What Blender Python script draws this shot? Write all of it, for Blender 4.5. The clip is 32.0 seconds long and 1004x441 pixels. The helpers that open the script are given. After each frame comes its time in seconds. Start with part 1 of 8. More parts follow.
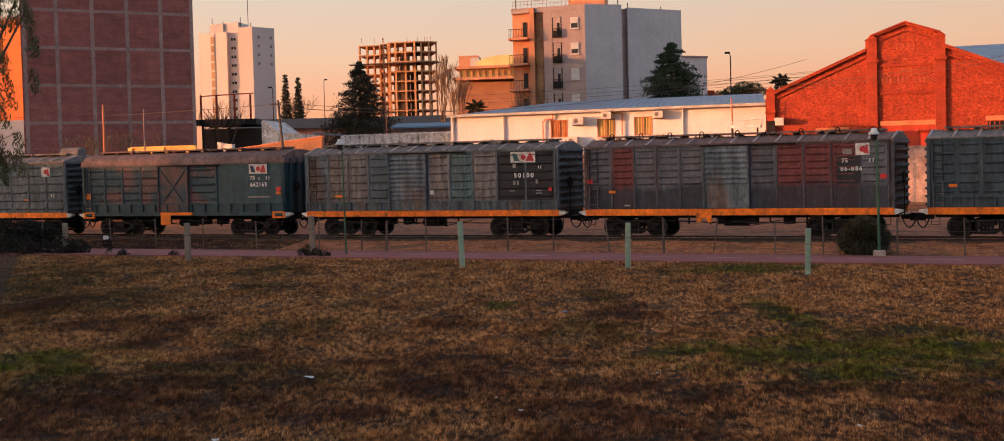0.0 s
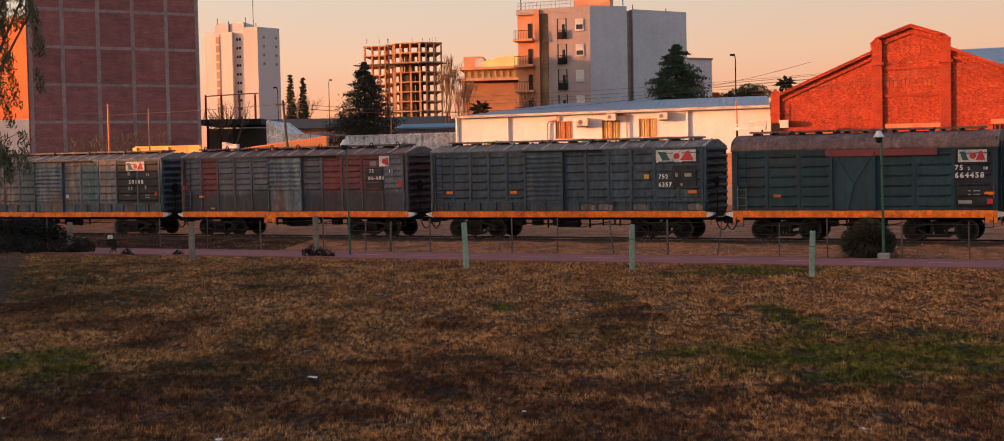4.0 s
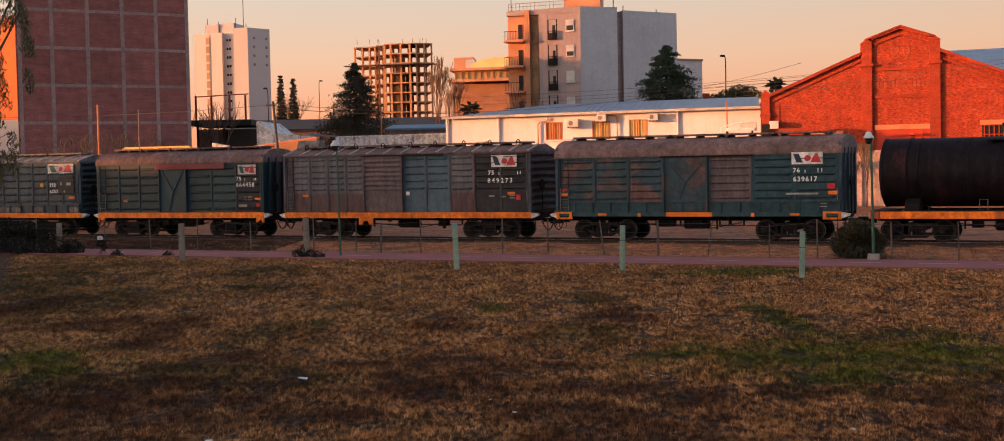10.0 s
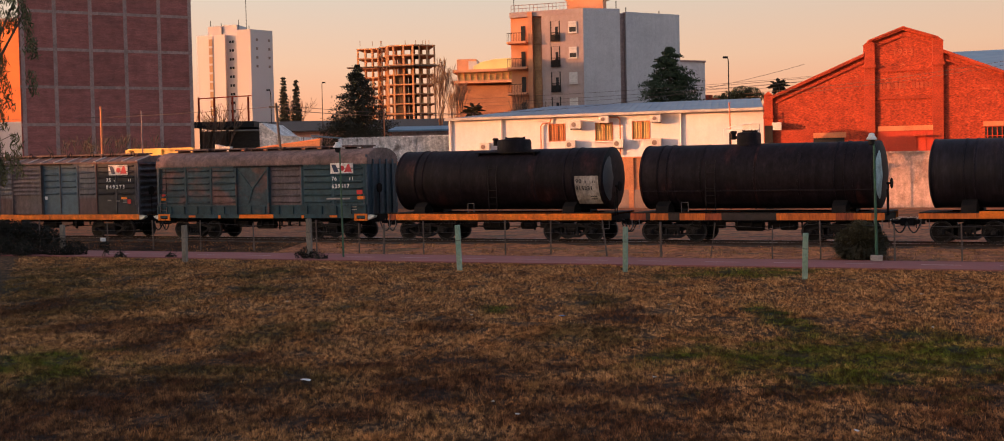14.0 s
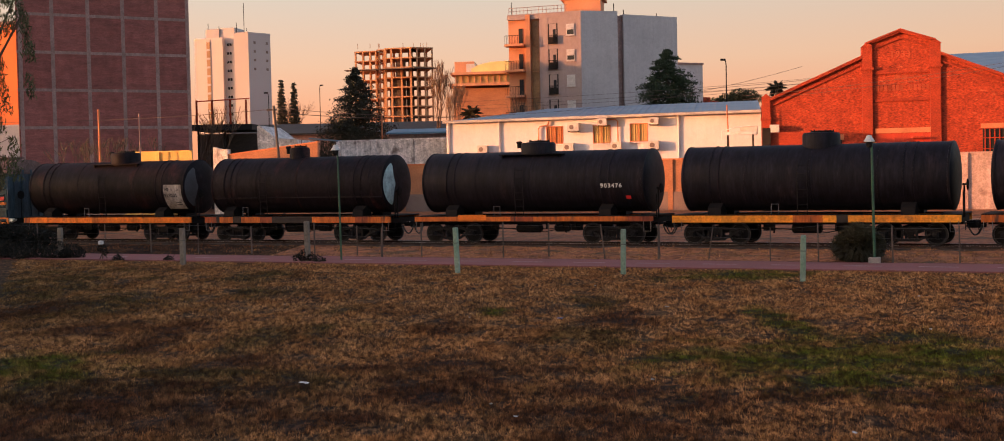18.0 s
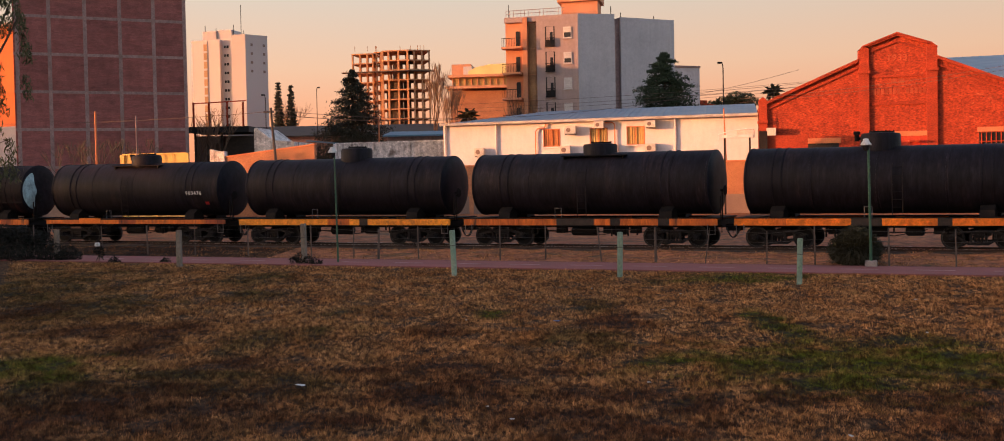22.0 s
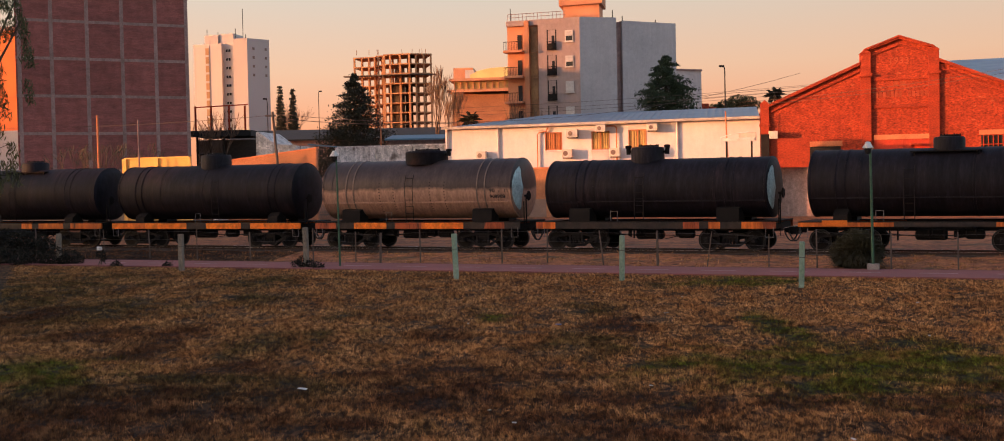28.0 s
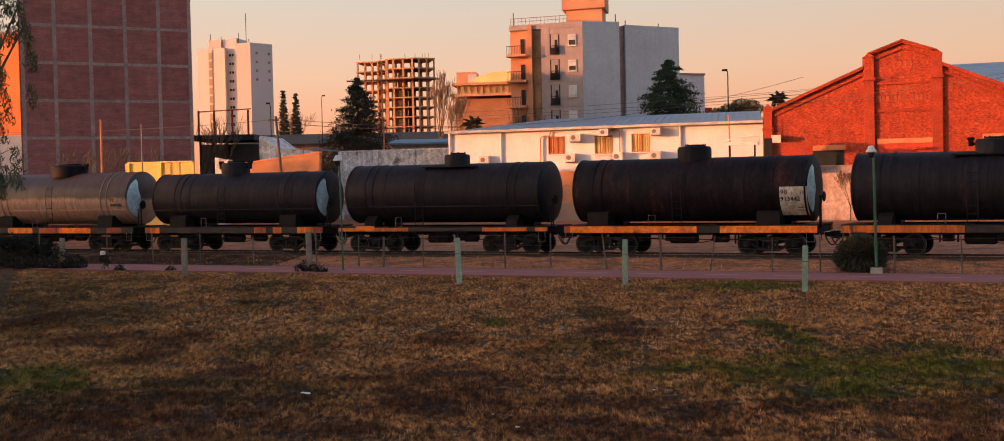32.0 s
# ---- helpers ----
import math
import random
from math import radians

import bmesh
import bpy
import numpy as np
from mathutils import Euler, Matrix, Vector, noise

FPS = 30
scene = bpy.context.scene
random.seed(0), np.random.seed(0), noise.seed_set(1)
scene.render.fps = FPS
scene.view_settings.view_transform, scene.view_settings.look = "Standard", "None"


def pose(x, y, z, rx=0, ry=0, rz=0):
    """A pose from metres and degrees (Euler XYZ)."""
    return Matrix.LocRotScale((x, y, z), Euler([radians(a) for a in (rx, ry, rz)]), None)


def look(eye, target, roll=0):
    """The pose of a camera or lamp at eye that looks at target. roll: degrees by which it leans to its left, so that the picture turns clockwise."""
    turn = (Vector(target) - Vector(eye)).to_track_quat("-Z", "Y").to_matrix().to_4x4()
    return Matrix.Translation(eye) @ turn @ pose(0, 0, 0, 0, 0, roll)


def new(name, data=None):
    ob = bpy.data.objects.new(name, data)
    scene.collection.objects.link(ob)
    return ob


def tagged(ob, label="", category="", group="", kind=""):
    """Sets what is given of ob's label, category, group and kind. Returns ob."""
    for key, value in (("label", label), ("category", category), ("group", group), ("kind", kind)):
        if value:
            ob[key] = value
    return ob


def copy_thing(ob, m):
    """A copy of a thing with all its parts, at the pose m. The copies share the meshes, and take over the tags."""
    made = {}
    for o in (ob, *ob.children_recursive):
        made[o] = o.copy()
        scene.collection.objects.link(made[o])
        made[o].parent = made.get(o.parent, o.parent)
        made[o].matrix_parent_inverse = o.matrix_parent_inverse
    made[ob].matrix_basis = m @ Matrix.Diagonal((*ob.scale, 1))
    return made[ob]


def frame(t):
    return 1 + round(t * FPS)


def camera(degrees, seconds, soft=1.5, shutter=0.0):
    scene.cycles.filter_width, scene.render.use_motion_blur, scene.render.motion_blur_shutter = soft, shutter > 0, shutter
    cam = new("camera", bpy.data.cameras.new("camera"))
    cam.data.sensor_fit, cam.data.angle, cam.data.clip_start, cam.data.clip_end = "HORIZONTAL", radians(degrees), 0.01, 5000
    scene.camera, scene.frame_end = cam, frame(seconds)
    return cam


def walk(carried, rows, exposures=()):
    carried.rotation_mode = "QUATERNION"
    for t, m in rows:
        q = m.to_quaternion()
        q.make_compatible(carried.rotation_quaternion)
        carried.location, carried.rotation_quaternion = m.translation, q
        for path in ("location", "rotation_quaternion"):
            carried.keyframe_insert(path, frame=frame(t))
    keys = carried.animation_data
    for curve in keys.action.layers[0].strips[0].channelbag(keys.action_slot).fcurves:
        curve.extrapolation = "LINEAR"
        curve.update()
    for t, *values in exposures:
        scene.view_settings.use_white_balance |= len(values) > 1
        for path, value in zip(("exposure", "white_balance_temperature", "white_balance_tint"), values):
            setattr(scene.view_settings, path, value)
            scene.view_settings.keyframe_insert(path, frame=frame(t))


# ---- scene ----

# lens and slow hand-held drift of a camera that stands on one spot (seconds, pitch, lean, yaw)
EYE = (0.0, 0.0, 4.0)
AIM = (
    (0.0, -2.539, 1.415, -0.000),
    (0.5, -2.604, 1.341, 0.033),
    (1.0, -2.615, 1.308, 0.004),
    (1.5, -2.632, 1.252, -0.040),
    (2.0, -2.569, 1.211, -0.082),
    (2.5, -2.570, 1.195, -0.041),
    (3.0, -2.557, 1.192, -0.010),
    (3.5, -2.567, 1.183, -0.113),
    (4.0, -2.490, 1.165, 0.178),
    (4.5, -2.446, 1.159, 0.106),
    (6.5, -2.883, 1.236, -0.389),
    (7.0, -2.670, 1.262, -0.335),
    (7.5, -2.548, 1.238, -0.335),
    (8.0, -2.441, 1.208, -0.265),
    (8.5, -2.417, 1.177, -0.267),
    (9.0, -2.494, 1.152, -0.306),
    (9.5, -2.463, 1.132, -0.278),
    (10.0, -2.463, 1.155, -0.203),
    (10.5, -2.488, 1.179, -0.147),
    (11.0, -2.433, 1.200, -0.087),
    (11.5, -2.437, 1.224, -0.038),
    (12.0, -2.427, 1.214, -0.086),
    (12.5, -2.417, 1.185, -0.158),
    (13.0, -2.371, 1.180, -0.159),
    (13.5, -2.408, 1.164, -0.107),
    (14.0, -2.399, 1.177, -0.090),
    (14.5, -2.388, 1.163, -0.082),
    (16.5, -2.339, 1.168, -0.230),
    (17.0, -2.350, 1.217, -0.227),
    (17.5, -2.320, 1.226, -0.210),
    (18.0, -2.300, 1.238, -0.175),
    (18.5, -2.293, 1.201, -0.193),
    (19.0, -2.266, 1.164, -0.193),
    (19.5, -2.271, 1.158, -0.263),
    (20.0, -2.308, 1.143, -0.195),
    (20.5, -2.300, 1.139, -0.230),
    (21.0, -2.269, 1.125, -0.161),
    (21.5, -2.251, 1.136, -0.159),
    (22.0, -2.197, 1.136, -0.299),
    (22.5, -2.195, 1.137, -0.306),
    (23.0, -2.186, 1.156, -0.194),
    (23.5, -2.188, 1.160, -0.194),
    (24.0, -2.105, 1.189, -0.152),
    (24.5, -2.111, 1.245, -0.157),
    (25.0, -2.117, 1.196, -0.186),
    (25.5, -2.046, 1.138, -0.312),
    (27.5, -2.103, 1.183, -0.153),
    (28.0, -2.057, 1.204, -0.225),
    (28.5, -1.985, 1.189, -0.256),
    (29.0, -2.039, 1.148, -0.222),
    (29.5, -2.012, 1.135, -0.157),
    (30.0, -1.971, 1.174, -0.114),
    (30.5, -2.030, 1.212, -0.075),
    (31.0, -1.930, 1.221, -0.072),
    (31.5, -1.913, 1.231, -0.057),
    (32.0, -1.887, 1.240, -0.103),
)
cam = camera(38.44, 32.0, soft=0.95)
walk(cam, [(t, pose(*EYE, 90 + p, r, y)) for t, p, r, y in AIM], exposures=[(0.0, 2.0, 7000, 32), (32.0, 2.0, 7000, 32)])

# ---- light: low evening sun from the left, clear sky ----
SUN_EL, SUN_AZ = 4.55, 261.3
world = bpy.data.worlds.new("evening_sky")
scene.world = world
world.use_nodes = True
wn = world.node_tree
sky = wn.nodes.new("ShaderNodeTexSky")
sky.sky_type, sky.sun_disc = "NISHITA", False
sky.sun_elevation, sky.sun_rotation = radians(SUN_EL), radians(SUN_AZ)
sky.dust_density, sky.ozone_density, sky.air_density = 2.1, 1.25, 1.0
wn.links.new(sky.outputs[0], wn.nodes["Background"].inputs[0])
wn.nodes["Background"].inputs[1].default_value = 0.134
sun = new("sun", bpy.data.lights.new("sun", "SUN"))
sun.data.energy, sun.data.angle, sun.data.color = 1.4, radians(0.6), (1.0, 0.42, 0.16)
se, sa = radians(SUN_EL), radians(SUN_AZ)
SUN_DIR = Vector((math.sin(sa) * math.cos(se), math.cos(sa) * math.cos(se), math.sin(se)))
sun.matrix_world = look(SUN_DIR * 400, (0, 0, 0))

# ---- plan frame: a runs to the right along the railway, d away from the camera, z up ----
TURN = -16.05
TRK = pose(0, 0, 0, 0, 0, TURN)
RAIL = 0.15


def at(a, d, z=0, rz=0):
    """A pose in the plan frame of the railway."""
    return TRK @ pose(a, d, z, 0, 0, rz)


# ---- mesh helpers ----
class Shape:
    """Collects vertices and faces of one part."""

    def __init__(self):
        self.v, self.f = [], []

    def add(self, v, f):
        k = len(self.v)
        self.v += [tuple(p) for p in v]
        self.f += [tuple(i + k for i in q) for q in f]
        return self

    def box(self, x0, x1, y0, y1, z0, z1):
        v = [(x, y, z) for z in (z0, z1) for y in (y0, y1) for x in (x0, x1)]
        return self.add(v, [(0, 2, 3, 1), (4, 5, 7, 6), (0, 1, 5, 4), (2, 6, 7, 3), (0, 4, 6, 2), (1, 3, 7, 5)])

    def block(self, x0, x1, y0, y1, z0, z1, c=0.02):
        """A box with chamfered vertical and top edges."""
        ring = lambda i, z: [(x0 + i + c, y0 + i, z), (x1 - i - c, y0 + i, z), (x1 - i, y0 + i + c, z), (x1 - i, y1 - i - c, z),
                             (x1 - i - c, y1 - i, z), (x0 + i + c, y1 - i, z), (x0 + i, y1 - i - c, z), (x0 + i, y0 + i + c, z)]
        v = ring(0, z0) + ring(0, z1 - c) + ring(c * 0.7, z1)
        f = [tuple(range(7, -1, -1)), tuple(range(16, 24))]
        for k in (0, 8):
            f += [(k + i, k + (i + 1) % 8, k + 8 + (i + 1) % 8, k + 8 + i) for i in range(8)]
        return self.add(v, f)

    def prism(self, profile, axis, t0, t1):
        """A closed polygon drawn out along an axis. Profile pairs: x: (y, z), y: (x, z), z: (x, y)."""
        put = {"x": lambda p, t: (t, p[0], p[1]), "y": lambda p, t: (p[0], t, p[1]), "z": lambda p, t: (p[0], p[1], t)}[axis]
        n = len(profile)
        v = [put(p, t0) for p in profile] + [put(p, t1) for p in profile]
        f = [tuple(range(n - 1, -1, -1)), tuple(range(n, 2 * n))] + [(i, (i + 1) % n, n + (i + 1) % n, n + i) for i in range(n)]
        return self.add(v, f)

    def lathe(self, profile, axis, centre, seg=24, turn=0.0, caps=True):
        """Rings (place along the axis, radius) round an axis through centre."""
        n = len(profile)
        v, f = [], []
        for t, r in profile:
            for k in range(seg):
                w = turn + 2 * math.pi * k / seg
                c, s = r * math.cos(w), r * math.sin(w)
                p = {"x": (t, c, s), "y": (c, t, s), "z": (c, s, t)}[axis]
                v.append((p[0] + centre[0], p[1] + centre[1], p[2] + centre[2]))
        for i in range(n - 1):
            for k in range(seg):
                f.append((i * seg + k, i * seg + (k + 1) % seg, (i + 1) * seg + (k + 1) % seg, (i + 1) * seg + k))
        if caps:
            f.append(tuple(range(seg - 1, -1, -1)))
            f.append(tuple((n - 1) * seg + k for k in range(seg)))
        else:
            f += [((n - 1) * seg + k, (n - 1) * seg + (k + 1) % seg, (k + 1) % seg, k) for k in range(seg)]
        return self.add(v, f)

    def rod(self, p, q, r, seg=6, r2=None):
        p, q = Vector(p), Vector(q)
        w = (q - p).normalized()
        e = w.orthogonal().normalized()
        g = w.cross(e)
        r2 = r if r2 is None else r2
        v = []
        for o, rad in ((p, r), (q, r2)):
            for k in range(seg):
                b = 2 * math.pi * k / seg
                v.append(o + e * (rad * math.cos(b)) + g * (rad * math.sin(b)))
        f = [(k, (k + 1) % seg, seg + (k + 1) % seg, seg + k) for k in range(seg)]
        f += [tuple(range(seg - 1, -1, -1)), tuple(range(seg, 2 * seg))]
        return self.add(v, f)

    def path(self, pts, r, seg=5):
        """One bent round bar through the points."""
        pts = [Vector(p) for p in pts]
        ways = [(q - p).normalized() for p, q in zip(pts[:-1], pts[1:])]
        e = ways[0].orthogonal().normalized()
        v = []
        for i, p in enumerate(pts):
            w = ways[0] if i == 0 else ways[-1] if i == len(pts) - 1 else (ways[i - 1] + ways[i]).normalized()
            e = (e - w * e.dot(w)).normalized()
            g = w.cross(e)
            v += [p + e * (r * math.cos(2 * math.pi * k / seg)) + g * (r * math.sin(2 * math.pi * k / seg)) for k in range(seg)]
        n = len(pts)
        f = [(i * seg + k, i * seg + (k + 1) % seg, (i + 1) * seg + (k + 1) % seg, (i + 1) * seg + k) for i in range(n - 1) for k in range(seg)]
        f += [tuple(range(seg - 1, -1, -1)), tuple((n - 1) * seg + k for k in range(seg))]
        return self.add(v, f)

    def quad(self, a, b, c, d):
        return self.add([a, b, c, d], [(0, 1, 2, 3)])

    def moved(self, m, v, f):
        return self.add([m @ Vector(p) for p in v], f)

    def mesh(self, name, smooth=False):
        me = bpy.data.meshes.new(name)
        me.from_pydata(self.v, [], self.f)
        bm = bmesh.new()
        bm.from_mesh(me)
        bmesh.ops.recalc_face_normals(bm, faces=bm.faces)
        bm.to_mesh(me)
        bm.free()
        if smooth:
            me.polygons.foreach_set("use_smooth", [True] * len(me.polygons))
            me.set_sharp_from_angle(angle=radians(35))
        me.update()
        return me


def thing(name, m, label, category, group="", kind=""):
    ob = new(name)
    ob.empty_display_size = 0.3
    ob.matrix_world = m
    return tagged(ob, label, category, group, kind)


def part(name, shape, material, parent, label="", smooth=False, m=None):
    me = shape if isinstance(shape, bpy.types.Mesh) else shape.mesh(name, smooth)
    if material and not me.materials:
        me.materials.append(material)
    ob = new(name, me)
    if parent:
        ob.parent = parent
    if m is not None:
        ob.matrix_basis = m
    return tagged(ob, label)


def single(name, shape, material, m, label, category, kind="", group="", smooth=False):
    """A thing that is one mesh."""
    ob = part(name, shape, material, None, label, smooth, m)
    return tagged(ob, "", category, group, kind)


def lettering(name, body, size, material, parent, m, label="", squash=1.0, deep=0.004, spacing=1.0):
    """Painted or raised characters in the built-in font; the pose's x runs along the line and z is up."""
    cu = bpy.data.curves.new("writing", "FONT")
    cu.body, cu.size, cu.extrude, cu.align_x, cu.resolution_u, cu.space_character = body, size, deep, "LEFT", 2, spacing
    cu.offset = size * 0.022
    tmp = bpy.data.objects.new("writing", cu)
    scene.collection.objects.link(tmp)
    bpy.context.view_layer.update()
    me = bpy.data.meshes.new_from_object(tmp.evaluated_get(bpy.context.evaluated_depsgraph_get()))
    bpy.data.objects.remove(tmp)
    me.transform(pose(0, 0, 0, 90, 0, 0) @ Matrix.Diagonal((squash, 1, 1, 1)))
    me.materials.clear()
    return part(name, me, material, parent, label, m=m)


# ---- materials ----
def mat(name, base, rough=0.8, other=None, scale=1.2, amount=0.5, grain=0.12, bump=0.3, bump_scale=25.0, metal=0.0,
        stain=None, stain_scale=0.5, stain_at=0.58, stretch=(1, 1, 1), per_object=0.1, spec=0.3, low=None, streak=0.0):
    """Weathered surface: a base colour that drifts to another at the scale of metres, fine grain, stains and relief."""
    m = bpy.data.materials.new(name)
    m.use_nodes = True
    nt = m.node_tree
    N, L = nt.nodes, nt.links
    bsdf = N["Principled BSDF"]
    bsdf.inputs["Metallic"].default_value = metal
    bsdf.inputs["Specular IOR Level"].default_value = spec
    co = N.new("ShaderNodeTexCoord")
    info = N.new("ShaderNodeObjectInfo")
    mp = N.new("ShaderNodeMapping")
    mp.inputs["Scale"].default_value = stretch
    off = N.new("ShaderNodeVectorMath")
    off.operation = "SCALE"
    off.inputs[0].default_value = (37, 19, 11)
    L.new(info.outputs["Random"], off.inputs["Scale"])
    L.new(co.outputs["Object"], mp.inputs["Vector"])
    L.new(off.outputs[0], mp.inputs["Location"])

    def noise_tex(sc, detail=4):
        n = N.new("ShaderNodeTexNoise")
        n.inputs["Scale"].default_value, n.inputs["Detail"].default_value = sc, detail
        L.new(mp.outputs[0], n.inputs["Vector"])
        return n.outputs["Fac"]

    def ramp(fac, lo, hi, top):
        r = N.new("ShaderNodeMapRange")
        r.inputs[1].default_value, r.inputs[2].default_value, r.inputs[4].default_value = lo, hi, top
        L.new(fac, r.inputs[0])
        return r.outputs[0]

    def mix(fac, a, b, kind="MIX"):
        x = N.new("ShaderNodeMix")
        x.data_type, x.blend_type = "RGBA", kind
        if isinstance(fac, float):
            x.inputs["Factor"].default_value = fac
        else:
            L.new(fac, x.inputs["Factor"])
        for sock, val in ((x.inputs["A"], a), (x.inputs["B"], b)):
            if isinstance(val, tuple):
                sock.default_value = (*val[:3], 1)
            else:
                L.new(val, sock)
        return x.outputs["Result"]

    other = other or tuple(c * 0.6 for c in base)
    col = mix(ramp(noise_tex(scale, 6), 0.35, 0.68, amount * 2 if amount < 0.5 else 1.0), base, other)
    if stain:
        col = mix(ramp(noise_tex(stain_scale, 5), stain_at, stain_at + 0.1, 0.9), col, stain)
    if low:
        # a repainted or dirt-splashed band with an uneven upper edge
        sep = N.new("ShaderNodeSeparateXYZ")
        L.new(co.outputs["Object"], sep.inputs[0])
        ad = N.new("ShaderNodeMath")
        ad.operation = "ADD"
        L.new(sep.outputs["Z"], ad.inputs[0])
        wav = low[3] if len(low) > 3 else 0.5
        L.new(ramp(noise_tex(1.3, 5), 0.3, 0.7, wav), ad.inputs[1])
        col = mix(ramp(ad.outputs[0], low[1] + wav * 0.9, low[1] + wav * 0.1, low[2]), col, low[0])
    g = N.new("ShaderNodeMapRange")
    g.inputs[1].default_value, g.inputs[2].default_value = 0.25, 0.75
    g.inputs[3].default_value, g.inputs[4].default_value = 1 - grain * 2.2, 1 + grain * 2.2
    fine = noise_tex(bump_scale, 3)
    L.new(fine, g.inputs[0])
    h = N.new("ShaderNodeMapRange")
    h.inputs[3].default_value, h.inputs[4].default_value = 1 - per_object, 1 + per_object
    L.new(info.outputs["Random"], h.inputs[0])
    mul = N.new("ShaderNodeMath")
    mul.operation = "MULTIPLY"
    grainy = g.outputs[0]
    if streak:
        # rain-washed runs down the surface
        mp2 = N.new("ShaderNodeMapping")
        mp2.inputs["Scale"].default_value = (3.6, 1.5, 0.3)
        L.new(mp.outputs[0], mp2.inputs["Vector"])
        n2 = N.new("ShaderNodeTexNoise")
        n2.inputs["Scale"].default_value, n2.inputs["Detail"].default_value = 1.0, 6
        L.new(mp2.outputs[0], n2.inputs["Vector"])
        n3 = noise_tex(2.6, 6)
        both = N.new("ShaderNodeMath")
        both.operation = "ADD"
        L.new(n2.outputs["Fac"], both.inputs[0])
        L.new(n3, both.inputs[1])
        r2 = N.new("ShaderNodeMapRange")
        for k, v in zip((1, 2, 3, 4), (0.7, 1.3, 1 - streak, 1 + streak)):
            r2.inputs[k].default_value = v
        L.new(both.outputs[0], r2.inputs[0])
        # scuffs and soot at the scale of a hand
        n4 = noise_tex(6.5, 9)
        n4.node.inputs["Roughness"].default_value = 0.68
        r4 = N.new("ShaderNodeMapRange")
        for k, v in zip((1, 2, 3, 4), (0.40, 0.62, 1 + streak * 0.45, 1 - streak * 0.75)):
            r4.inputs[k].default_value = v
        L.new(n4, r4.inputs[0])
        for fac in (r2.outputs[0], r4.outputs[0]):
            m2 = N.new("ShaderNodeMath")
            m2.operation = "MULTIPLY"
            L.new(grainy, m2.inputs[0])
            L.new(fac, m2.inputs[1])
            grainy = m2.outputs[0]
    L.new(grainy, mul.inputs[0])
    L.new(h.outputs[0], mul.inputs[1])
    hs = N.new("ShaderNodeHueSaturation")
    L.new(mul.outputs[0], hs.inputs["Value"])
    L.new(col, hs.inputs["Color"])
    L.new(hs.outputs[0], bsdf.inputs["Base Color"])
    rr = N.new("ShaderNodeMapRange")
    rr.inputs[3].default_value, rr.inputs[4].default_value = max(0.05, rough - 0.12), min(1.0, rough + 0.12)
    L.new(fine, rr.inputs[0])
    L.new(rr.outputs[0], bsdf.inputs["Roughness"])
    if bump:
        b = N.new("ShaderNodeBump")
        b.inputs["Strength"].default_value, b.inputs["Distance"].default_value = bump, 0.02
        L.new(fine, b.inputs["Height"])
        L.new(b.outputs[0], bsdf.inputs["Normal"])
    return m


def glow(name, rgb, strength):
    m = bpy.data.materials.new(name)
    m.use_nodes = True
    b = m.node_tree.nodes["Principled BSDF"]
    b.inputs["Base Color"].default_value = (0, 0, 0, 1)
    b.inputs["Emission Color"].default_value = (*rgb, 1)
    b.inputs["Emission Strength"].default_value = strength
    return m

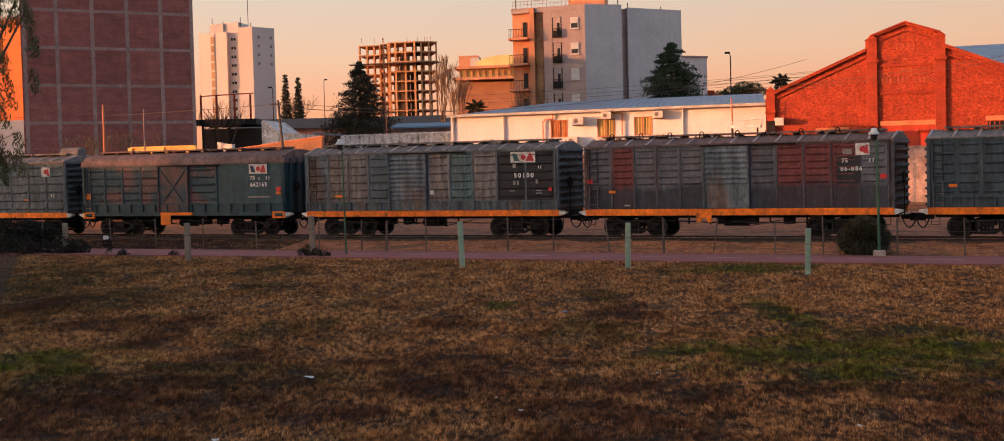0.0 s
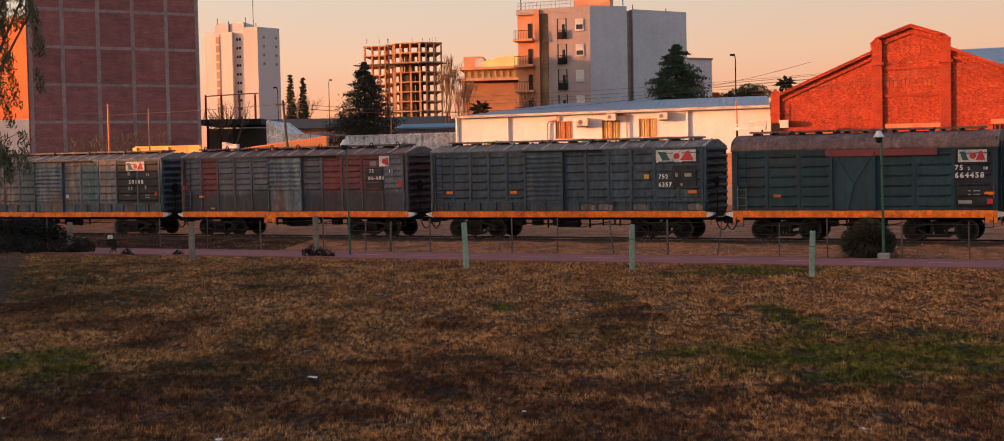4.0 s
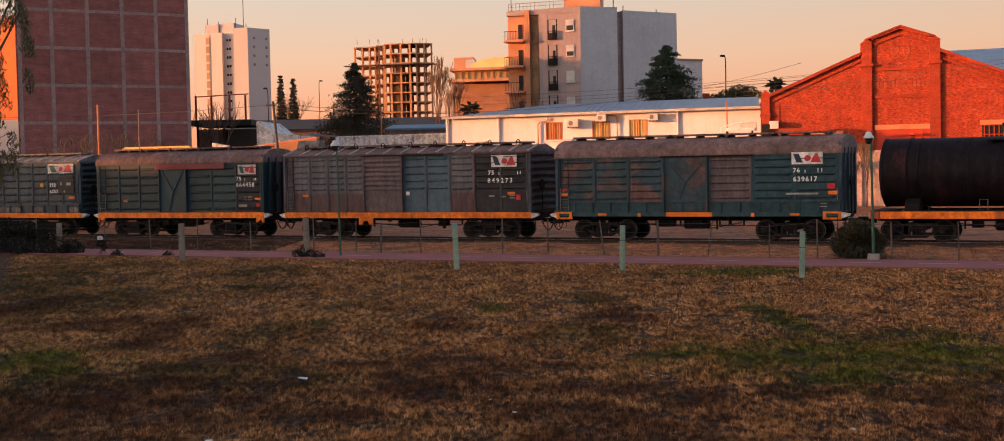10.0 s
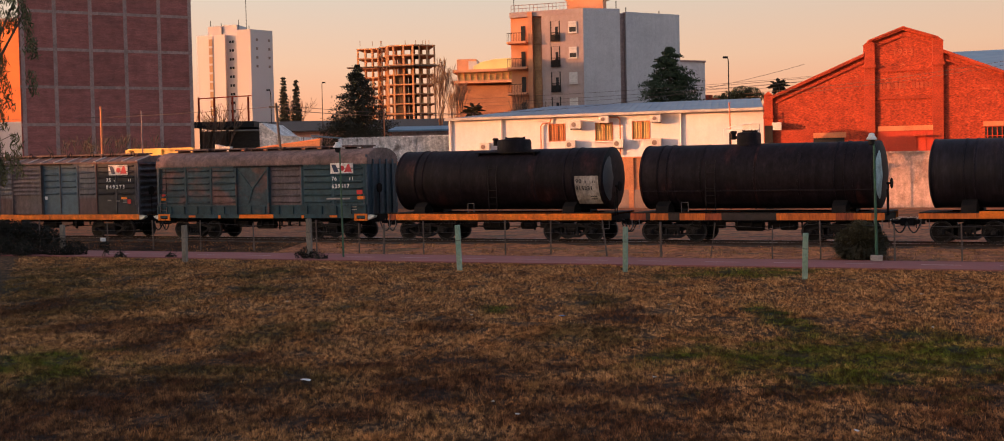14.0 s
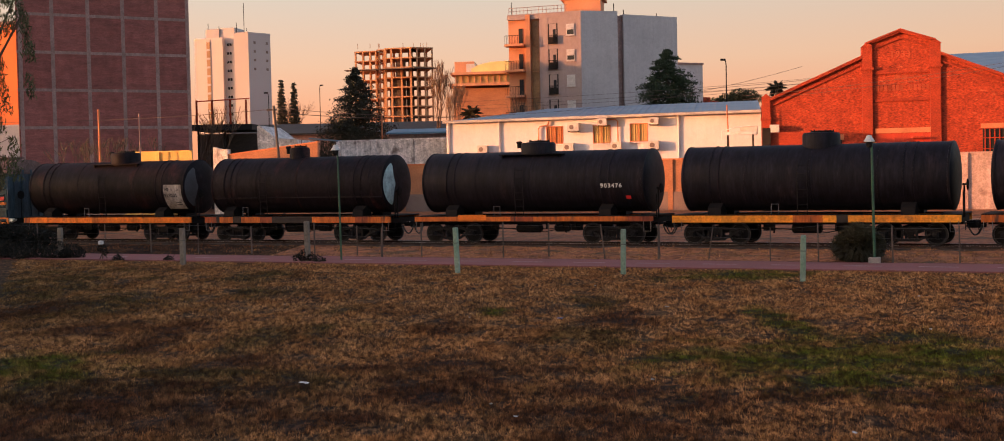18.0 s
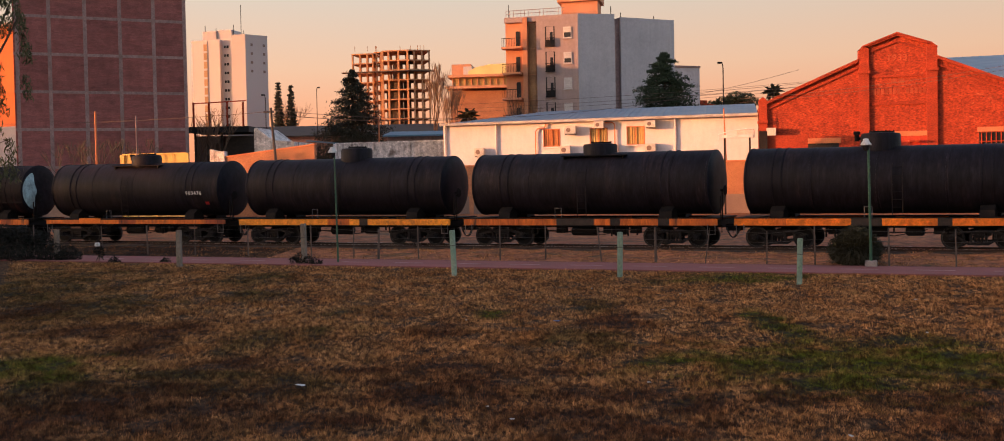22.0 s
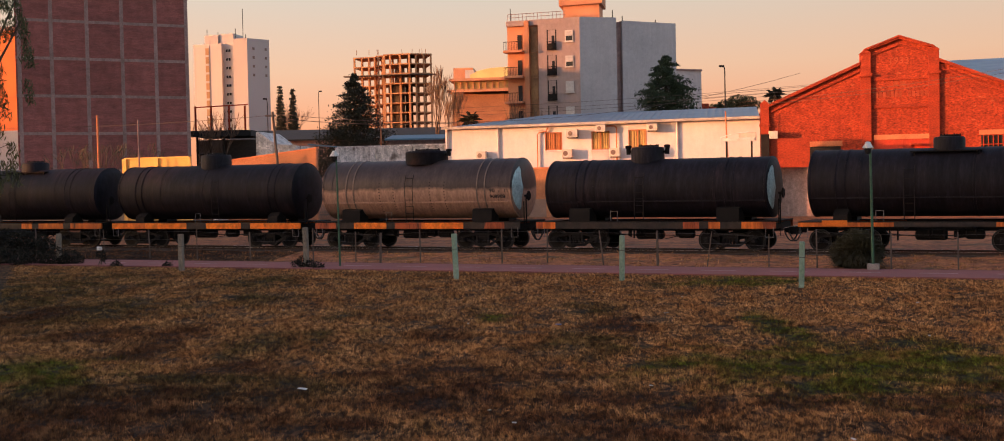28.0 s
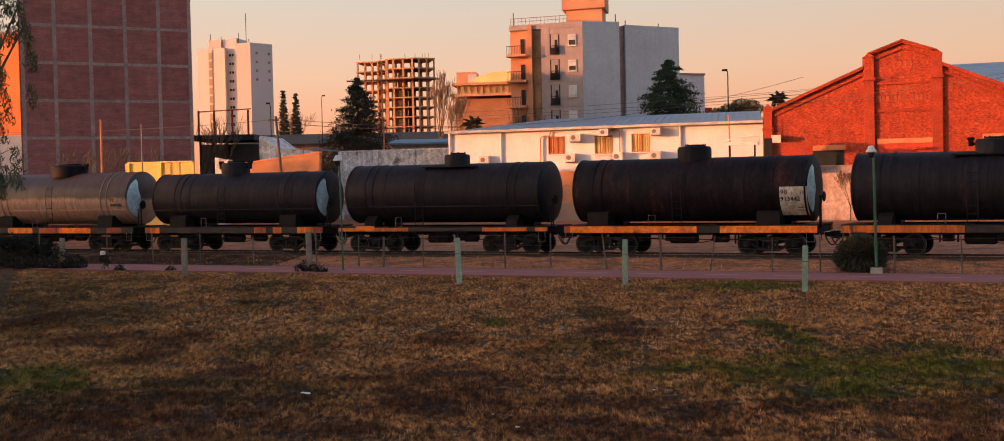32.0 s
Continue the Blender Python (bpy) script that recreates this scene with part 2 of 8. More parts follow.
M = {
    "track_earth": mat("track_earth", (0.36, 0.122, 0.046), 0.95, (0.17, 0.056, 0.023), 1.3, 0.6, 0.4, 0.9, 6, stain=(0.10, 0.056, 0.024), stain_scale=0.8, stain_at=0.55, stretch=(0.55, 1, 1)),
    # ballast coloured dark for the shade under the train
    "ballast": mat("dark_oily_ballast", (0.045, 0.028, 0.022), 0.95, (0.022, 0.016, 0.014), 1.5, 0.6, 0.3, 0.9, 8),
    "path": mat("red_path", (0.24, 0.075, 0.07), 0.9, (0.19, 0.068, 0.06), 0.6, 0.5, 0.08, 0.2, 40),
    "path_paint": mat("path_paint", (0.42, 0.26, 0.24), 0.8, None, 3, 0.5),
    "rail": mat("rail_steel", (0.62, 0.58, 0.56), 0.28, (0.45, 0.40, 0.37), 3, 0.5, metal=0.95),
    "rail_web": mat("rusty_rail_web", (0.05, 0.03, 0.024), 0.8, None, 3, 0.5),
    "rib_dust": mat("dust_pale_roof_rib", (0.42, 0.34, 0.31), 0.85, (0.27, 0.21, 0.19), 1.5, 0.5),
    "sleeper": mat("sleeper_wood", (0.07, 0.05, 0.04), 0.9, None, 4, 0.5, stretch=(1, 4, 4)),
    "sill": mat("orange_sill_paint", (0.82, 0.19, 0.010), 0.55, (0.66, 0.13, 0.010), 0.9, 0.5, 0.1, 0.1, 14, stain=(0.05, 0.03, 0.025), stain_scale=1.6, stain_at=0.64, streak=0.28),
    "sill_worn": mat("worn_orange_sill_paint", (0.60, 0.13, 0.014), 0.6, (0.28, 0.07, 0.015), 0.7, 0.6, 0.1, 0.1, 14, stain=(0.016, 0.013, 0.013), stain_scale=0.55, stain_at=0.49, stretch=(1, 0.3, 0.3), streak=0.4),
    "sill_dull": mat("dulled_orange_sill_paint", (0.62, 0.14, 0.014), 0.6, (0.40, 0.085, 0.014), 0.9, 0.6, 0.1, 0.1, 14, stain=(0.05, 0.03, 0.025), stain_scale=1.4, stain_at=0.6, stretch=(1.5, 0.3, 0.3), streak=0.3),
    "sill_red": mat("red_worn_sill_paint", (0.42, 0.080, 0.020), 0.65, (0.20, 0.042, 0.018), 0.9, 0.6, 0.1, 0.1, 14, stain=(0.03, 0.02, 0.02), stain_scale=1.5, stain_at=0.56, stretch=(1.5, 0.3, 0.3), streak=0.3),
    "sill_yellow": mat("yellow_orange_sill_paint", (0.80, 0.28, 0.02), 0.55, (0.62, 0.19, 0.015), 0.9, 0.5, 0.1, 0.1, 14, stain=(0.05, 0.03, 0.025), stain_scale=1.6, stain_at=0.64, streak=0.28),
    "sill_black": mat("tar_black_sill", (0.018, 0.015, 0.015), 0.7, (0.035, 0.022, 0.018), 1.2, 0.6, 0.1, 0.1, 14, streak=0.3),
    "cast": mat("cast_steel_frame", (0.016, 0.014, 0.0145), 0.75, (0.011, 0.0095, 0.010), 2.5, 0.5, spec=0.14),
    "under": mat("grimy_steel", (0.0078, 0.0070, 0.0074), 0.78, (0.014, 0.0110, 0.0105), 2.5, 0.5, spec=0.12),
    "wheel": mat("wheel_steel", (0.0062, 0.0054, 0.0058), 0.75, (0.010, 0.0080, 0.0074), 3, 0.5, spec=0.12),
    "tread": mat("bright_wheel_rim", (0.022, 0.019, 0.019), 0.5, (0.012, 0.010, 0.0098), 5, 0.5, metal=0.3),
    "hose": mat("black_rubber", (0.02, 0.02, 0.02), 0.6),
    "grey_car": mat("weathered_grey_green_paint", (0.088, 0.110, 0.128), 0.7, (0.056, 0.082, 0.100), 0.7, 0.6, 0.09, 0.1, 18, stain=(0.1148, 0.07442, 0.0612), stain_scale=0.6, stain_at=0.56, stretch=(1, 1, 0.35), streak=0.5),
    "slate_car": mat("slate_paint", (0.036, 0.060, 0.079), 0.65, (0.027, 0.048, 0.066), 0.8, 0.6, 0.08, 0.1, 18, stain=(0.072, 0.068, 0.070), stain_scale=0.7, stain_at=0.6, stretch=(1, 1, 0.4), streak=0.45),
    "rusty_car": mat("rust_streaked_paint", (0.0527, 0.05428, 0.06732), 0.7, (0.07225, 0.07179, 0.08364), 0.7, 0.6, 0.1, 0.1, 16, stain=(0.1062, 0.0394, 0.03468), stain_scale=0.28, stain_at=0.5, stretch=(1, 1, 0.45), streak=0.5),
    "maroon_car": mat("faded_maroon_paint", (0.1487, 0.03677, 0.03672), 0.7, (0.1062, 0.03502, 0.03672), 0.9, 0.6, 0.1, 0.1, 16, stain=(0.0595, 0.05953, 0.0714), stain_scale=0.4, stain_at=0.6, stretch=(1, 1, 0.6), low=((0.0238, 0.02627, 0.03672), 1.0, 0.9, 0.35), streak=0.3),
    "grime_car": mat("grey_paint_grimed_below", (0.0833, 0.09105, 0.1122), 0.7, (0.1037, 0.1051, 0.1224), 0.9, 0.6, 0.1, 0.1, 16, stain=(0.0935, 0.04378, 0.04284), stain_scale=0.45, stain_at=0.62, stretch=(1, 1, 0.5), low=((0.0238, 0.02977, 0.0408), 1.0, 0.9, 0.35), streak=0.32),
    "tan_car": mat("tan_stained_grey_paint", (0.1632, 0.1359, 0.1234), 0.7, (0.1122, 0.1158, 0.129), 0.7, 0.6, 0.1, 0.1, 16, stain=(0.119, 0.05428, 0.0357), stain_scale=0.7, stain_at=0.6, stretch=(1.5, 1, 0.25), streak=0.5),
    "mint_car": mat("faded_blue_green_paint", (0.060, 0.118, 0.132), 0.7, (0.098, 0.128, 0.132), 0.6, 0.6, 0.1, 0.1, 16, stain=(0.119, 0.06, 0.042), stain_scale=0.8, stain_at=0.62, stretch=(1.2, 1, 0.4), streak=0.45),
    "brown_low": mat("grey_paint_browned_below", (0.08925, 0.09806, 0.1163), 0.7, (0.1062, 0.1033, 0.1142), 0.9, 0.6, 0.1, 0.1, 16, stain=(0.051, 0.03502, 0.03672), stain_scale=0.5, stain_at=0.6, stretch=(1, 1, 0.35), low=((0.0748, 0.03852, 0.0408), 0.95, 0.9, 0.2), streak=0.32),
    "teal_car": mat("dark_teal_paint", (0.014, 0.056, 0.072), 0.6, (0.011, 0.043, 0.058), 0.8, 0.5, 0.06, 0.08, 18, streak=0.3),
    "deep_teal": mat("deep_blackish_teal_paint", (0.0085, 0.040, 0.052), 0.6, (0.007, 0.029, 0.040), 0.8, 0.5, 0.06, 0.08, 18, stain=(0.022, 0.024, 0.026), stain_scale=0.7, stain_at=0.56, stretch=(1, 1, 0.4), streak=0.3),
    "teal_rust": mat("teal_paint_worn_to_primer", (0.020, 0.056, 0.072), 0.65, (0.022, 0.044, 0.056), 0.8, 0.5, 0.08, 0.1, 18, stain=(0.125, 0.060, 0.056), stain_scale=0.6, stain_at=0.48, stretch=(0.8, 1, 1.2), streak=0.35),
    "door_teal": mat("repainted_teal_door", (0.05006, 0.09867, 0.1322), 0.65, (0.04199, 0.08055, 0.1102), 0.8, 0.5, streak=0.25),
    "primer": mat("faded_brown_primer", (0.1062, 0.07354, 0.07548), 0.75, (0.085, 0.07442, 0.0816), 0.8, 0.6, stretch=(1, 1, 0.6), streak=0.3),
    "awning": mat("faded_red_strip", (0.20, 0.035, 0.04), 0.7, (0.13, 0.035, 0.04), 0.8, 0.5),
    "black_car": mat("black_number_panel", (0.0102, 0.01138, 0.0153), 0.65, (0.0187, 0.02189, 0.02856), 1.5, 0.5, streak=0.4),
    "roof_brown": mat("dusty_brown_roof", (0.17, 0.102, 0.092), 0.85, (0.105, 0.068, 0.062), 0.8, 0.6, 0.1, 0.15, 14, streak=0.35),
    "roof_grey": mat("dusty_grey_roof", (0.16, 0.142, 0.134), 0.85, (0.10, 0.09, 0.086), 0.8, 0.6, 0.1, 0.15, 14, streak=0.4),
    "tank": mat("tarry_black_tank", (0.0074, 0.0066, 0.0108), 0.62, (0.0118, 0.0094, 0.0140), 0.7, 0.6, 0.14, 0.12, 10, stain=(0.021, 0.0135, 0.0165), stain_scale=0.8, stain_at=0.57, stretch=(1.6, 0.6, 0.35), spec=0.15, streak=0.55),
    "tank_brown": mat("rust_brown_black_tank", (0.0105, 0.0068, 0.0092), 0.64, (0.0068, 0.0054, 0.0084), 0.6, 0.6, 0.14, 0.12, 10, stain=(0.034, 0.0120, 0.0115), stain_scale=0.6, stain_at=0.57, stretch=(1.2, 0.6, 0.6), spec=0.11, streak=0.6),
    "tank_silver": mat("bare_steel_tarred_above", (0.040, 0.027, 0.027), 0.5, (0.052, 0.036, 0.035), 0.9, 0.6, 0.1, 0.1, 12, stretch=(1.2, 0.6, 0.5), metal=0.2, streak=0.22, low=((0.34, 0.20, 0.148), 2.92, 0.95, 0.22)),
    "tank_top": mat("tarry_upper_shell", (0.03, 0.022, 0.021), 0.6, (0.05, 0.036, 0.032), 0.9, 0.6, stretch=(1.8, 0.6, 0.25), streak=0.5),
    "pale_end": mat("pale_bare_end_plate", (0.37, 0.52, 0.53), 0.6, (0.28, 0.38, 0.39), 1.5, 0.5, streak=0.3),
    "grey_end": mat("dull_grey_end_plate", (0.075, 0.075, 0.082), 0.6, (0.05, 0.048, 0.052), 1.5, 0.5),
    "bare_strap": mat("bare_steel_strap", (0.17, 0.125, 0.105), 0.5, (0.11, 0.08, 0.07), 1.5, 0.5, metal=0.2),
    "plate": mat("grubby_number_plate", (0.38, 0.34, 0.31), 0.7, (0.26, 0.22, 0.19), 2.0, 0.6, stretch=(1, 1, 0.5), streak=0.4),
    "white": mat("white_paint", (0.78, 0.78, 0.76), 0.7, (0.6, 0.59, 0.57), 3, 0.5),
    "faded_white": mat("faded_white_paint", (0.30, 0.29, 0.28), 0.8, (0.16, 0.16, 0.15), 4, 0.6),
    "logo_white": mat("worn_white_panel", (0.60, 0.58, 0.55), 0.7, (0.45, 0.42, 0.40), 2, 0.5, streak=0.3),
    "logo_red": mat("logo_red_paint", (0.50, 0.035, 0.045), 0.6, None, 2, 0.3),
    "logo_green": mat("logo_dark_green_paint", (0.015, 0.075, 0.075), 0.6, None, 2, 0.3),
    "logo_blue": mat("logo_navy_paint", (0.012, 0.03, 0.075), 0.6, None, 2, 0.3),
    "orange": mat("orange_marker_paint", (0.75, 0.17, 0.01), 0.5, None, 2, 0.2),
    "red": mat("red_marker_paint", (0.55, 0.03, 0.03), 0.5, None, 2, 0.2),
    "yellow": mat("yellow_dot_paint", (0.6, 0.32, 0.04), 0.6, None, 2, 0.2),
    "iron": mat("ladder_iron", (0.014, 0.012, 0.013), 0.75, (0.022, 0.018, 0.0175), 3, 0.5, spec=0.12),
    "lightiron": mat("pale_ladder_iron", (0.10, 0.09, 0.088), 0.6, (0.17, 0.15, 0.145), 3, 0.5),
    "brick_tower": mat("unplastered_brick", (0.305, 0.100, 0.086), 0.92, (0.225, 0.080, 0.070), 0.9, 0.5, 0.15, 0.5, 20, stretch=(0.5, 0.5, 3), streak=0.2),
    "concrete": mat("grey_concrete_frame", (0.32, 0.205, 0.185), 0.9, (0.26, 0.17, 0.155), 1.0, 0.5, streak=0.2),
    "brick_red": mat("old_red_brick", (0.385, 0.053, 0.019), 0.92, (0.29, 0.039, 0.016), 0.7, 0.6, 0.27, 0.7, 5.5, stain=(0.44, 0.095, 0.042), stain_scale=1.8, stain_at=0.63, stretch=(1.2, 1.2, 2.5), streak=0.16),
    "brick_trim": mat("brick_pilaster", (0.37, 0.048, 0.018), 0.9, (0.26, 0.036, 0.015), 0.7, 0.5, 0.2, 0.5, 9, stretch=(1, 1, 2.6)),
    "lintel": mat("rendered_lintel", (0.60, 0.22, 0.10), 0.85, (0.46, 0.15, 0.07), 0.9, 0.5),
    "red_door": mat("red_door_paint", (0.55, 0.055, 0.022), 0.7, (0.45, 0.05, 0.02), 0.8, 0.4),
    "letters": mat("raised_render_letters", (0.47, 0.085, 0.035), 0.85),
    "white_wall": mat("cream_painted_wall", (0.70, 0.65, 0.66), 0.85, (0.63, 0.575, 0.57), 0.35, 0.5, 0.03, 0.1, 30, streak=0.05),
    "zinc": mat("zinc_roof", (0.22, 0.285, 0.34), 0.5, (0.17, 0.225, 0.28), 0.6, 0.5, 0.06, 0.1, 20, metal=0.3),
    "zinc_edge": mat("bleached_eave", (0.55, 0.5, 0.45), 0.7),
    "plaster": mat("stained_pale_plaster", (0.53, 0.36, 0.305), 0.9, (0.42, 0.27, 0.225), 0.5, 0.6, 0.1, 0.25, 14, stain=(0.36, 0.22, 0.18), stain_scale=0.7, stain_at=0.62, streak=0.25),
    "ochre_brick": mat("ochre_brick_wall", (0.46, 0.20, 0.10), 0.92, (0.36, 0.15, 0.08), 0.5, 0.5, 0.2, 0.4, 12, stretch=(1, 1, 3)),
    "old_white": mat("peeling_whitewash", (0.72, 0.65, 0.62), 0.92, (0.52, 0.46, 0.43), 0.7, 0.6, 0.12, 0.3, 12, stain=(0.15, 0.105, 0.09), stain_scale=0.8, stain_at=0.57, streak=0.4),
    "panel_grey": mat("grey_concrete_panel", (0.24, 0.17, 0.14), 0.9, (0.19, 0.13, 0.11), 0.7, 0.5),
    "cloth": mat("ochre_curtain", (0.50, 0.33, 0.13), 0.9, (0.40, 0.25, 0.10), 1.5, 0.5),
    "cloth_red": mat("orange_curtain", (0.50, 0.20, 0.08), 0.9, (0.40, 0.15, 0.06), 1.5, 0.5),
    "ac": mat("air_conditioner_casing", (0.62, 0.56, 0.5), 0.6, None, 3, 0.2),
    # near-black for dark roofs, panes and sheets that stand in for shaded recesses
    "dark": mat("dark_recess", (0.02, 0.02, 0.02), 0.8),
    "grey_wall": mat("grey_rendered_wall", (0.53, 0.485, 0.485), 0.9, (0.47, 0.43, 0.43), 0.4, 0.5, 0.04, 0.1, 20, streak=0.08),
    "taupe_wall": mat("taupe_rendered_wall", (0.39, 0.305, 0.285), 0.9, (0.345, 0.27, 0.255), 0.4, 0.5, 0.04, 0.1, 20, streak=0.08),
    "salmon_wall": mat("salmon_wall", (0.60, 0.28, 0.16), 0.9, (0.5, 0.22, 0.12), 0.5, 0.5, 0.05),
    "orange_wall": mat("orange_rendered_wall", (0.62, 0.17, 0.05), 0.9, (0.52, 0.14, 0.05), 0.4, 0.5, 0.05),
    "shutter": mat("white_roller_shutter", (0.62, 0.60, 0.58), 0.7, None, 3, 0.2),
    "far_white": mat("far_white_tower_wall", (0.52, 0.465, 0.45), 0.9, (0.475, 0.425, 0.41), 0.05, 0.5, 0.02, 0),
    "far_band": mat("far_ochre_strip", (0.42, 0.25, 0.14), 0.9, None, 0.1, 0.3, 0.02, 0),
    "far_concrete": mat("raw_concrete_skeleton", (0.50, 0.25, 0.13), 0.9, (0.40, 0.19, 0.10), 0.1, 0.5, 0.05, 0),
    "pale_yellow": mat("pale_yellow_roof", (0.9, 0.72, 0.30), 0.8, None, 0.2, 0.3, 0.02, 0),
    "glass": mat("dark_window_glass", (0.03, 0.035, 0.04), 0.12, None, 1, 0.2, 0.02, 0, spec=0.6),
    # glass whose golden base colour stands in for evening light on it
    "strip_glass": mat("golden_strip_glass", (0.46, 0.24, 0.11), 0.3, (0.26, 0.125, 0.06), 0.6, 0.6, 0.05, 0, spec=0.5, streak=0.2),
    "blue_roof": mat("blue_sheet_roof", (0.10, 0.20, 0.27), 0.6, (0.08, 0.15, 0.2), 0.6, 0.5),
    "yellow_wall": mat("bright_yellow_wall", (0.85, 0.52, 0.15), 0.8, (0.76, 0.43, 0.12), 0.6, 0.5),
    "post_green": mat("flaking_pale_green_post", (0.15, 0.25, 0.185), 0.85, (0.25, 0.32, 0.25), 2.2, 0.6, 0.15, 0.3, 25, stretch=(1, 1, 0.5)),
    "post_grey": mat("weathered_timber_post", (0.20, 0.165, 0.13), 0.9, (0.13, 0.105, 0.085), 2.5, 0.6, 0.15, 0.3, 25, stretch=(1, 1, 0.3)),
    "stake": mat("thin_weathered_stake", (0.13, 0.095, 0.078), 0.9, (0.07, 0.052, 0.044), 2.5, 0.6, stretch=(1, 1, 0.3)),
    "lamp_green": mat("green_lamp_post_paint", (0.03, 0.10, 0.055), 0.55, (0.025, 0.07, 0.045), 2, 0.5),
    "lamp_white": mat("white_enamel_lamp_cap", (0.62, 0.62, 0.60), 0.5, None, 3, 0.3),
    "stone": mat("concrete_footing", (0.34, 0.28, 0.25), 0.9, None, 3, 0.4),
    "wire": mat("fence_wire", (0.09, 0.08, 0.075), 0.6, metal=0.5),
    "cable": mat("overhead_cable", (0.14, 0.09, 0.07), 0.8),
    "bark": mat("bark", (0.10, 0.075, 0.055), 0.95, None, 3, 0.5),
    "twig": mat("bare_twigs", (0.17, 0.105, 0.07), 0.95, None, 1, 0.4),
    "leaf_dark": mat("dark_conifer_needles", (0.046, 0.048, 0.030), 0.9, (0.030, 0.032, 0.022), 0.7, 0.5, 0.3, 0),
    "leaf_green": mat("green_pine_needles", (0.046, 0.072, 0.036), 0.9, (0.030, 0.048, 0.026), 0.7, 0.5, 0.3, 0),
    "leaf_willow": mat("grey_green_leaves", (0.075, 0.085, 0.040), 0.85, (0.105, 0.095, 0.042), 0.8, 0.5, 0.3, 0),
    "leaf_olive": mat("olive_bush_leaves", (0.036, 0.034, 0.016), 0.9, (0.062, 0.048, 0.022), 2.5, 0.5, 0.3, 0),
    "leaf_bush": mat("dark_bush_leaves", (0.008, 0.008, 0.005), 0.9, (0.017, 0.014, 0.008), 2, 0.5, 0.3, 0),
    "litter_white": mat("white_litter", (0.6, 0.6, 0.58), 0.6),
    "litter_blue": mat("blue_litter", (0.05, 0.2, 0.5), 0.5),
}


def field_material(name, for_blades):
    """Dry winter turf: straw and brown drifting into dark thatch, with a few green patches."""
    m = bpy.data.materials.new(name)
    m.use_nodes = True
    nt = m.node_tree
    N, L = nt.nodes, nt.links
    bsdf = N["Principled BSDF"]
    geo = N.new("ShaderNodeNewGeometry")

    def nz(sc, detail=4, stretch=(1, 1, 1)):
        mp = N.new("ShaderNodeMapping")
        mp.inputs["Scale"].default_value = stretch
        L.new(geo.outputs["Position"], mp.inputs["Vector"])
        n = N.new("ShaderNodeTexNoise")
        n.inputs["Scale"].default_value, n.inputs["Detail"].default_value = sc, detail
        L.new(mp.outputs[0], n.inputs["Vector"])
        return n.outputs["Fac"]

    def span(fac, lo, hi, a=0.0, b=1.0):
        r = N.new("ShaderNodeMapRange")
        for k, v in zip((1, 2, 3, 4), (lo, hi, a, b)):
            r.inputs[k].default_value = v
        L.new(fac, r.inputs[0])
        return r.outputs[0]

    def mix(fac, a, b):
        x = N.new("ShaderNodeMix")
        x.data_type = "RGBA"
        L.new(fac, x.inputs["Factor"])
        for sock, val in ((x.inputs["A"], a), (x.inputs["B"], b)):
            if isinstance(val, tuple):
                sock.default_value = (*val, 1)
            else:
                L.new(val, sock)
        return x.outputs["Result"]

    rim = span(nz(0.9, 5), 0.2, 0.8, -0.7, 0.7)
    rim_fine = span(nz(4.5, 5), 0.25, 0.75, -0.35, 0.35)

    def blob(x, y, rx, ry):
        """1 at a spot of the turf, falling to 0 at its uneven rim."""
        mp = N.new("ShaderNodeMapping")
        mp.vector_type = "TEXTURE"
        mp.inputs["Location"].default_value = (x, y, 0)
        mp.inputs["Scale"].default_value = (rx, ry, 100)
        L.new(geo.outputs["Position"], mp.inputs["Vector"])
        out = N.new("ShaderNodeVectorMath")
        out.operation = "LENGTH"
        L.new(mp.outputs[0], out.inputs[0])
        out = out.outputs["Value"]
        for edge in (rim, rim_fine):
            ad = N.new("ShaderNodeMath")
            ad.operation = "ADD"
            L.new(out, ad.inputs[0])
            L.new(edge, ad.inputs[1])
            out = ad.outputs[0]
        return span(out, 1.2, 0.45)

    def most(*facs):
        out = facs[0]
        for q in facs[1:]:
            x = N.new("ShaderNodeMath")
            x.operation = "MAXIMUM"
            L.new(out, x.inputs[0])
            L.new(q, x.inputs[1])
            out = x.outputs[0]
        return out

    def by(fac, value):
        """The colour made lighter or darker by a factor."""
        x = N.new("ShaderNodeHueSaturation")
        L.new(fac, x.inputs["Value"])
        L.new(value, x.inputs["Color"])
        return x.outputs[0]

    def times(a, b):
        x = N.new("ShaderNodeMath")
        x.operation = "MULTIPLY"
        L.new(a, x.inputs[0])
        L.new(b, x.inputs[1])
        return x.outputs[0]

    straw = mix(span(nz(0.8, 6, (1, 0.5, 1)), 0.36, 0.64), (0.52, 0.258, 0.108), (0.375, 0.161, 0.059))
    col = mix(span(nz(0.5, 8, (1, 0.5, 1)), 0.54, 0.66, 0, 0.5), straw, (0.14, 0.056, 0.020))
    col = mix(span(nz(1.1, 6, (1, 0.5, 1)), 0.58, 0.7, 0, 0.5), col, (0.110, 0.084, 0.024))
    col = mix(times(most(*(blob(*b) for b in OLIVE)), span(nz(0.8, 6), 0.3, 0.6, 0.4, 0.9)), col, (0.070, 0.058, 0.018))
    col = mix(times(most(*(blob(*b) for b in THATCH)), span(nz(1.1, 5), 0.3, 0.6, 0.5, 0.92)), col, (0.088, 0.031, 0.016))
    col = mix(times(most(*(blob(*b) for b in GREEN)), span(nz(1.3, 5), 0.3, 0.55, 0.6, 1.0)), col, (0.088, 0.102, 0.012))
    # gaps between tufts, shade put into the colour, from a pace to a hand
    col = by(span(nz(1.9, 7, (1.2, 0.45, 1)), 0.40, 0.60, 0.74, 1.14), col)
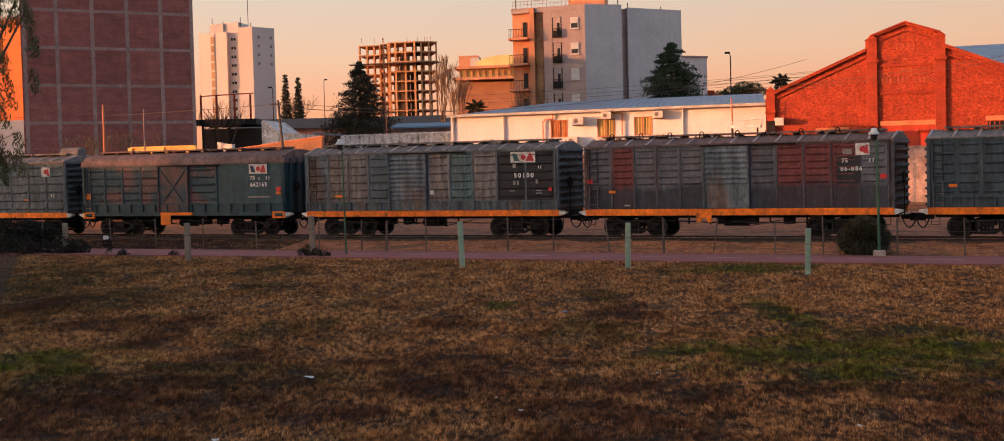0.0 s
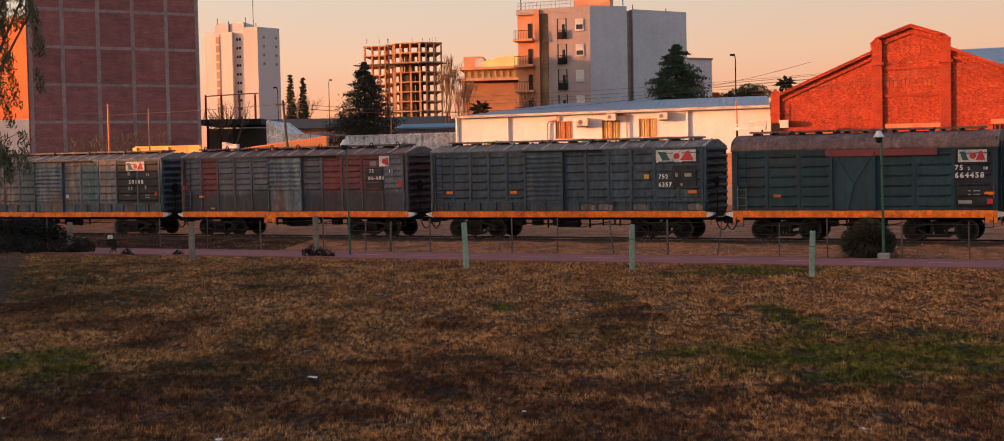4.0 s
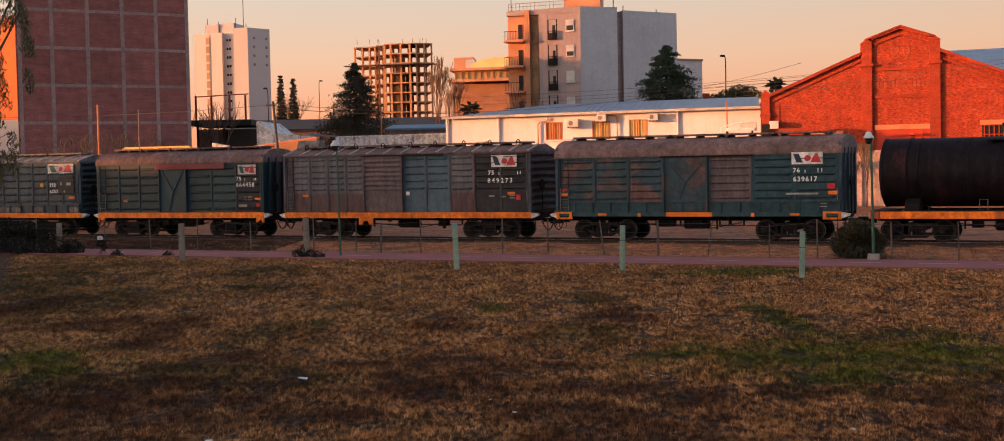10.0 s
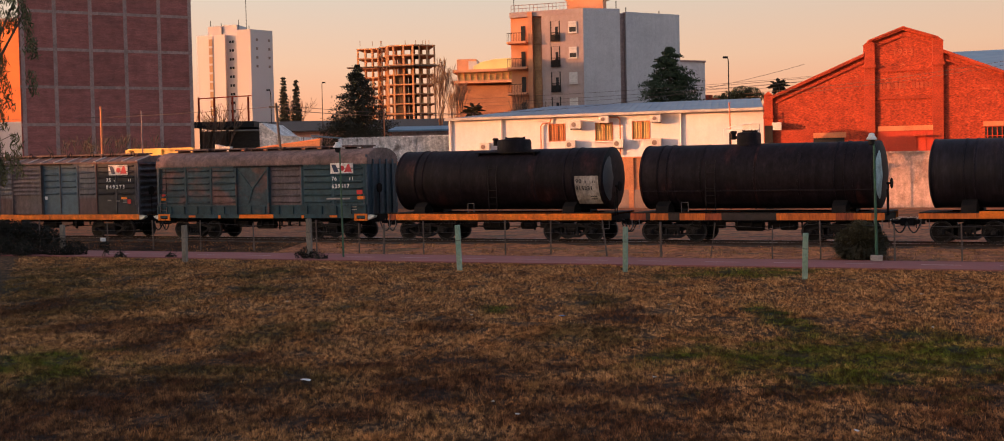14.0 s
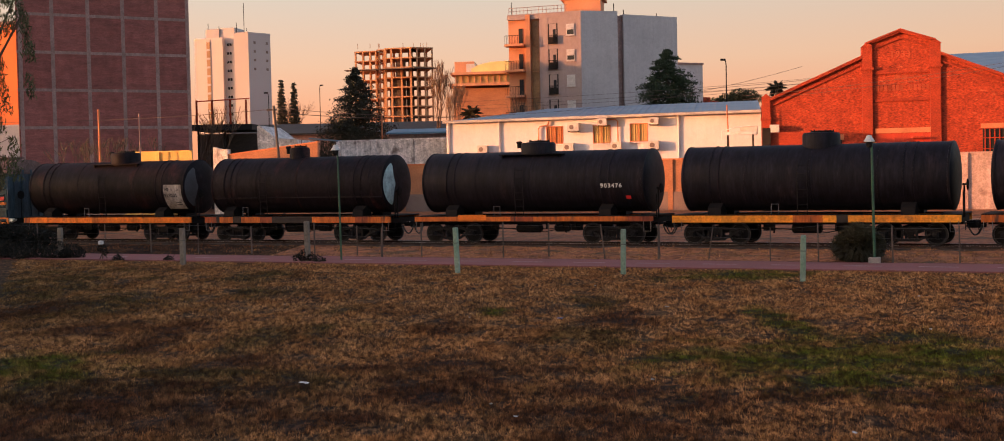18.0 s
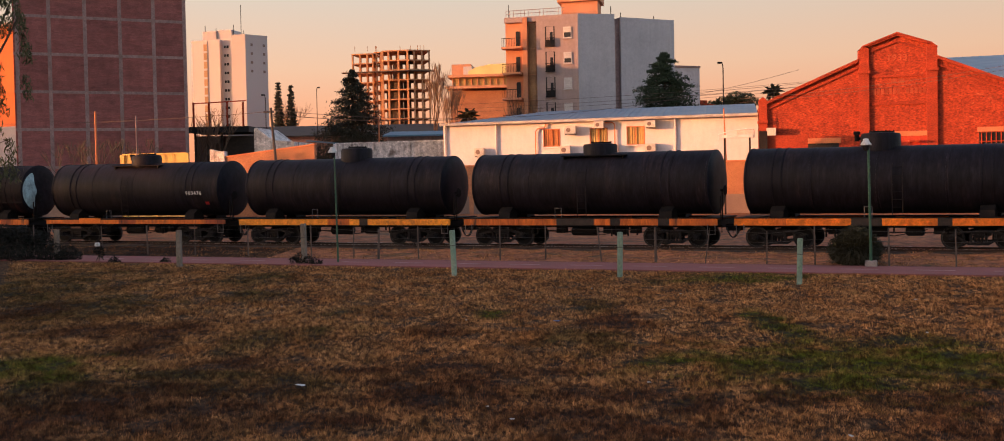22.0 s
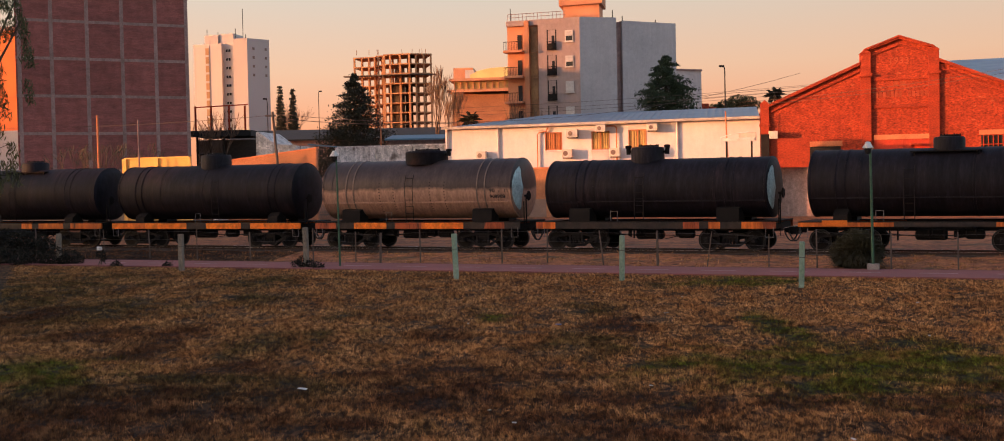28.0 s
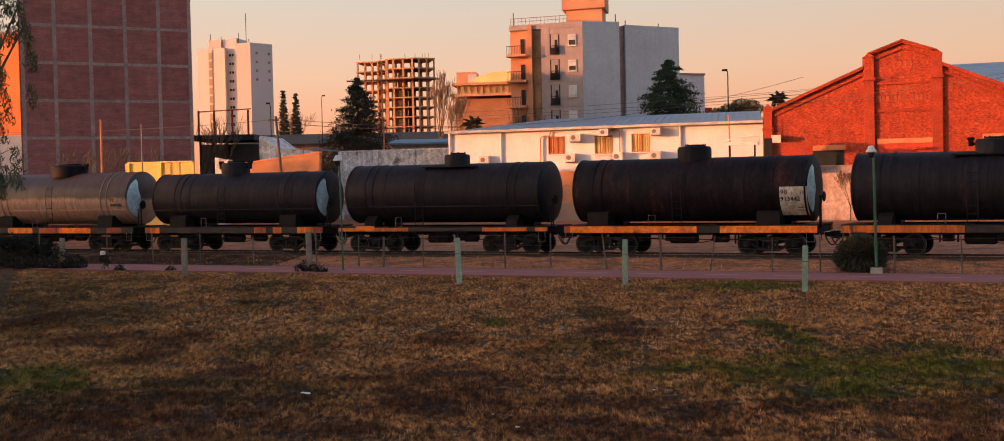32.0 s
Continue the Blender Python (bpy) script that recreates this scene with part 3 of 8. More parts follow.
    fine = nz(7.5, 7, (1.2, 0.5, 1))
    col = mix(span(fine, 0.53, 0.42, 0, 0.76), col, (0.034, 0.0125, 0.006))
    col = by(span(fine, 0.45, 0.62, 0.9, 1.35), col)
    if for_blades:
        rnd = span(geo.outputs["Random Per Island"], 0, 1, 0.45, 1.7)
    else:
        # ground darkened throughout for the shade beneath the blades
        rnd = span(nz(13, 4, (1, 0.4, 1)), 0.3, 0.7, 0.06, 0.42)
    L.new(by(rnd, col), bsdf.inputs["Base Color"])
    bsdf.inputs["Roughness"].default_value = 0.95
    bsdf.inputs["Specular IOR Level"].default_value = 0.1
    if not for_blades:
        b = N.new("ShaderNodeBump")
        b.inputs["Strength"].default_value, b.inputs["Distance"].default_value = 0.7, 0.08
        L.new(nz(9, 5), b.inputs["Height"])
        L.new(b.outputs[0], bsdf.inputs["Normal"])
    return m


# spots of green turf, of olive weeds and of dark thatch on the true ground: x, y, half length, half width
GREEN = ((6.9, 28.0, 3.8, 4.1), (4.7, 28.5, 1.6, 2.1), (8.9, 28.4, 2.0, 3.8), (6.7, 34.4, 0.6, 4.4), (8.4, 48.7, 2.7, 2.2), (-9.6, 29.0, 1.7, 2.7), (5.8, 25.1, 1.5, 1.0), (3.6, 28.7, 1.1, 1.0), (-0.2, 38.6, 0.5, 1.3))
# the large left olive and near-left thatch also take up the lens's corner falloff
OLIVE = ((-4.9, 26.5, 3.3, 2.0), (-17.5, 47, 5.0, 14), (-8.5, 26.0, 2.0, 2.2), (2.0, 32.1, 1.2, 2.9), (-12.5, 42.5, 3.0, 5.1), (-11.6, 42.7, 1.7, 4.0), (-8.9, 52.6, 1.5, 3.4), (-7.8, 45.8, 1.3, 2.0), (-4.4, 39.3, 0.6, 1.5),
         (2.7, 40.5, 0.9, 2.3), (-5.6, 33.3, 1.0, 2.4), (-4.4, 34.4, 0.5, 1.5), (5.2, 47.6, 0.5, 1.5), (-6.0, 27.8, 2.1, 1.2), (-15.0, 46.8, 1.5, 2.7))
THATCH = ((-10.2, 36.2, 2.0, 1.6), (-8.1, 33.0, 0.7, 2.5), (-8.2, 36.9, 0.8, 2.3), (-13.7, 42.0, 1.7, 3.0), (-6.3, 23.8, 3.6, 3.6), (-7.2, 22.0, 1.9, 2.4), (-1.0, 24.9, 2.0, 1.9), (-2.1, 26.9, 1.0, 0.8),
         (3.2, 23.6, 1.0, 1.6), (1.8, 24.7, 1.7, 1.1), (2.2, 21.5, 1.7, 1.3), (0.8, 22.5, 1.3, 1.2), (1.6, 20.0, 2.3, 1.3), (4.9, 23.7, 1.0, 1.2), (7.0, 23.4, 1.7, 1.6), (6.7, 20.6, 1.6, 1.4),
         (-5.3, 29.8, 1.2, 1.3), (-1.6, 28.7, 1.9, 1.3), (-1.3, 35.2, 0.8, 1.7), (2.9, 35.9, 1.1, 2.4), (0.2, 27.4, 1.6, 0.8), (-3.2, 22.6, 1.9, 1.0), (-19.4, 71.8, 15.6, 6.2), (8.6, 25.2, 1.1, 1.1))
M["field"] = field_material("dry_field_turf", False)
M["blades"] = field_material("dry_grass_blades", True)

# ---- ground: one sheet to the horizon, a low bank under the track, a gentle rise behind it ----
def lift(a, d):
    """Height of the ground in the plan frame."""
    z = 0.0
    if d > 33.4:
        z = 0.03 + 0.13 * min(1.0, (d - 33.4) / 3.0)
    if d > 36.2:
        z = 0.02 - 0.0
    if d > 41.5:
        z = 0.02 + 0.43 * min(1.0, (d - 41.5) / 14.0)
    if d < 30:
        z += 0.10 * (noise.noise((a * 0.35, d * 0.35, 0)) + 0.5 * noise.noise((a * 1.3, d * 1.3, 5))) * min(1, (30 - d) / 3)
    elif 33.2 < d < 36.5:
        z += 0.10 * noise.noise((a * 0.8, d * 0.9, 3)) * min(1, (d - 33.2) / 0.6)
    return z


def ground():
    ds = [-3000, -800, -200, -60, -20, 0, 4, 7] + [8.5 + 0.25 * k for k in range(84)] + [29.6, 30, 30.4, 30.5, 32.65, 32.75, 33.2]
    ds += [33.4 + 0.25 * k for k in range(14)] + [37.0, 37.3, 37.7, 38.4, 39.1, 40, 41.5, 44, 48, 52, 55.5, 58, 62, 70, 90, 140, 300, 900, 3500]
    As = [-3500, -900, -300, -120, -70, -50, -42] + [-36 + 0.4 * k for k in range(120)] + [13, 16, 22, 34, 60, 120, 300, 900, 3500]
    s = Shape()
    s.v = [(a, d, lift(a, d)) for d in ds for a in As]
    n = len(As)
    s.f = [(j * n + i, j * n + i + 1, (j + 1) * n + i + 1, (j + 1) * n + i) for j in range(len(ds) - 1) for i in range(n - 1)]
    me = s.mesh("ground", True)
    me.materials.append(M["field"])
    me.materials.append(M["track_earth"])
    me.materials.append(M["ballast"])
    for p in me.polygons:
        # the dark strip along the rails paints the train's shade on the ground
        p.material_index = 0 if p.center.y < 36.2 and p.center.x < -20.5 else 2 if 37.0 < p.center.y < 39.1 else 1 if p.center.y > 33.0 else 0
    single("ground", me, None, TRK, "uneven dry winter grass with bare earth by the track", "ground", "structure")


ground()

path = Shape()
path.box(-220, 120, 30.5, 32.65, -0.05, 0.055)
single("pavement", path, M["path"], TRK, "dull red paved cycle path through the grass", "path", "structure")
dashes = Shape()
for k in range(40):
    a = -60 + 2.45 * k
    dashes.box(a, a + 1.25, 31.55, 31.62, 0.05, 0.06)
single("path_marking", dashes, M["path_paint"], TRK, "faint pale dashed line along the red path", "path marking", "structure")


# ---- railway ----
def railway():
    line = thing("railway_track", at(0, 38.95, 0), "broad gauge railway track with worn bright railheads on dark timber sleepers", "railway track", kind="structure")
    bed = Shape().prism([(-1.9, -0.1), (1.9, -0.1), (1.45, 0.035), (-1.45, 0.035)], "x", -230, 130)
    part("ballast", bed, M["ballast"], line, "earth-choked ballast with the train's shade in its colour")
    for y in (-0.838, 0.838):
        prof = [(-0.07, 0.0), (0.07, 0.0), (0.07, 0.02), (0.015, 0.035), (0.015, 0.105), (0.036, 0.115), (0.036, 0.15), (-0.036, 0.15), (-0.036, 0.115), (-0.015, 0.105), (-0.015, 0.035), (-0.07, 0.02)]
        rl = part("rail", Shape().prism([(p + y, q) for p, q in prof], "x", -230, 130), M["rail_web"], line)
        part("rail_head", Shape().box(-230, 130, y - 0.034, y + 0.034, 0.149, 0.153), M["rail"], rl, "worn bright running surface")
    sleepers = Shape().box(-0.12, 0.12, -1.35, 1.35, -0.08, 0.05).mesh("sleeper")
    for k in range(110):
        part("sleeper", sleepers, M["sleeper"], line, m=pose(-52 + 0.62 * k, 0, random.uniform(-0.01, 0.004), 0, 0, random.uniform(-1, 1)))


railway()


def far_line():
    """A second, unused track beyond the first."""
    line = thing("siding_track", at(0, 50.0, 0.26), "rusty unused siding rails half sunk in earth", "railway track", kind="structure")
    for y in (-0.838, 0.838):
        part("rail", Shape().box(-230, 130, y - 0.035, y + 0.035, 0.0, 0.16), M["rail"], line)


far_line()

# ---- rolling stock: x along the track, near side at y = -1.45, z = 0 on the railhead ----
HALF = 1.45
WHEEL_R = 0.485
ROLLERS = []


def wheel_meshes():
    """A wheelset lies along y: two wheels with flange, bright rim, plate and hub on one axle."""
    dark, rim = Shape(), [Shape(), Shape()]
    dark.rod((0, -1.02, 0), (0, 1.02, 0), 0.075, 8)
    for side in (-1, 1):
        y = 0.838 * side
        dark.lathe([(y - 0.065, 0.395), (y - 0.03, 0.395), (y - 0.02, 0.20), (y - 0.05, 0.14), (y - 0.09, 0.12), (y + 0.09, 0.12), (y + 0.05, 0.14), (y + 0.02, 0.2), (y + 0.03, 0.395), (y + 0.065, 0.395)], "y", (0, 0, 0), 20)
        rim[side > 0].lathe([(y - 0.066, 0.40), (y - 0.066, 0.478), (y + 0.02 * side - 0.0, 0.487), (y + 0.066, 0.482), (y + 0.066, 0.40)], "y", (0, 0, 0), 28, 0.0, False)
        for k in range(4):
            w = k * math.pi / 2 + 0.4
            c, s_ = 0.27 * math.cos(w), 0.27 * math.sin(w)
            dark.lathe([(y - 0.036, 0.04), (y + 0.036, 0.04)], "y", (c, 0, s_), 6)
    return dark.mesh("wheelset", True), [q.mesh("rim", True) for q in rim]


WHEELSET, RIM = wheel_meshes()


def frame_meshes():
    """Cast side frame of a bogie with axle boxes, and the bolster with spring nests."""
    s = Shape()
    y0, y1 = -1.12, -1.0
    top = [(-1.28, 0.60), (-0.98, 0.68), (-0.45, 0.80), (0.45, 0.80), (0.98, 0.68), (1.28, 0.60), (1.28, 0.52), (0.98, 0.58), (0.42, 0.69), (-0.42, 0.69), (-0.98, 0.58), (-1.28, 0.52)]
    s.prism(top, "y", y0, y1)
    low = [(-0.9, 0.58), (-0.36, 0.30), (0.36, 0.30), (0.9, 0.58), (0.9, 0.49), (0.40, 0.19), (-0.40, 0.19), (-0.9, 0.49)]
    s.prism(low, "y", y0, y1)
    for x in (-0.30, 0.30):
        s.box(x - 0.045, x + 0.045, y0 - 0.02, y1, 0.22, 0.76)
    for x in (-1.06, 1.06):
        s.box(x - 0.13, x + 0.13, -1.19, -1.0, 0.38, 0.60)
        s.lathe([(-1.24, 0.085), (-1.19, 0.105)], "y", (x, 0, 0.485), 10)
    s.box(-0.3, 0.3, y0 - 0.03, y1, 0.58, 0.63)
    s.box(-0.36, 0.36, y0 - 0.03, y1, 0.26, 0.31)
    near = s.mesh("side_frame", False)
    b = Shape()
    b.box(-0.22, 0.22, -1.1, 1.1, 0.48, 0.72)
    b.lathe([(0.70, 0.2), (0.86, 0.2)], "z", (0, 0, 0), 12)
    coil = [(0.31, 0.05)]
    for k in range(5):
        coil += [(0.335 + 0.05 * k, 0.066), (0.36 + 0.05 * k, 0.05)]
    return near, b.mesh("bolster"), Shape().lathe(coil, "z", (0, -1.06, 0), 8).mesh("spring", True)


SIDE_FRAME, BOLSTER, SPRING = frame_meshes()


def bogie(parent, x):
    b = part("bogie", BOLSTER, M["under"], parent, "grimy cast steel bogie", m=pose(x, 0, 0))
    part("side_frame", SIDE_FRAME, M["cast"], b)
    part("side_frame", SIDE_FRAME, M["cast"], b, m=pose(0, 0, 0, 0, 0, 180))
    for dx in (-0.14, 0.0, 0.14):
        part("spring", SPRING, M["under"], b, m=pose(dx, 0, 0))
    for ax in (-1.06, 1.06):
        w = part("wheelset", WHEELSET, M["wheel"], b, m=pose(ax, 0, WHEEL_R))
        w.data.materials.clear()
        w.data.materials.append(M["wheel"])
        ROLLERS.append((w, ax))
    return b


def rim_on(w):
    for me in RIM:
        part("rim", me, M["tread"], w, "worn rolled rim")


def coupler(parent, x, way):
    """Knuckle coupler, uncoupling lever and hanging brake hose at one end."""
    s = Shape()
    s.box(min(x, x + way * 0.55), max(x, x + way * 0.55), -0.09, 0.09, 0.78, 0.98)
    s.block(x + way * 0.5 - 0.14, x + way * 0.5 + 0.14, -0.19, 0.13, 0.72, 1.04, 0.04)
    s.prism([(x + way * 0.55, -0.22), (x + way * 0.72, -0.16), (x + way * 0.72, 0.06), (x + way * 0.55, 0.0)], "z", 0.74, 1.02)
    s.rod((x + way * 0.12, -1.2, 0.98), (x + way * 0.30, 0.0, 0.93), 0.018)
    s.rod((x + way * 0.12, -1.2, 0.98), (x + way * 0.12, -1.2, 0.68), 0.018)
    part("coupler", s, M["under"], parent)
    h = Shape()
    pts = []
    for k in range(8):
        t = k / 7
        pts.append((x + way * (0.1 + 0.55 * t), -0.42 + 0.1 * t, 0.86 - 1.75 * t * (1 - t) + 0.02 * t))
    h.path(pts, 0.032, 6)
    part("brake_hose", h, M["hose"], parent)


def ladder(parent, x, z0, z1, w=0.36, material="iron", y=-HALF - 0.06, rungs=None, label=""):
    s = Shape()
    for q in (-w / 2, w / 2):
        s.rod((x + q, y, z0), (x + q, y, z1), 0.018, 5)
    n = rungs or max(2, int((z1 - z0) / 0.33))
    for k in range(n):
        z = z0 + (z1 - z0) * (k + 0.5) / n
        s.rod((x - w / 2, y, z), (x + w / 2, y, z), 0.014, 5)
    return part("ladder", s, M[material], parent, label)


def stirrup(parent, x, material="iron"):
    s = Shape()
    y = -HALF - 0.02
    s.path([(x - 0.16, y, 1.06), (x - 0.16, y, 0.62), (x + 0.16, y, 0.62), (x + 0.16, y, 1.06)], 0.017, 5)
    part("stirrup", s, M[material], parent)


def frame_under(car, L, sill, drop, tanks):
    """Centre sill, side sills, brake gear and end beams."""
    c = Shape()
    c.box(-L / 2 + 0.1, L / 2 - 0.1, -0.22, 0.22, 0.86, 1.16)
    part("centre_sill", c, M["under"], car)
    for x in [-L / 2 + 0.15, -L * 0.36, -L * 0.12, L * 0.12, L * 0.36, L / 2 - 0.15]:
        part("cross_bearer", Shape().box(x - 0.06, x + 0.06, -HALF + 0.1, HALF - 0.1, 0.98, 1.24), M["under"], car)
    for side in (-1, 1):
        s = Shape()
        y0, y1 = sorted((side * HALF, side * (HALF - 0.09)))
        ym = side * (HALF + 0.005)
        cuts = sorted(sill[4]) if len(sill) > 4 else []
        runs, x = [], -L / 2
        for c0, c1, paint in cuts:
            c0, c1 = max(c0, -L / 2), min(c1, L / 2)
            if c0 > x:
                runs.append((x, c0, sill[2]))
            runs.append((c0, c1, paint))
            x = c1
        if x < L / 2:
            runs.append((x, L / 2, sill[2]))
        for c0, c1, paint in runs:
            q = s if paint == sill[2] and len(runs) == 1 else Shape()
            q.box(c0, c1, y0, y1, sill[0], sill[1])
            q.box(c0, c1, min(ym, side * HALF * 0.98), max(ym, side * HALF * 0.98), sill[0] - 0.012, sill[0] + 0.02)
            q.box(c0, c1, min(ym, side * HALF * 0.98), max(ym, side * HALF * 0.98), sill[1] - 0.02, sill[1] + 0.012)
            if q is not s:
                part("side_sill", q, M[paint], car, "tar-black stretch of the sill" if paint == "sill_black" else "")
        for x0, x1, dz in drop:
            s.prism([(x0, sill[0] + 0.02), (x1, sill[0] + 0.02), (x1, sill[0] - dz), ((x0 * 0.25 + x1 * 0.75), sill[0] - dz), ((x0 * 0.35 + x1 * 0.65), sill[0] - dz * 0.45),
                     ((x0 * 0.65 + x1 * 0.35), sill[0] - dz * 0.45), ((x0 * 0.75 + x1 * 0.25), sill[0] - dz), (x0, sill[0] - dz)], "y", y0, y1)
        if s.f:
            part("side_sill", s, M[sill[2]], car, sill[3])
    g = Shape()
    for x0, x1, z0, z1, y in tanks:
        g.lathe([(x0, (z1 - z0) * 0.36), (x0 + 0.06, (z1 - z0) / 2), (x1 - 0.06, (z1 - z0) / 2), (x1, (z1 - z0) * 0.36)], "x", (0, y, (z0 + z1) / 2), 12)
    if tanks:
        part("brake_cylinder", g, M["under"], car, smooth=True)
    r = Shape()
    r.rod((-L * 0.33, -0.75, 0.72), (L * 0.33, -0.7, 0.66), 0.022)
    r.rod((-L * 0.2, -1.0, 0.80), (L * 0.05, -0.9, 0.55), 0.02)
    r.rod((L * 0.05, -0.9, 0.55), (L * 0.16, -0.95, 0.82), 0.02)
    for k in range(9):
        x = random.uniform(-L * 0.24, L * 0.24)
        r.box(x - 0.03, x + 0.03, -1.05, -0.98, random.uniform(0.5, 0.75), 1.0)
    for k in range(3):
        x = random.uniform(-L * 0.2, L * 0.2)
        r.box(x - 0.2, x + 0.2, -0.9, -0.5, 0.62, 0.9)
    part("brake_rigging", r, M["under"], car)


RIB_CACHE = {}


def rib_panel(w, h, n, plain=0.0, deep=0.07):
    """A pressed steel panel, x 0..w, z 0..h, with n raised ribs on its face towards -y."""
    key = (round(w, 2), round(h, 2), n, plain)
    if key not in RIB_CACHE:
        s = Shape()
        xs = [0.0, 0.09, 0.16, w - 0.16, w - 0.09, w]
        zs = [(0.0, 0)]
        for k in range(n):
            z = h * (plain + (1 - plain) * (k + 0.5) / n)
            zs += [(z - 0.07, 0), (z - 0.015, 1), (z + 0.02, 1), (z + 0.05, 0)]
        zs.append((h, 0))
        s.v = [(x, -deep * up if 1 < i < 4 else 0.0, z) for z, up in zs for i, x in enumerate(xs)]
        s.f = [(j * 6 + i, j * 6 + i + 1, (j + 1) * 6 + i + 1, (j + 1) * 6 + i) for j in range(len(zs) - 1) for i in range(5)]
        RIB_CACHE[key] = s.mesh("side_panel")
    return RIB_CACHE[key]


def rib_for(key_mat, me):
    """The panel mesh in another paint."""
    k = (me.name, key_mat)
    if k not in RIB_CACHE:
        c = me.copy()
        c.materials.clear()
        c.materials.append(M[key_mat])
        RIB_CACHE[k] = c
    return RIB_CACHE[k]


def side_post(h, paint):
    k = ("post", round(h, 2), paint)
    if k not in RIB_CACHE:
        RIB_CACHE[k] = Shape().box(-0.035, 0.035, -0.028, 0.05, 0, h).mesh("side_post")
        RIB_CACHE[k].materials.append(M[paint])
    return RIB_CACHE[k]


def emblem(parent, x, z, w, h, style):
    """The operator's white panel with plain dark and red shapes."""
    y = -HALF - 0.055
    p = part("emblem_panel", Shape().box(x, x + w, y - 0.003, y + 0.01, z, z + h), M["logo_white"], parent, "white panel with worn dark green and red shapes")
    y -= 0.006
    a = Shape()
    if style != "faded":
        a.prism([(x + 0.05 * w, z + 0.86 * h), (x + 0.24 * w, z + 0.86 * h), (x + 0.37 * w, z + 0.14 * h), (x + 0.16 * w, z + 0.14 * h)], "y", y - 0.002, y)
        part("emblem_dark", a, M["logo_green" if style == "green" else "logo_blue"], p)
    b = Shape()
    b.lathe([(y - 0.002, h * 0.26), (y, h * 0.26)], "y", (x + 0.52 * w, 0, z + 0.5 * h), 14)
    b.prism([(x + 0.60 * w, z + 0.14 * h), (x + 0.76 * w, z + 0.88 * h), (x + 0.84 * w, z + 0.88 * h), (x + 0.95 * w, z + 0.14 * h), (x + 0.7 * w, z + 0.14 * h)], "y", y - 0.002, y)
    part("emblem_red", b, M["logo_red"], p)


def bars(name, parent, rows, material, y=-HALF - 0.062):
    """Short illegible lines of writing as plain bars: x, z, width, height."""
    s = Shape()
    for x, z, w, h in rows:
        s.box(x, x + w, y - 0.002, y + 0.004, z, z + h)
    part(name, s, M[material], parent)


def plates(parent, rows, y=-HALF - 0.05):
    for x, z, w, h, m_ in rows:
        part("marker_plate", Shape().box(x, x + w, y - 0.006, y + 0.01, z, z + h), M[m_], parent, {"orange": "small orange reflector plate", "red": "small red plate", "white": "small white label"}.get(m_, ""))


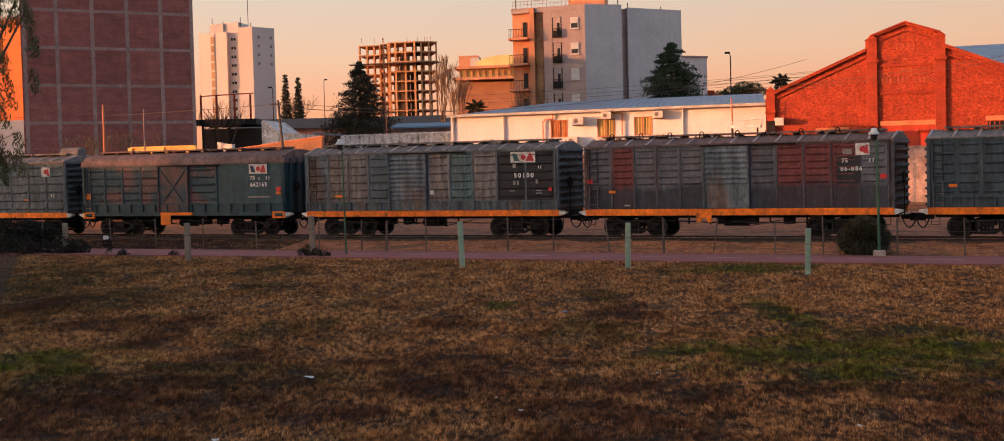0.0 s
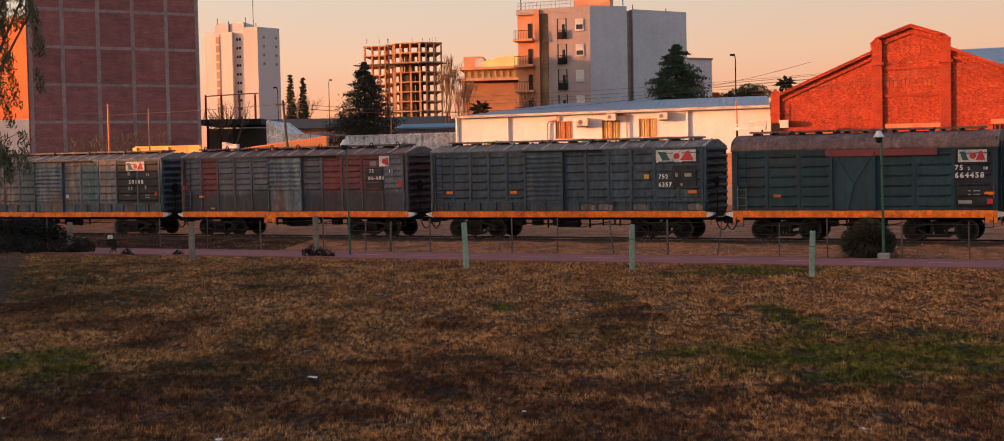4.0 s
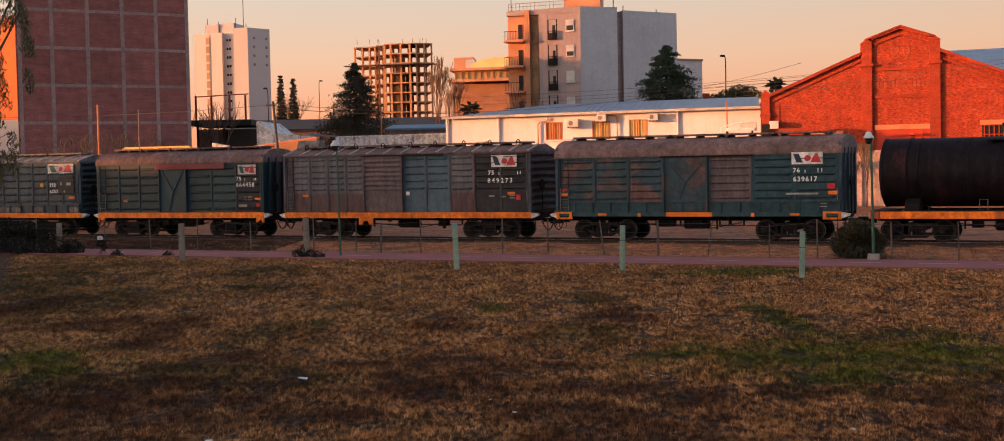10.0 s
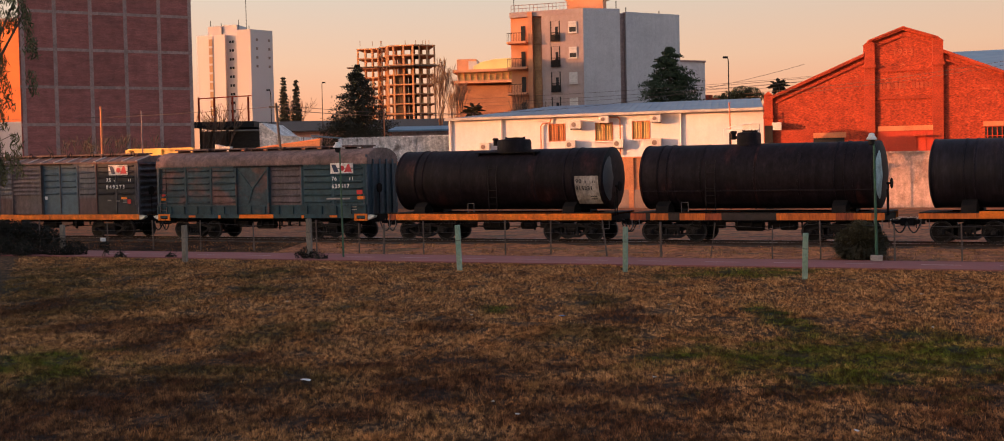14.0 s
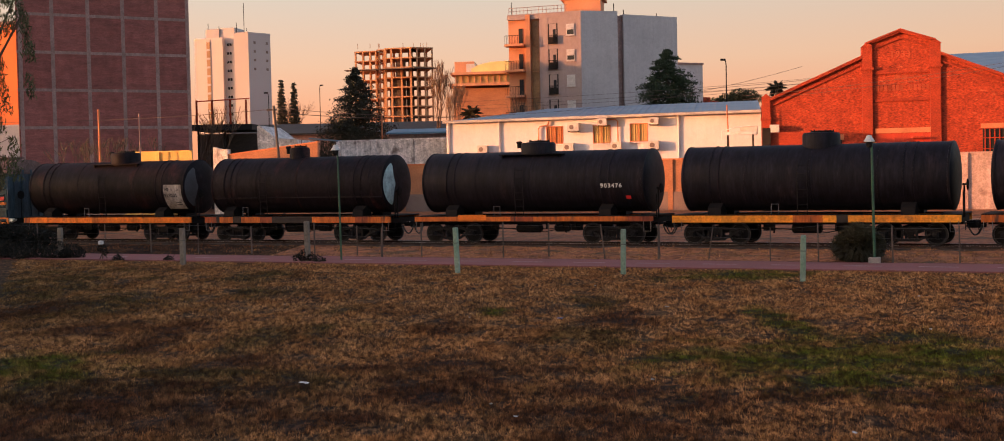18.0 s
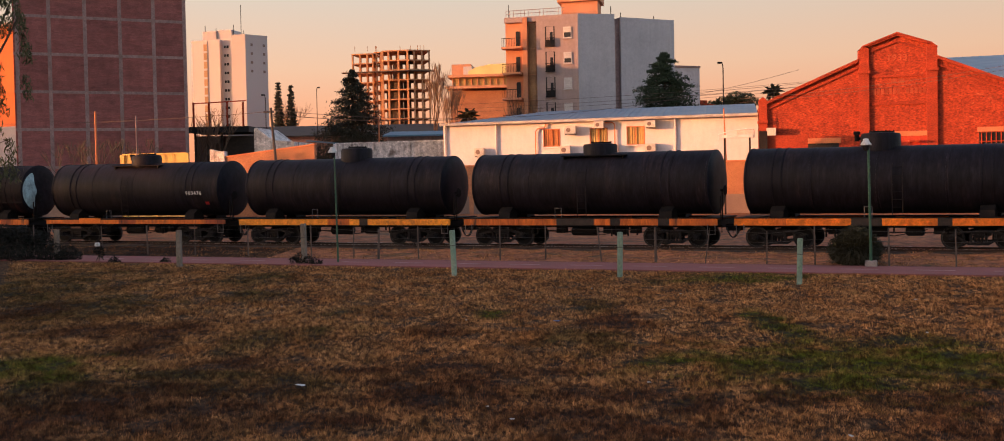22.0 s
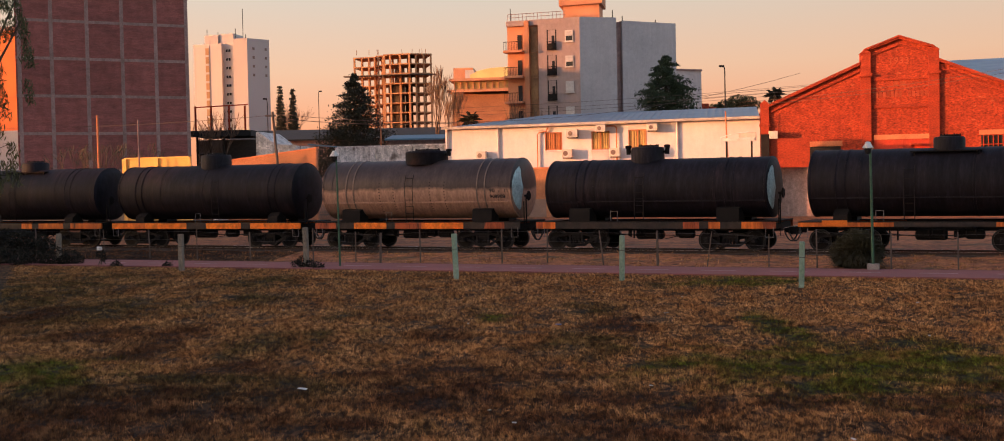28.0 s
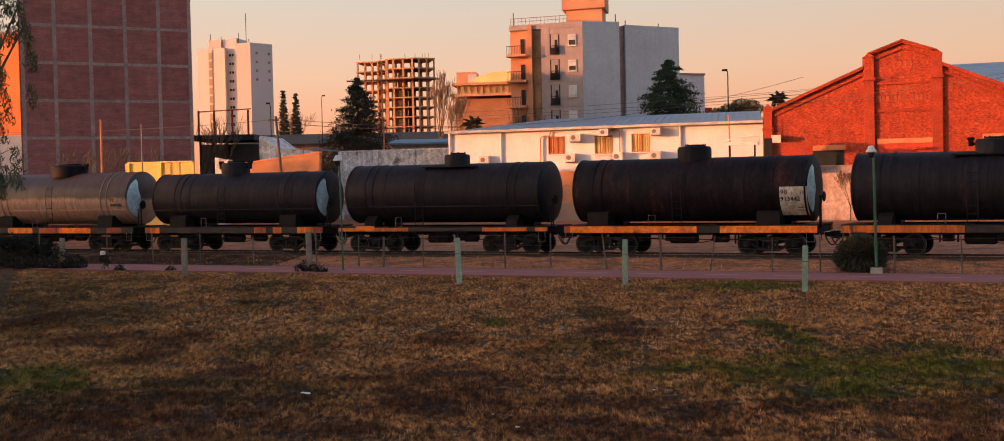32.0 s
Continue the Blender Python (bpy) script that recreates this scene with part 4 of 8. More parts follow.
def box_car(a0, L, label, body, roof="gable", eave=4.18, ridge=4.5, base=1.32, panels=(), door=None, pocket=False, number=(), numpanel=None, sill=(1.04, 1.31, "sill", ""),
            drop=(), number_x=0.0, logo=None, marks=(), scribble=(), roof_mat="roof_grey", hoops=False, roof_top=True, roof_ribs=11, end_teal=None, hump=False, plain=0.0, worn_pockets=()):
    car = thing("box_wagon", at(a0, 38.95, RAIL), label, "railway wagon", "wagons of the train")
    frame_under(car, L, sill, drop, [(-0.6, 0.5, 0.52, 0.92, -0.65)])
    for x in (-L / 2 + 2.05, L / 2 - 2.2):
        bogie(car, x)
    coupler(car, -L / 2, -1)
    coupler(car, L / 2, 1)
    b = M[body]
    core = Shape().box(-L / 2 + 0.06, L / 2 - 0.06, -HALF + 0.05, HALF - 0.05, base - 0.06, eave)
    part("body", core, b, car)
    zb = base + (0.46 if pocket else 0.0)
    # side panels on both sides
    for side in (0, 1):
        turn = pose(0, 0, 0, 0, 0, 180 * side)
        for x0, x1, paint, n in panels:
            me = rib_for(paint, rib_panel(x1 - x0, eave - zb - 0.08, n, plain))
            part("side_panel", me, None, car, m=turn @ pose(x0, -HALF + 0.01, zb))
        for x in sorted({round(q, 2) for x0, x1, _, _ in panels for q in (x0 - 0.02, x1 + 0.02)}):
            part("side_post", side_post(eave - base - 0.03, body), None, car, m=turn @ pose(x, -HALF, base))
        part("eave_rail", Shape().box(-L / 2, L / 2, -HALF - 0.05, -HALF + 0.06, eave - 0.09, eave), b, car, m=turn)
        if pocket:
            pk = Shape()
            pk.box(-L / 2 + 0.04, L / 2 - 0.04, -HALF - 0.03, -HALF + 0.05, base, zb - 0.05)
            pk.box(-L / 2 + 0.02, L / 2 - 0.02, -HALF - 0.13, -HALF, zb - 0.06, zb)
            n = int(L / 0.78)
            for k in range(n + 1):
                x = -L / 2 + 0.06 + (L - 0.12) * k / n
                pk.box(x - 0.04, x + 0.04, -HALF - 0.115, -HALF, base, zb - 0.06)
            part("stake_rail", pk, b, car, m=turn)
            for k in worn_pockets:
                x = -L / 2 + 0.06 + (L - 0.12) * (k + 0.5) / n
                part("worn_patch", Shape().prism([(x - 0.33, base + 0.06), (x + 0.30, base + 0.04), (x + 0.34, base + 0.26), (x - 0.1, base + 0.34), (x - 0.34, base + 0.28)], "y", -HALF - 0.034, -HALF - 0.02), M["tan_car"], car, "patch of bare tan undercoat", m=turn)
        if door:
            d = Shape()
            x0, x1, kind, paint = door
            y = -HALF - 0.07
            prof = [(y + 0.1, base + 0.02), (y, base + 0.02)]
            if kind == "ribs":
                lowest = zb + 0.12 + plain * (eave - zb)
                for k in range(10 if not plain else 7):
                    z = lowest + (eave - 0.33 - lowest) * k / (9 if not plain else 6)
                    prof += [(y, z - 0.06), (y - 0.07, z - 0.045), (y - 0.07, z - 0.01), (y, z + 0.09)]
            d.prism(prof + [(y, eave - 0.12), (y + 0.1, eave - 0.12)], "x", x0, x1)
            dr = part("door", d, M[paint], car, "", m=turn)
            for x in (x0, x1 - 0.07):
                part("door_stile", Shape().box(x, x + 0.07, y - 0.09, y + 0.02, base, eave - 0.12), M[paint], dr)
            if kind in ("vee", "cross"):
                v = Shape()
                zt, zl = eave - 0.2, zb + 0.1
                xm = (x0 + x1) / 2
                lines = [((x0 + 0.1, zt), (xm, (zt + zl) / 2 - 0.15)), ((x1 - 0.1, zt), (xm, (zt + zl) / 2 - 0.15))]
                if kind == "cross":
                    lines += [((xm, (zt + zl) / 2 - 0.15), (x0 + 0.35, zl)), ((xm, (zt + zl) / 2 - 0.15), (x1 - 0.35, zl))]
                else:
                    lines += [((xm, (zt + zl) / 2 - 0.15), (xm - 0.25, zl))]
                for p, q in lines:
                    v.rod((p[0], y - 0.02, p[1]), (q[0], y - 0.02, q[1]), 0.035, 4)
                part("door_brace", v, M["teal_car"], dr)
            rail_ = Shape().box(x0 - 0.1, min(L / 2 - 0.2, x1 + (x1 - x0)), y - 0.05, y + 0.04, eave - 0.11, eave - 0.04)
            part("door_track", rail_, M["under"], car, m=turn)
    # corrugated ends
    for sgn in (-1, 1):
        e = Shape()
        n = 9 if roof == "gable" else 0
        if roof != "gable":
            e.box(min(sgn * (L / 2 - 0.06), sgn * L / 2), max(sgn * (L / 2 - 0.06), sgn * L / 2), -HALF + 0.02, HALF - 0.02, base, eave + (ridge - eave) * 0.55)
            for y in (-0.95, -0.3, 0.35, 0.95):
                part("end_stiffener", Shape().box(min(sgn * L / 2, sgn * (L / 2 + 0.09)), max(sgn * L / 2, sgn * (L / 2 + 0.09)), y - 0.06, y + 0.06, base, eave + 0.2), M[end_teal or body], car)
        for k in range(n):
            z = base + 0.12 + (eave - base - 0.25) * k / (n - 1)
            part("end_rib", Shape().prism([(sgn * (L / 2 - 0.06), z - 0.14), (sgn * (L / 2 + 0.11), z - 0.01), (sgn * (L / 2 + 0.11), z + 0.05), (sgn * (L / 2 - 0.06), z + 0.12)], "y", -HALF + 0.1, HALF - 0.1), M[end_teal or body], car)
        for y in (-HALF, HALF - 0.12):
            part("corner_post", Shape().box(min(sgn * (L / 2 - 0.1), sgn * (L / 2 + 0.02)), max(sgn * (L / 2 - 0.1), sgn * (L / 2 + 0.02)), y, y + 0.12, base - 0.02, eave), M[end_teal or body], car)
        if roof == "gable":
            e.prism([(-HALF, eave), (HALF, eave), (0.3, ridge - 0.02), (-0.3, ridge - 0.02)], "x", sgn * (L / 2 - 0.05), sgn * (L / 2 + 0.02))
        part("end_wall", e, M[end_teal or body], car, "horizontally corrugated end" if roof == "gable" else "flat end with upright stiffeners")
    # roof
    r = Shape()
    rm = M[roof_mat]
    if roof == "gable":
        prof = [(-HALF - 0.06, eave - 0.03), (-HALF - 0.06, eave + 0.02), (-0.35, ridge), (0.35, ridge), (HALF + 0.06, eave + 0.02), (HALF + 0.06, eave - 0.03)]
        r.prism(prof, "x", -L / 2 - 0.03, L / 2 + 0.03)
    else:
        prof = [(-HALF - 0.05, eave - 0.05)]
        for k in range(13):
            w = math.pi * (1 - k / 12)
            prof.append(((HALF + 0.05) * math.cos(w) if abs(math.cos(w)) < 0.97 else math.copysign(HALF + 0.05, math.cos(w)), eave + (ridge - eave) * math.sin(w) ** 0.8))
        prof.append((HALF + 0.05, eave - 0.05))
        r.prism(prof, "x", -L / 2 - 0.05, L / 2 + 0.05)
        if roof_ribs:
            for k in range(roof_ribs * 7):
                x = -L / 2 + (L) * k / (roof_ribs * 7)
                pts = [(x, p[0] * 1.003, p[1] + 0.006) for p in prof[1:7]]
                r.path(pts, 0.010, 3)
    part("roof", r, rm, car, "dusty sheet roof", smooth=(roof != "gable"))
    if roof == "gable":
        rk = ("roofrib", eave, ridge)
        if rk not in RIB_CACHE:
            RIB_CACHE[rk] = Shape().rod((0, -HALF - 0.05, eave + 0.02), (0, -0.35, ridge + 0.01), 0.055, 5).mesh("roof_rib")
        nr = int(L / 0.92)
        for k in range(nr + 1):
            for s_ in (0, 1):
                part("roof_rib", RIB_CACHE[rk], M["rib_dust"], car, m=pose(-L / 2 + 0.05 + (L - 0.1) * k / nr, 0, 0, 0, 0, 180 * s_))
    for s_ in (-1, 1):
        st = Shape().prism([(s_ * L / 2, 1.28), (s_ * (L / 2 + 0.34), 1.22), (s_ * (L / 2 + 0.30), 1.14), (s_ * L / 2, 1.02)], "y", -HALF + 0.02, -HALF + 0.3)
        part("end_step", st, M["logo_white"], car, "pale end step")
    if roof_top:
        # running boards along the ridge in separate lengths
        n = 5
        for k in range(n):
            x0 = -L / 2 + 0.5 + (L - 1.0) * k / n
            x1 = x0 + (L - 1.0) / n - 0.12
            w = Shape()
            zr = ridge + 0.10
            w.box(x0, x1, -0.6, -0.2, zr - 0.03, zr + 0.05).box(x0, x1, -0.15, 0.2, zr - 0.03, zr + 0.05).box(x0, x1, 0.25, 0.6, zr - 0.03, zr + 0.05)
            for x in (x0 + 0.15, (x0 + x1) / 2, x1 - 0.15):
                w.box(x - 0.04, x + 0.04, -0.5, 0.5, ridge - 0.14, zr)
            part("running_board", w, rm, car)
    if hoops:
        for k in range(9):
            x = -L / 2 + 0.9 + (L - 1.8) * k / 8 + random.uniform(-0.1, 0.1)
            h = Shape().path([(x - 0.1, -0.7, ridge), (x - 0.07, -0.7, ridge + 0.2), (x, -0.7, ridge + 0.26), (x + 0.07, -0.7, ridge + 0.2), (x + 0.1, -0.7, ridge)], 0.024, 5)
            part("roof_hoop", h, M["under"], car)
    if hump:
        h = Shape().lathe([(-0.0, 0.3), (0.05, 0.36), (1.25, 0.36), (1.3, 0.3)], "x", (-L / 2 + 0.05 if hump < 0 else L / 2 - 1.3, 0.0, ridge + 0.12), 14)
        part("roof_drum", h, M["roof_grey"], car, "rounded drum cover on the roof", smooth=True)
    # ladders, steps, stirrups
    ladder(car, -L / 2 + 0.42, base + 0.1, eave - 0.1, material="iron")
    ladder(car, -L / 2 + 0.42, base + 0.05, base + 1.1, material="lightiron", y=-HALF - 0.10, rungs=3)
    for x in (-L / 2 + 0.3, L / 2 - 0.3):
        stirrup(car, x)
    g = Shape().path([(L / 2 - 0.12, -HALF - 0.09, base + 0.5), (L / 2 - 0.12, -HALF - 0.12, base + 1.0)], 0.018, 5)
    part("hand_rail", g, M["lightiron"], car)
    bw = Shape()
    bw.lathe([(L / 2 + 0.22, 0.24), (L / 2 + 0.25, 0.25), (L / 2 + 0.28, 0.24)], "x", (0, -0.7, 2.6), 14)
    bw.rod((L / 2 + 0.25, -0.7, 2.6), (L / 2 + 0.25, -0.7, 1.1), 0.02)
    part("brake_wheel", bw, M["under"], car)
    # lettering
    if numpanel:
        x0, x1, z0, z1 = numpanel
        part("number_panel", Shape().box(x0, x1, -HALF - 0.05, -HALF + 0.02, z0, z1), M["black_car"], car, "black painted panel")
    for body_text, x, z, size, sp in number:
        lettering("painted_number", body_text, size, M["white"], car, pose(x, -HALF - 0.058, z), "white stencilled characters", 1.0, 0.002, sp)
    if logo:
        emblem(car, *logo)
    plates(car, marks)
    if scribble:
        bars("faded_lettering", car, scribble, "faded_white")
    return car


def even(x0, x1, n, paint, ribs=6):
    w = (x1 - x0) / n
    return [(x0 + k * w + 0.02, x0 + (k + 1) * w - 0.02, paint if isinstance(paint, str) else paint[k], ribs) for k in range(n)]


def head_x(q, r):
    """Bulge of a pressed tank end at the radius q from its axis."""
    return 0.2 * max(0.0, 1 - (q / r) ** 3) ** 0.5


def end_cap(x, r, way):
    return [(x + way * head_x(q * r, r), max(0.02, q * r)) for q in (1.0, 0.998, 0.985, 0.96, 0.92, 0.86, 0.76, 0.6, 0.4, 0.2, 0.0)]


def tank_wagon(a0, L, label, shell="tank", r=1.44, tl=None, dome=0.0, dome_r=0.78, dome_h=0.48, ladder_x=0.0, sill="sill_worn", sill_z=(1.02, 1.30), pale=False, plate=None,
               number=(), straps=(-3.6, 3.6), saddle="low", valve=-1, platform=True, ladder_mat="iron", marks=(), hand=True, patch=None, zc=None, handwheel=True, rings=(), cuts=(), lap=False, rivets=()):
    car = thing("tank_wagon", at(a0, 38.95, RAIL), label, "railway wagon", "wagons of the train")
    tl = tl or L - 0.1
    zc = zc or 1.47 + r
    frame_under(car, L, (*sill_z, sill, "", cuts), (), [(-0.9, 0.3, 0.5, 0.94, -0.7), (1.0, 1.7, 0.55, 0.95, -0.8)])
    for x in (-L / 2 + 1.75, L / 2 - 2.0):
        bogie(car, x)
    coupler(car, -L / 2, -1)
    coupler(car, L / 2, 1)
    deck = Shape()
    deck.box(-L / 2, L / 2, -HALF + 0.02, -HALF + 0.42, sill_z[1], sill_z[1] + 0.05).box(-L / 2, L / 2, HALF - 0.42, HALF - 0.02, sill_z[1], sill_z[1] + 0.05)
    for s_ in (-1, 1):
        deck.box(min(s_ * L / 2, s_ * (L / 2 - 0.9)), max(s_ * L / 2, s_ * (L / 2 - 0.9)), -HALF + 0.42, HALF - 0.42, sill_z[1], sill_z[1] + 0.05)
    part("deck", deck, M["under"], car, "oily dark deck plates")
    h = tl / 2 - 0.42
    prof = end_cap(-h, r, -1)[::-1] + end_cap(h, r, 1)
    prof = [(x, q) for x, q in prof]
    tank = part("tank", Shape().lathe(prof, "x", (0, 0, zc), 48), M[shell], car, "", smooth=True)
    # plate seams standing a little proud
    for x in list(rings) or [-h * 0.5, 0.0, h * 0.5]:
        part("seam", Shape().lathe([(x - 0.05, r), (x - 0.045, r + 0.012), (x + 0.045, r + 0.012), (x + 0.05, r)], "x", (0, 0, zc), 48), M[shell], tank, smooth=True)
    if lap:
        w = math.radians(205)
        part("lap_seam", Shape().box(-h, h, r * math.cos(w) - 0.02, r * math.cos(w) + 0.06, zc + r * math.sin(w) - 0.03, zc + r * math.sin(w) + 0.03), M[shell], tank)
    for x in rivets:
        rv = Shape()
        for k in range(11):
            w = math.radians(166 + 6 * k)
            rv.rod((x, (r + 0.005) * math.cos(w), zc + (r + 0.005) * math.sin(w)), (x, (r + 0.03) * math.cos(w), zc + (r + 0.03) * math.sin(w)), 0.026, 6)
        part("rivet_row", rv, M["under"], tank, "row of dark rivet heads")
    # welded rims at the ends
    for s_ in (-1, 1):
        part("end_rim", Shape().lathe([(s_ * h - 0.05, r), (s_ * h - 0.04, r + 0.022), (s_ * h + 0.04, r + 0.022), (s_ * h + 0.05, r)], "x", (0, 0, zc), 48), M[shell], tank, smooth=True)
    if pale:
        # lens-shaped patch on the end's near side: sky sheen put into colour
        s = Shape()
        rows_ = 16
        for k in range(rows_ + 1):
            f = 2 * k / rows_ - 1
            w = math.radians(180 + 58 * f)
            hi, lo = 0.95 - 0.10 * f * f, 0.27 + 0.46 * f * f
            for g_ in (0, 0.25, 0.5, 0.75, 1):
                q = r * (hi + (lo - hi) * g_)
                s.v.append((h + head_x(q, r) + 0.012, (q + 0.006) * math.cos(w), zc - (q + 0.006) * math.sin(w)))
        s.f += [(5 * k + i, 5 * k + i + 1, 5 * k + i + 6, 5 * k + i + 5) for k in range(rows_) for i in range(4)]
        part("end_plate", s, M[pale], tank, "bare metal end patch, pale sky sheen in its colour" if pale == "pale_end" else "dull grey end plate", smooth=True)
    # straps and saddles
    for x in straps:
        for q in (-0.17, 0.17):
            part("strap", Shape().lathe([(x + q * 1.15 - 0.03, r), (x + q * 1.15 - 0.03, r + 0.028), (x + q * 1.15 + 0.03, r + 0.028), (x + q * 1.15 + 0.03, r)], "x", (0, 0, zc), 40), M[shell] if shell != "tank_silver" else M["bare_strap"], car, smooth=True)
        sd = Shape()
        w, top = (0.28, 0.34) if saddle == "low" else (0.48, 0.62)
        for s_ in (-1, 1):
            sd = Shape().prism([(s_ * (HALF - 0.06), sill_z[1]), (s_ * 0.5, sill_z[1]), (s_ * 0.62, zc - r * 0.86), (s_ * 0.9, zc - r * 0.62 if saddle != "low" else zc - r * 0.70), (s_ * (HALF - 0.12), sill_z[1] + top)], "x", x - w, x + w)
            part("saddle", sd, M["under"], car)
    # dome, lid, valves
    zt = zc + r
    d = Shape().lathe([(zt - 0.22, dome_r), (zt + dome_h * 0.8, dome_r), (zt + dome_h, dome_r * 0.93), (zt + dome_h + 0.03, dome_r * 0.5)], "z", (dome, 0, 0), 28)
    dm = part("dome", d, M["tank_brown" if shell == "tank_silver" else shell], car, "tarry filling dome", smooth=True)
    lid = Shape().lathe([(zt + dome_h - 0.02, dome_r * 0.62), (zt + dome_h + 0.09, dome_r * 0.58), (zt + dome_h + 0.1, dome_r * 0.3)], "z", (dome + 0.05, 0, 0), 20)
    for k in range(6):
        w = k * math.pi / 3
        lid.rod((dome + 0.05 + dome_r * 0.6 * math.cos(w), dome_r * 0.6 * math.sin(w), zt + dome_h), (dome + 0.05 + dome_r * 0.6 * math.cos(w), dome_r * 0.6 * math.sin(w), zt + dome_h + 0.13), 0.03, 5)
    part("lid", lid, M["under"], dm, smooth=False)
    for vs in ((valve,) if valve in (-1, 1) else (-1, 1) if valve == 2 else ()):
        vx = dome + vs * (dome_r + 0.16)
        v = Shape()
        v.rod((dome + vs * dome_r * 0.9, 0, zt + dome_h * 0.6), (vx, 0, zt + dome_h * 0.6), 0.06, 8)
        v.lathe([(zt + dome_h * 0.4, 0.10), (zt + dome_h * 0.9, 0.10), (zt + dome_h * 0.95, 0.14), (zt + dome_h * 1.15, 0.14), (zt + dome_h * 1.2, 0.08)], "z", (vx, 0, 0), 10)
        part("valve", v, M["under"], dm, smooth=True)
    if platform:
        p = Shape()
        p.box(dome - dome_r - 0.75, dome + dome_r + 0.75, -0.95, -0.55, zt - 0.16, zt - 0.12)
        for x in (dome - dome_r - 0.6, dome + dome_r + 0.6):
            p.box(x - 0.03, x + 0.03, -0.9, -0.5, zt - 0.42, zt - 0.15)
        part("dome_step", p, M["under"], car)
    # ladder up the flank follows the curve
    s = Shape()
    for q in (-0.2, 0.2):
        pts = [(ladder_x + q, -HALF + 0.03, sill_z[1])]
        for k in range(4):
            w = math.pi * (1.0 - 0.16 * k / 3)
            pts.append((ladder_x + q, (r + 0.09) * math.cos(w), zc + (r + 0.09) * math.sin(w)))
        s.path(pts, 0.018, 5)
    for k in range(5):
        z = sill_z[1] + 0.15 + (zc - sill_z[1]) * k / 5
        s.rod((ladder_x - 0.2, -HALF + 0.04, z), (ladder_x + 0.2, -HALF + 0.04, z), 0.015, 5)
    for k in range(2):
        w = math.pi * (1.0 - 0.16 * (k + 0.5) / 2)
        s.rod((ladder_x - 0.2, (r + 0.09) * math.cos(w), zc + (r + 0.09) * math.sin(w)), (ladder_x + 0.2, (r + 0.09) * math.cos(w), zc + (r + 0.09) * math.sin(w)), 0.015, 5)
    part("ladder", s, M[ladder_mat], car)
    g = Shape().path([(ladder_x - 1.3, -HALF + 0.1, sill_z[1]), (ladder_x - 1.3, -HALF + 0.1, sill_z[1] + 0.5), (ladder_x - 1.0, -HALF + 0.1, sill_z[1] + 0.5), (ladder_x - 1.0, -HALF + 0.1, sill_z[1])], 0.02, 5)
    if hand:
        part("hand_rail", g, M["lightiron"], car)
    if handwheel:
        bw = Shape()
        bw.lathe([(L / 2 + 0.12, 0.2), (L / 2 + 0.15, 0.24), (L / 2 + 0.18, 0.2)], "x", (0, -0.75, 2.55), 12)
        bw.rod((L / 2 - 0.05, -0.75, 2.55), (L / 2 + 0.15, -0.75, 2.55), 0.05)
        bw.rod((L / 2 + 0.02, -0.75, 2.6), (L / 2 + 0.02, -0.75, 1.2), 0.035)
        bw.rod((L / 2 + 0.02, -1.0, 2.3), (L / 2 + 0.02, -1.0, 1.2), 0.03)
        part("brake_wheel", bw, M["under"], car)
    for x in (-L / 2 + 0.25, L / 2 - 0.25):
        stirrup(car, x, "lightiron")

    def on_shell(x, z):
        """Pose of a mark that lies on the near flank at height z."""
        q = (z - zc) / r
        lean = math.degrees(math.asin(max(-0.9, min(0.9, q))))
        return pose(x, -math.sqrt(max(0.05, 1 - q * q)) * r, z, -lean, 0, 0)

    if plate:
        x0, x1, z0, z1 = plate
        s = Shape()
        n = 6
        for k in range(n):
            za, zb_ = z0 + (z1 - z0) * k / n, z0 + (z1 - z0) * (k + 1) / n
            ya, yb = [-math.sqrt(max(0.01, (r + 0.014) ** 2 - (z - zc) ** 2)) for z in (za, zb_)]
            s.quad((x0, ya, za), (x1, ya, za), (x1, yb, zb_), (x0, yb, zb_))
        part("number_plate", s, M["plate"], tank, "grubby pale painted panel", smooth=True)
    for body_text, x, z, size, ink, sp in number:
        lettering("painted_number", body_text, size, M[ink], tank, on_shell(x, z) @ pose(0, -0.03, 0), "stencilled characters", 1.0, 0.002, sp)
    for x, z, w, hh, m_ in marks:
        part("marker_plate", Shape().box(0, w, -0.02, 0.0, 0, hh), M[m_], tank, m=on_shell(x, z) @ pose(0, -0.01, 0))
    if patch:
        for x0, x1, m_ in patch:
            part("new_sill_plate", Shape().box(x0, x1, -HALF - 0.02, -HALF + 0.02, sill_z[0] + 0.04, sill_z[1] + 0.1), M[m_], car, "fresh orange plate")
    return car

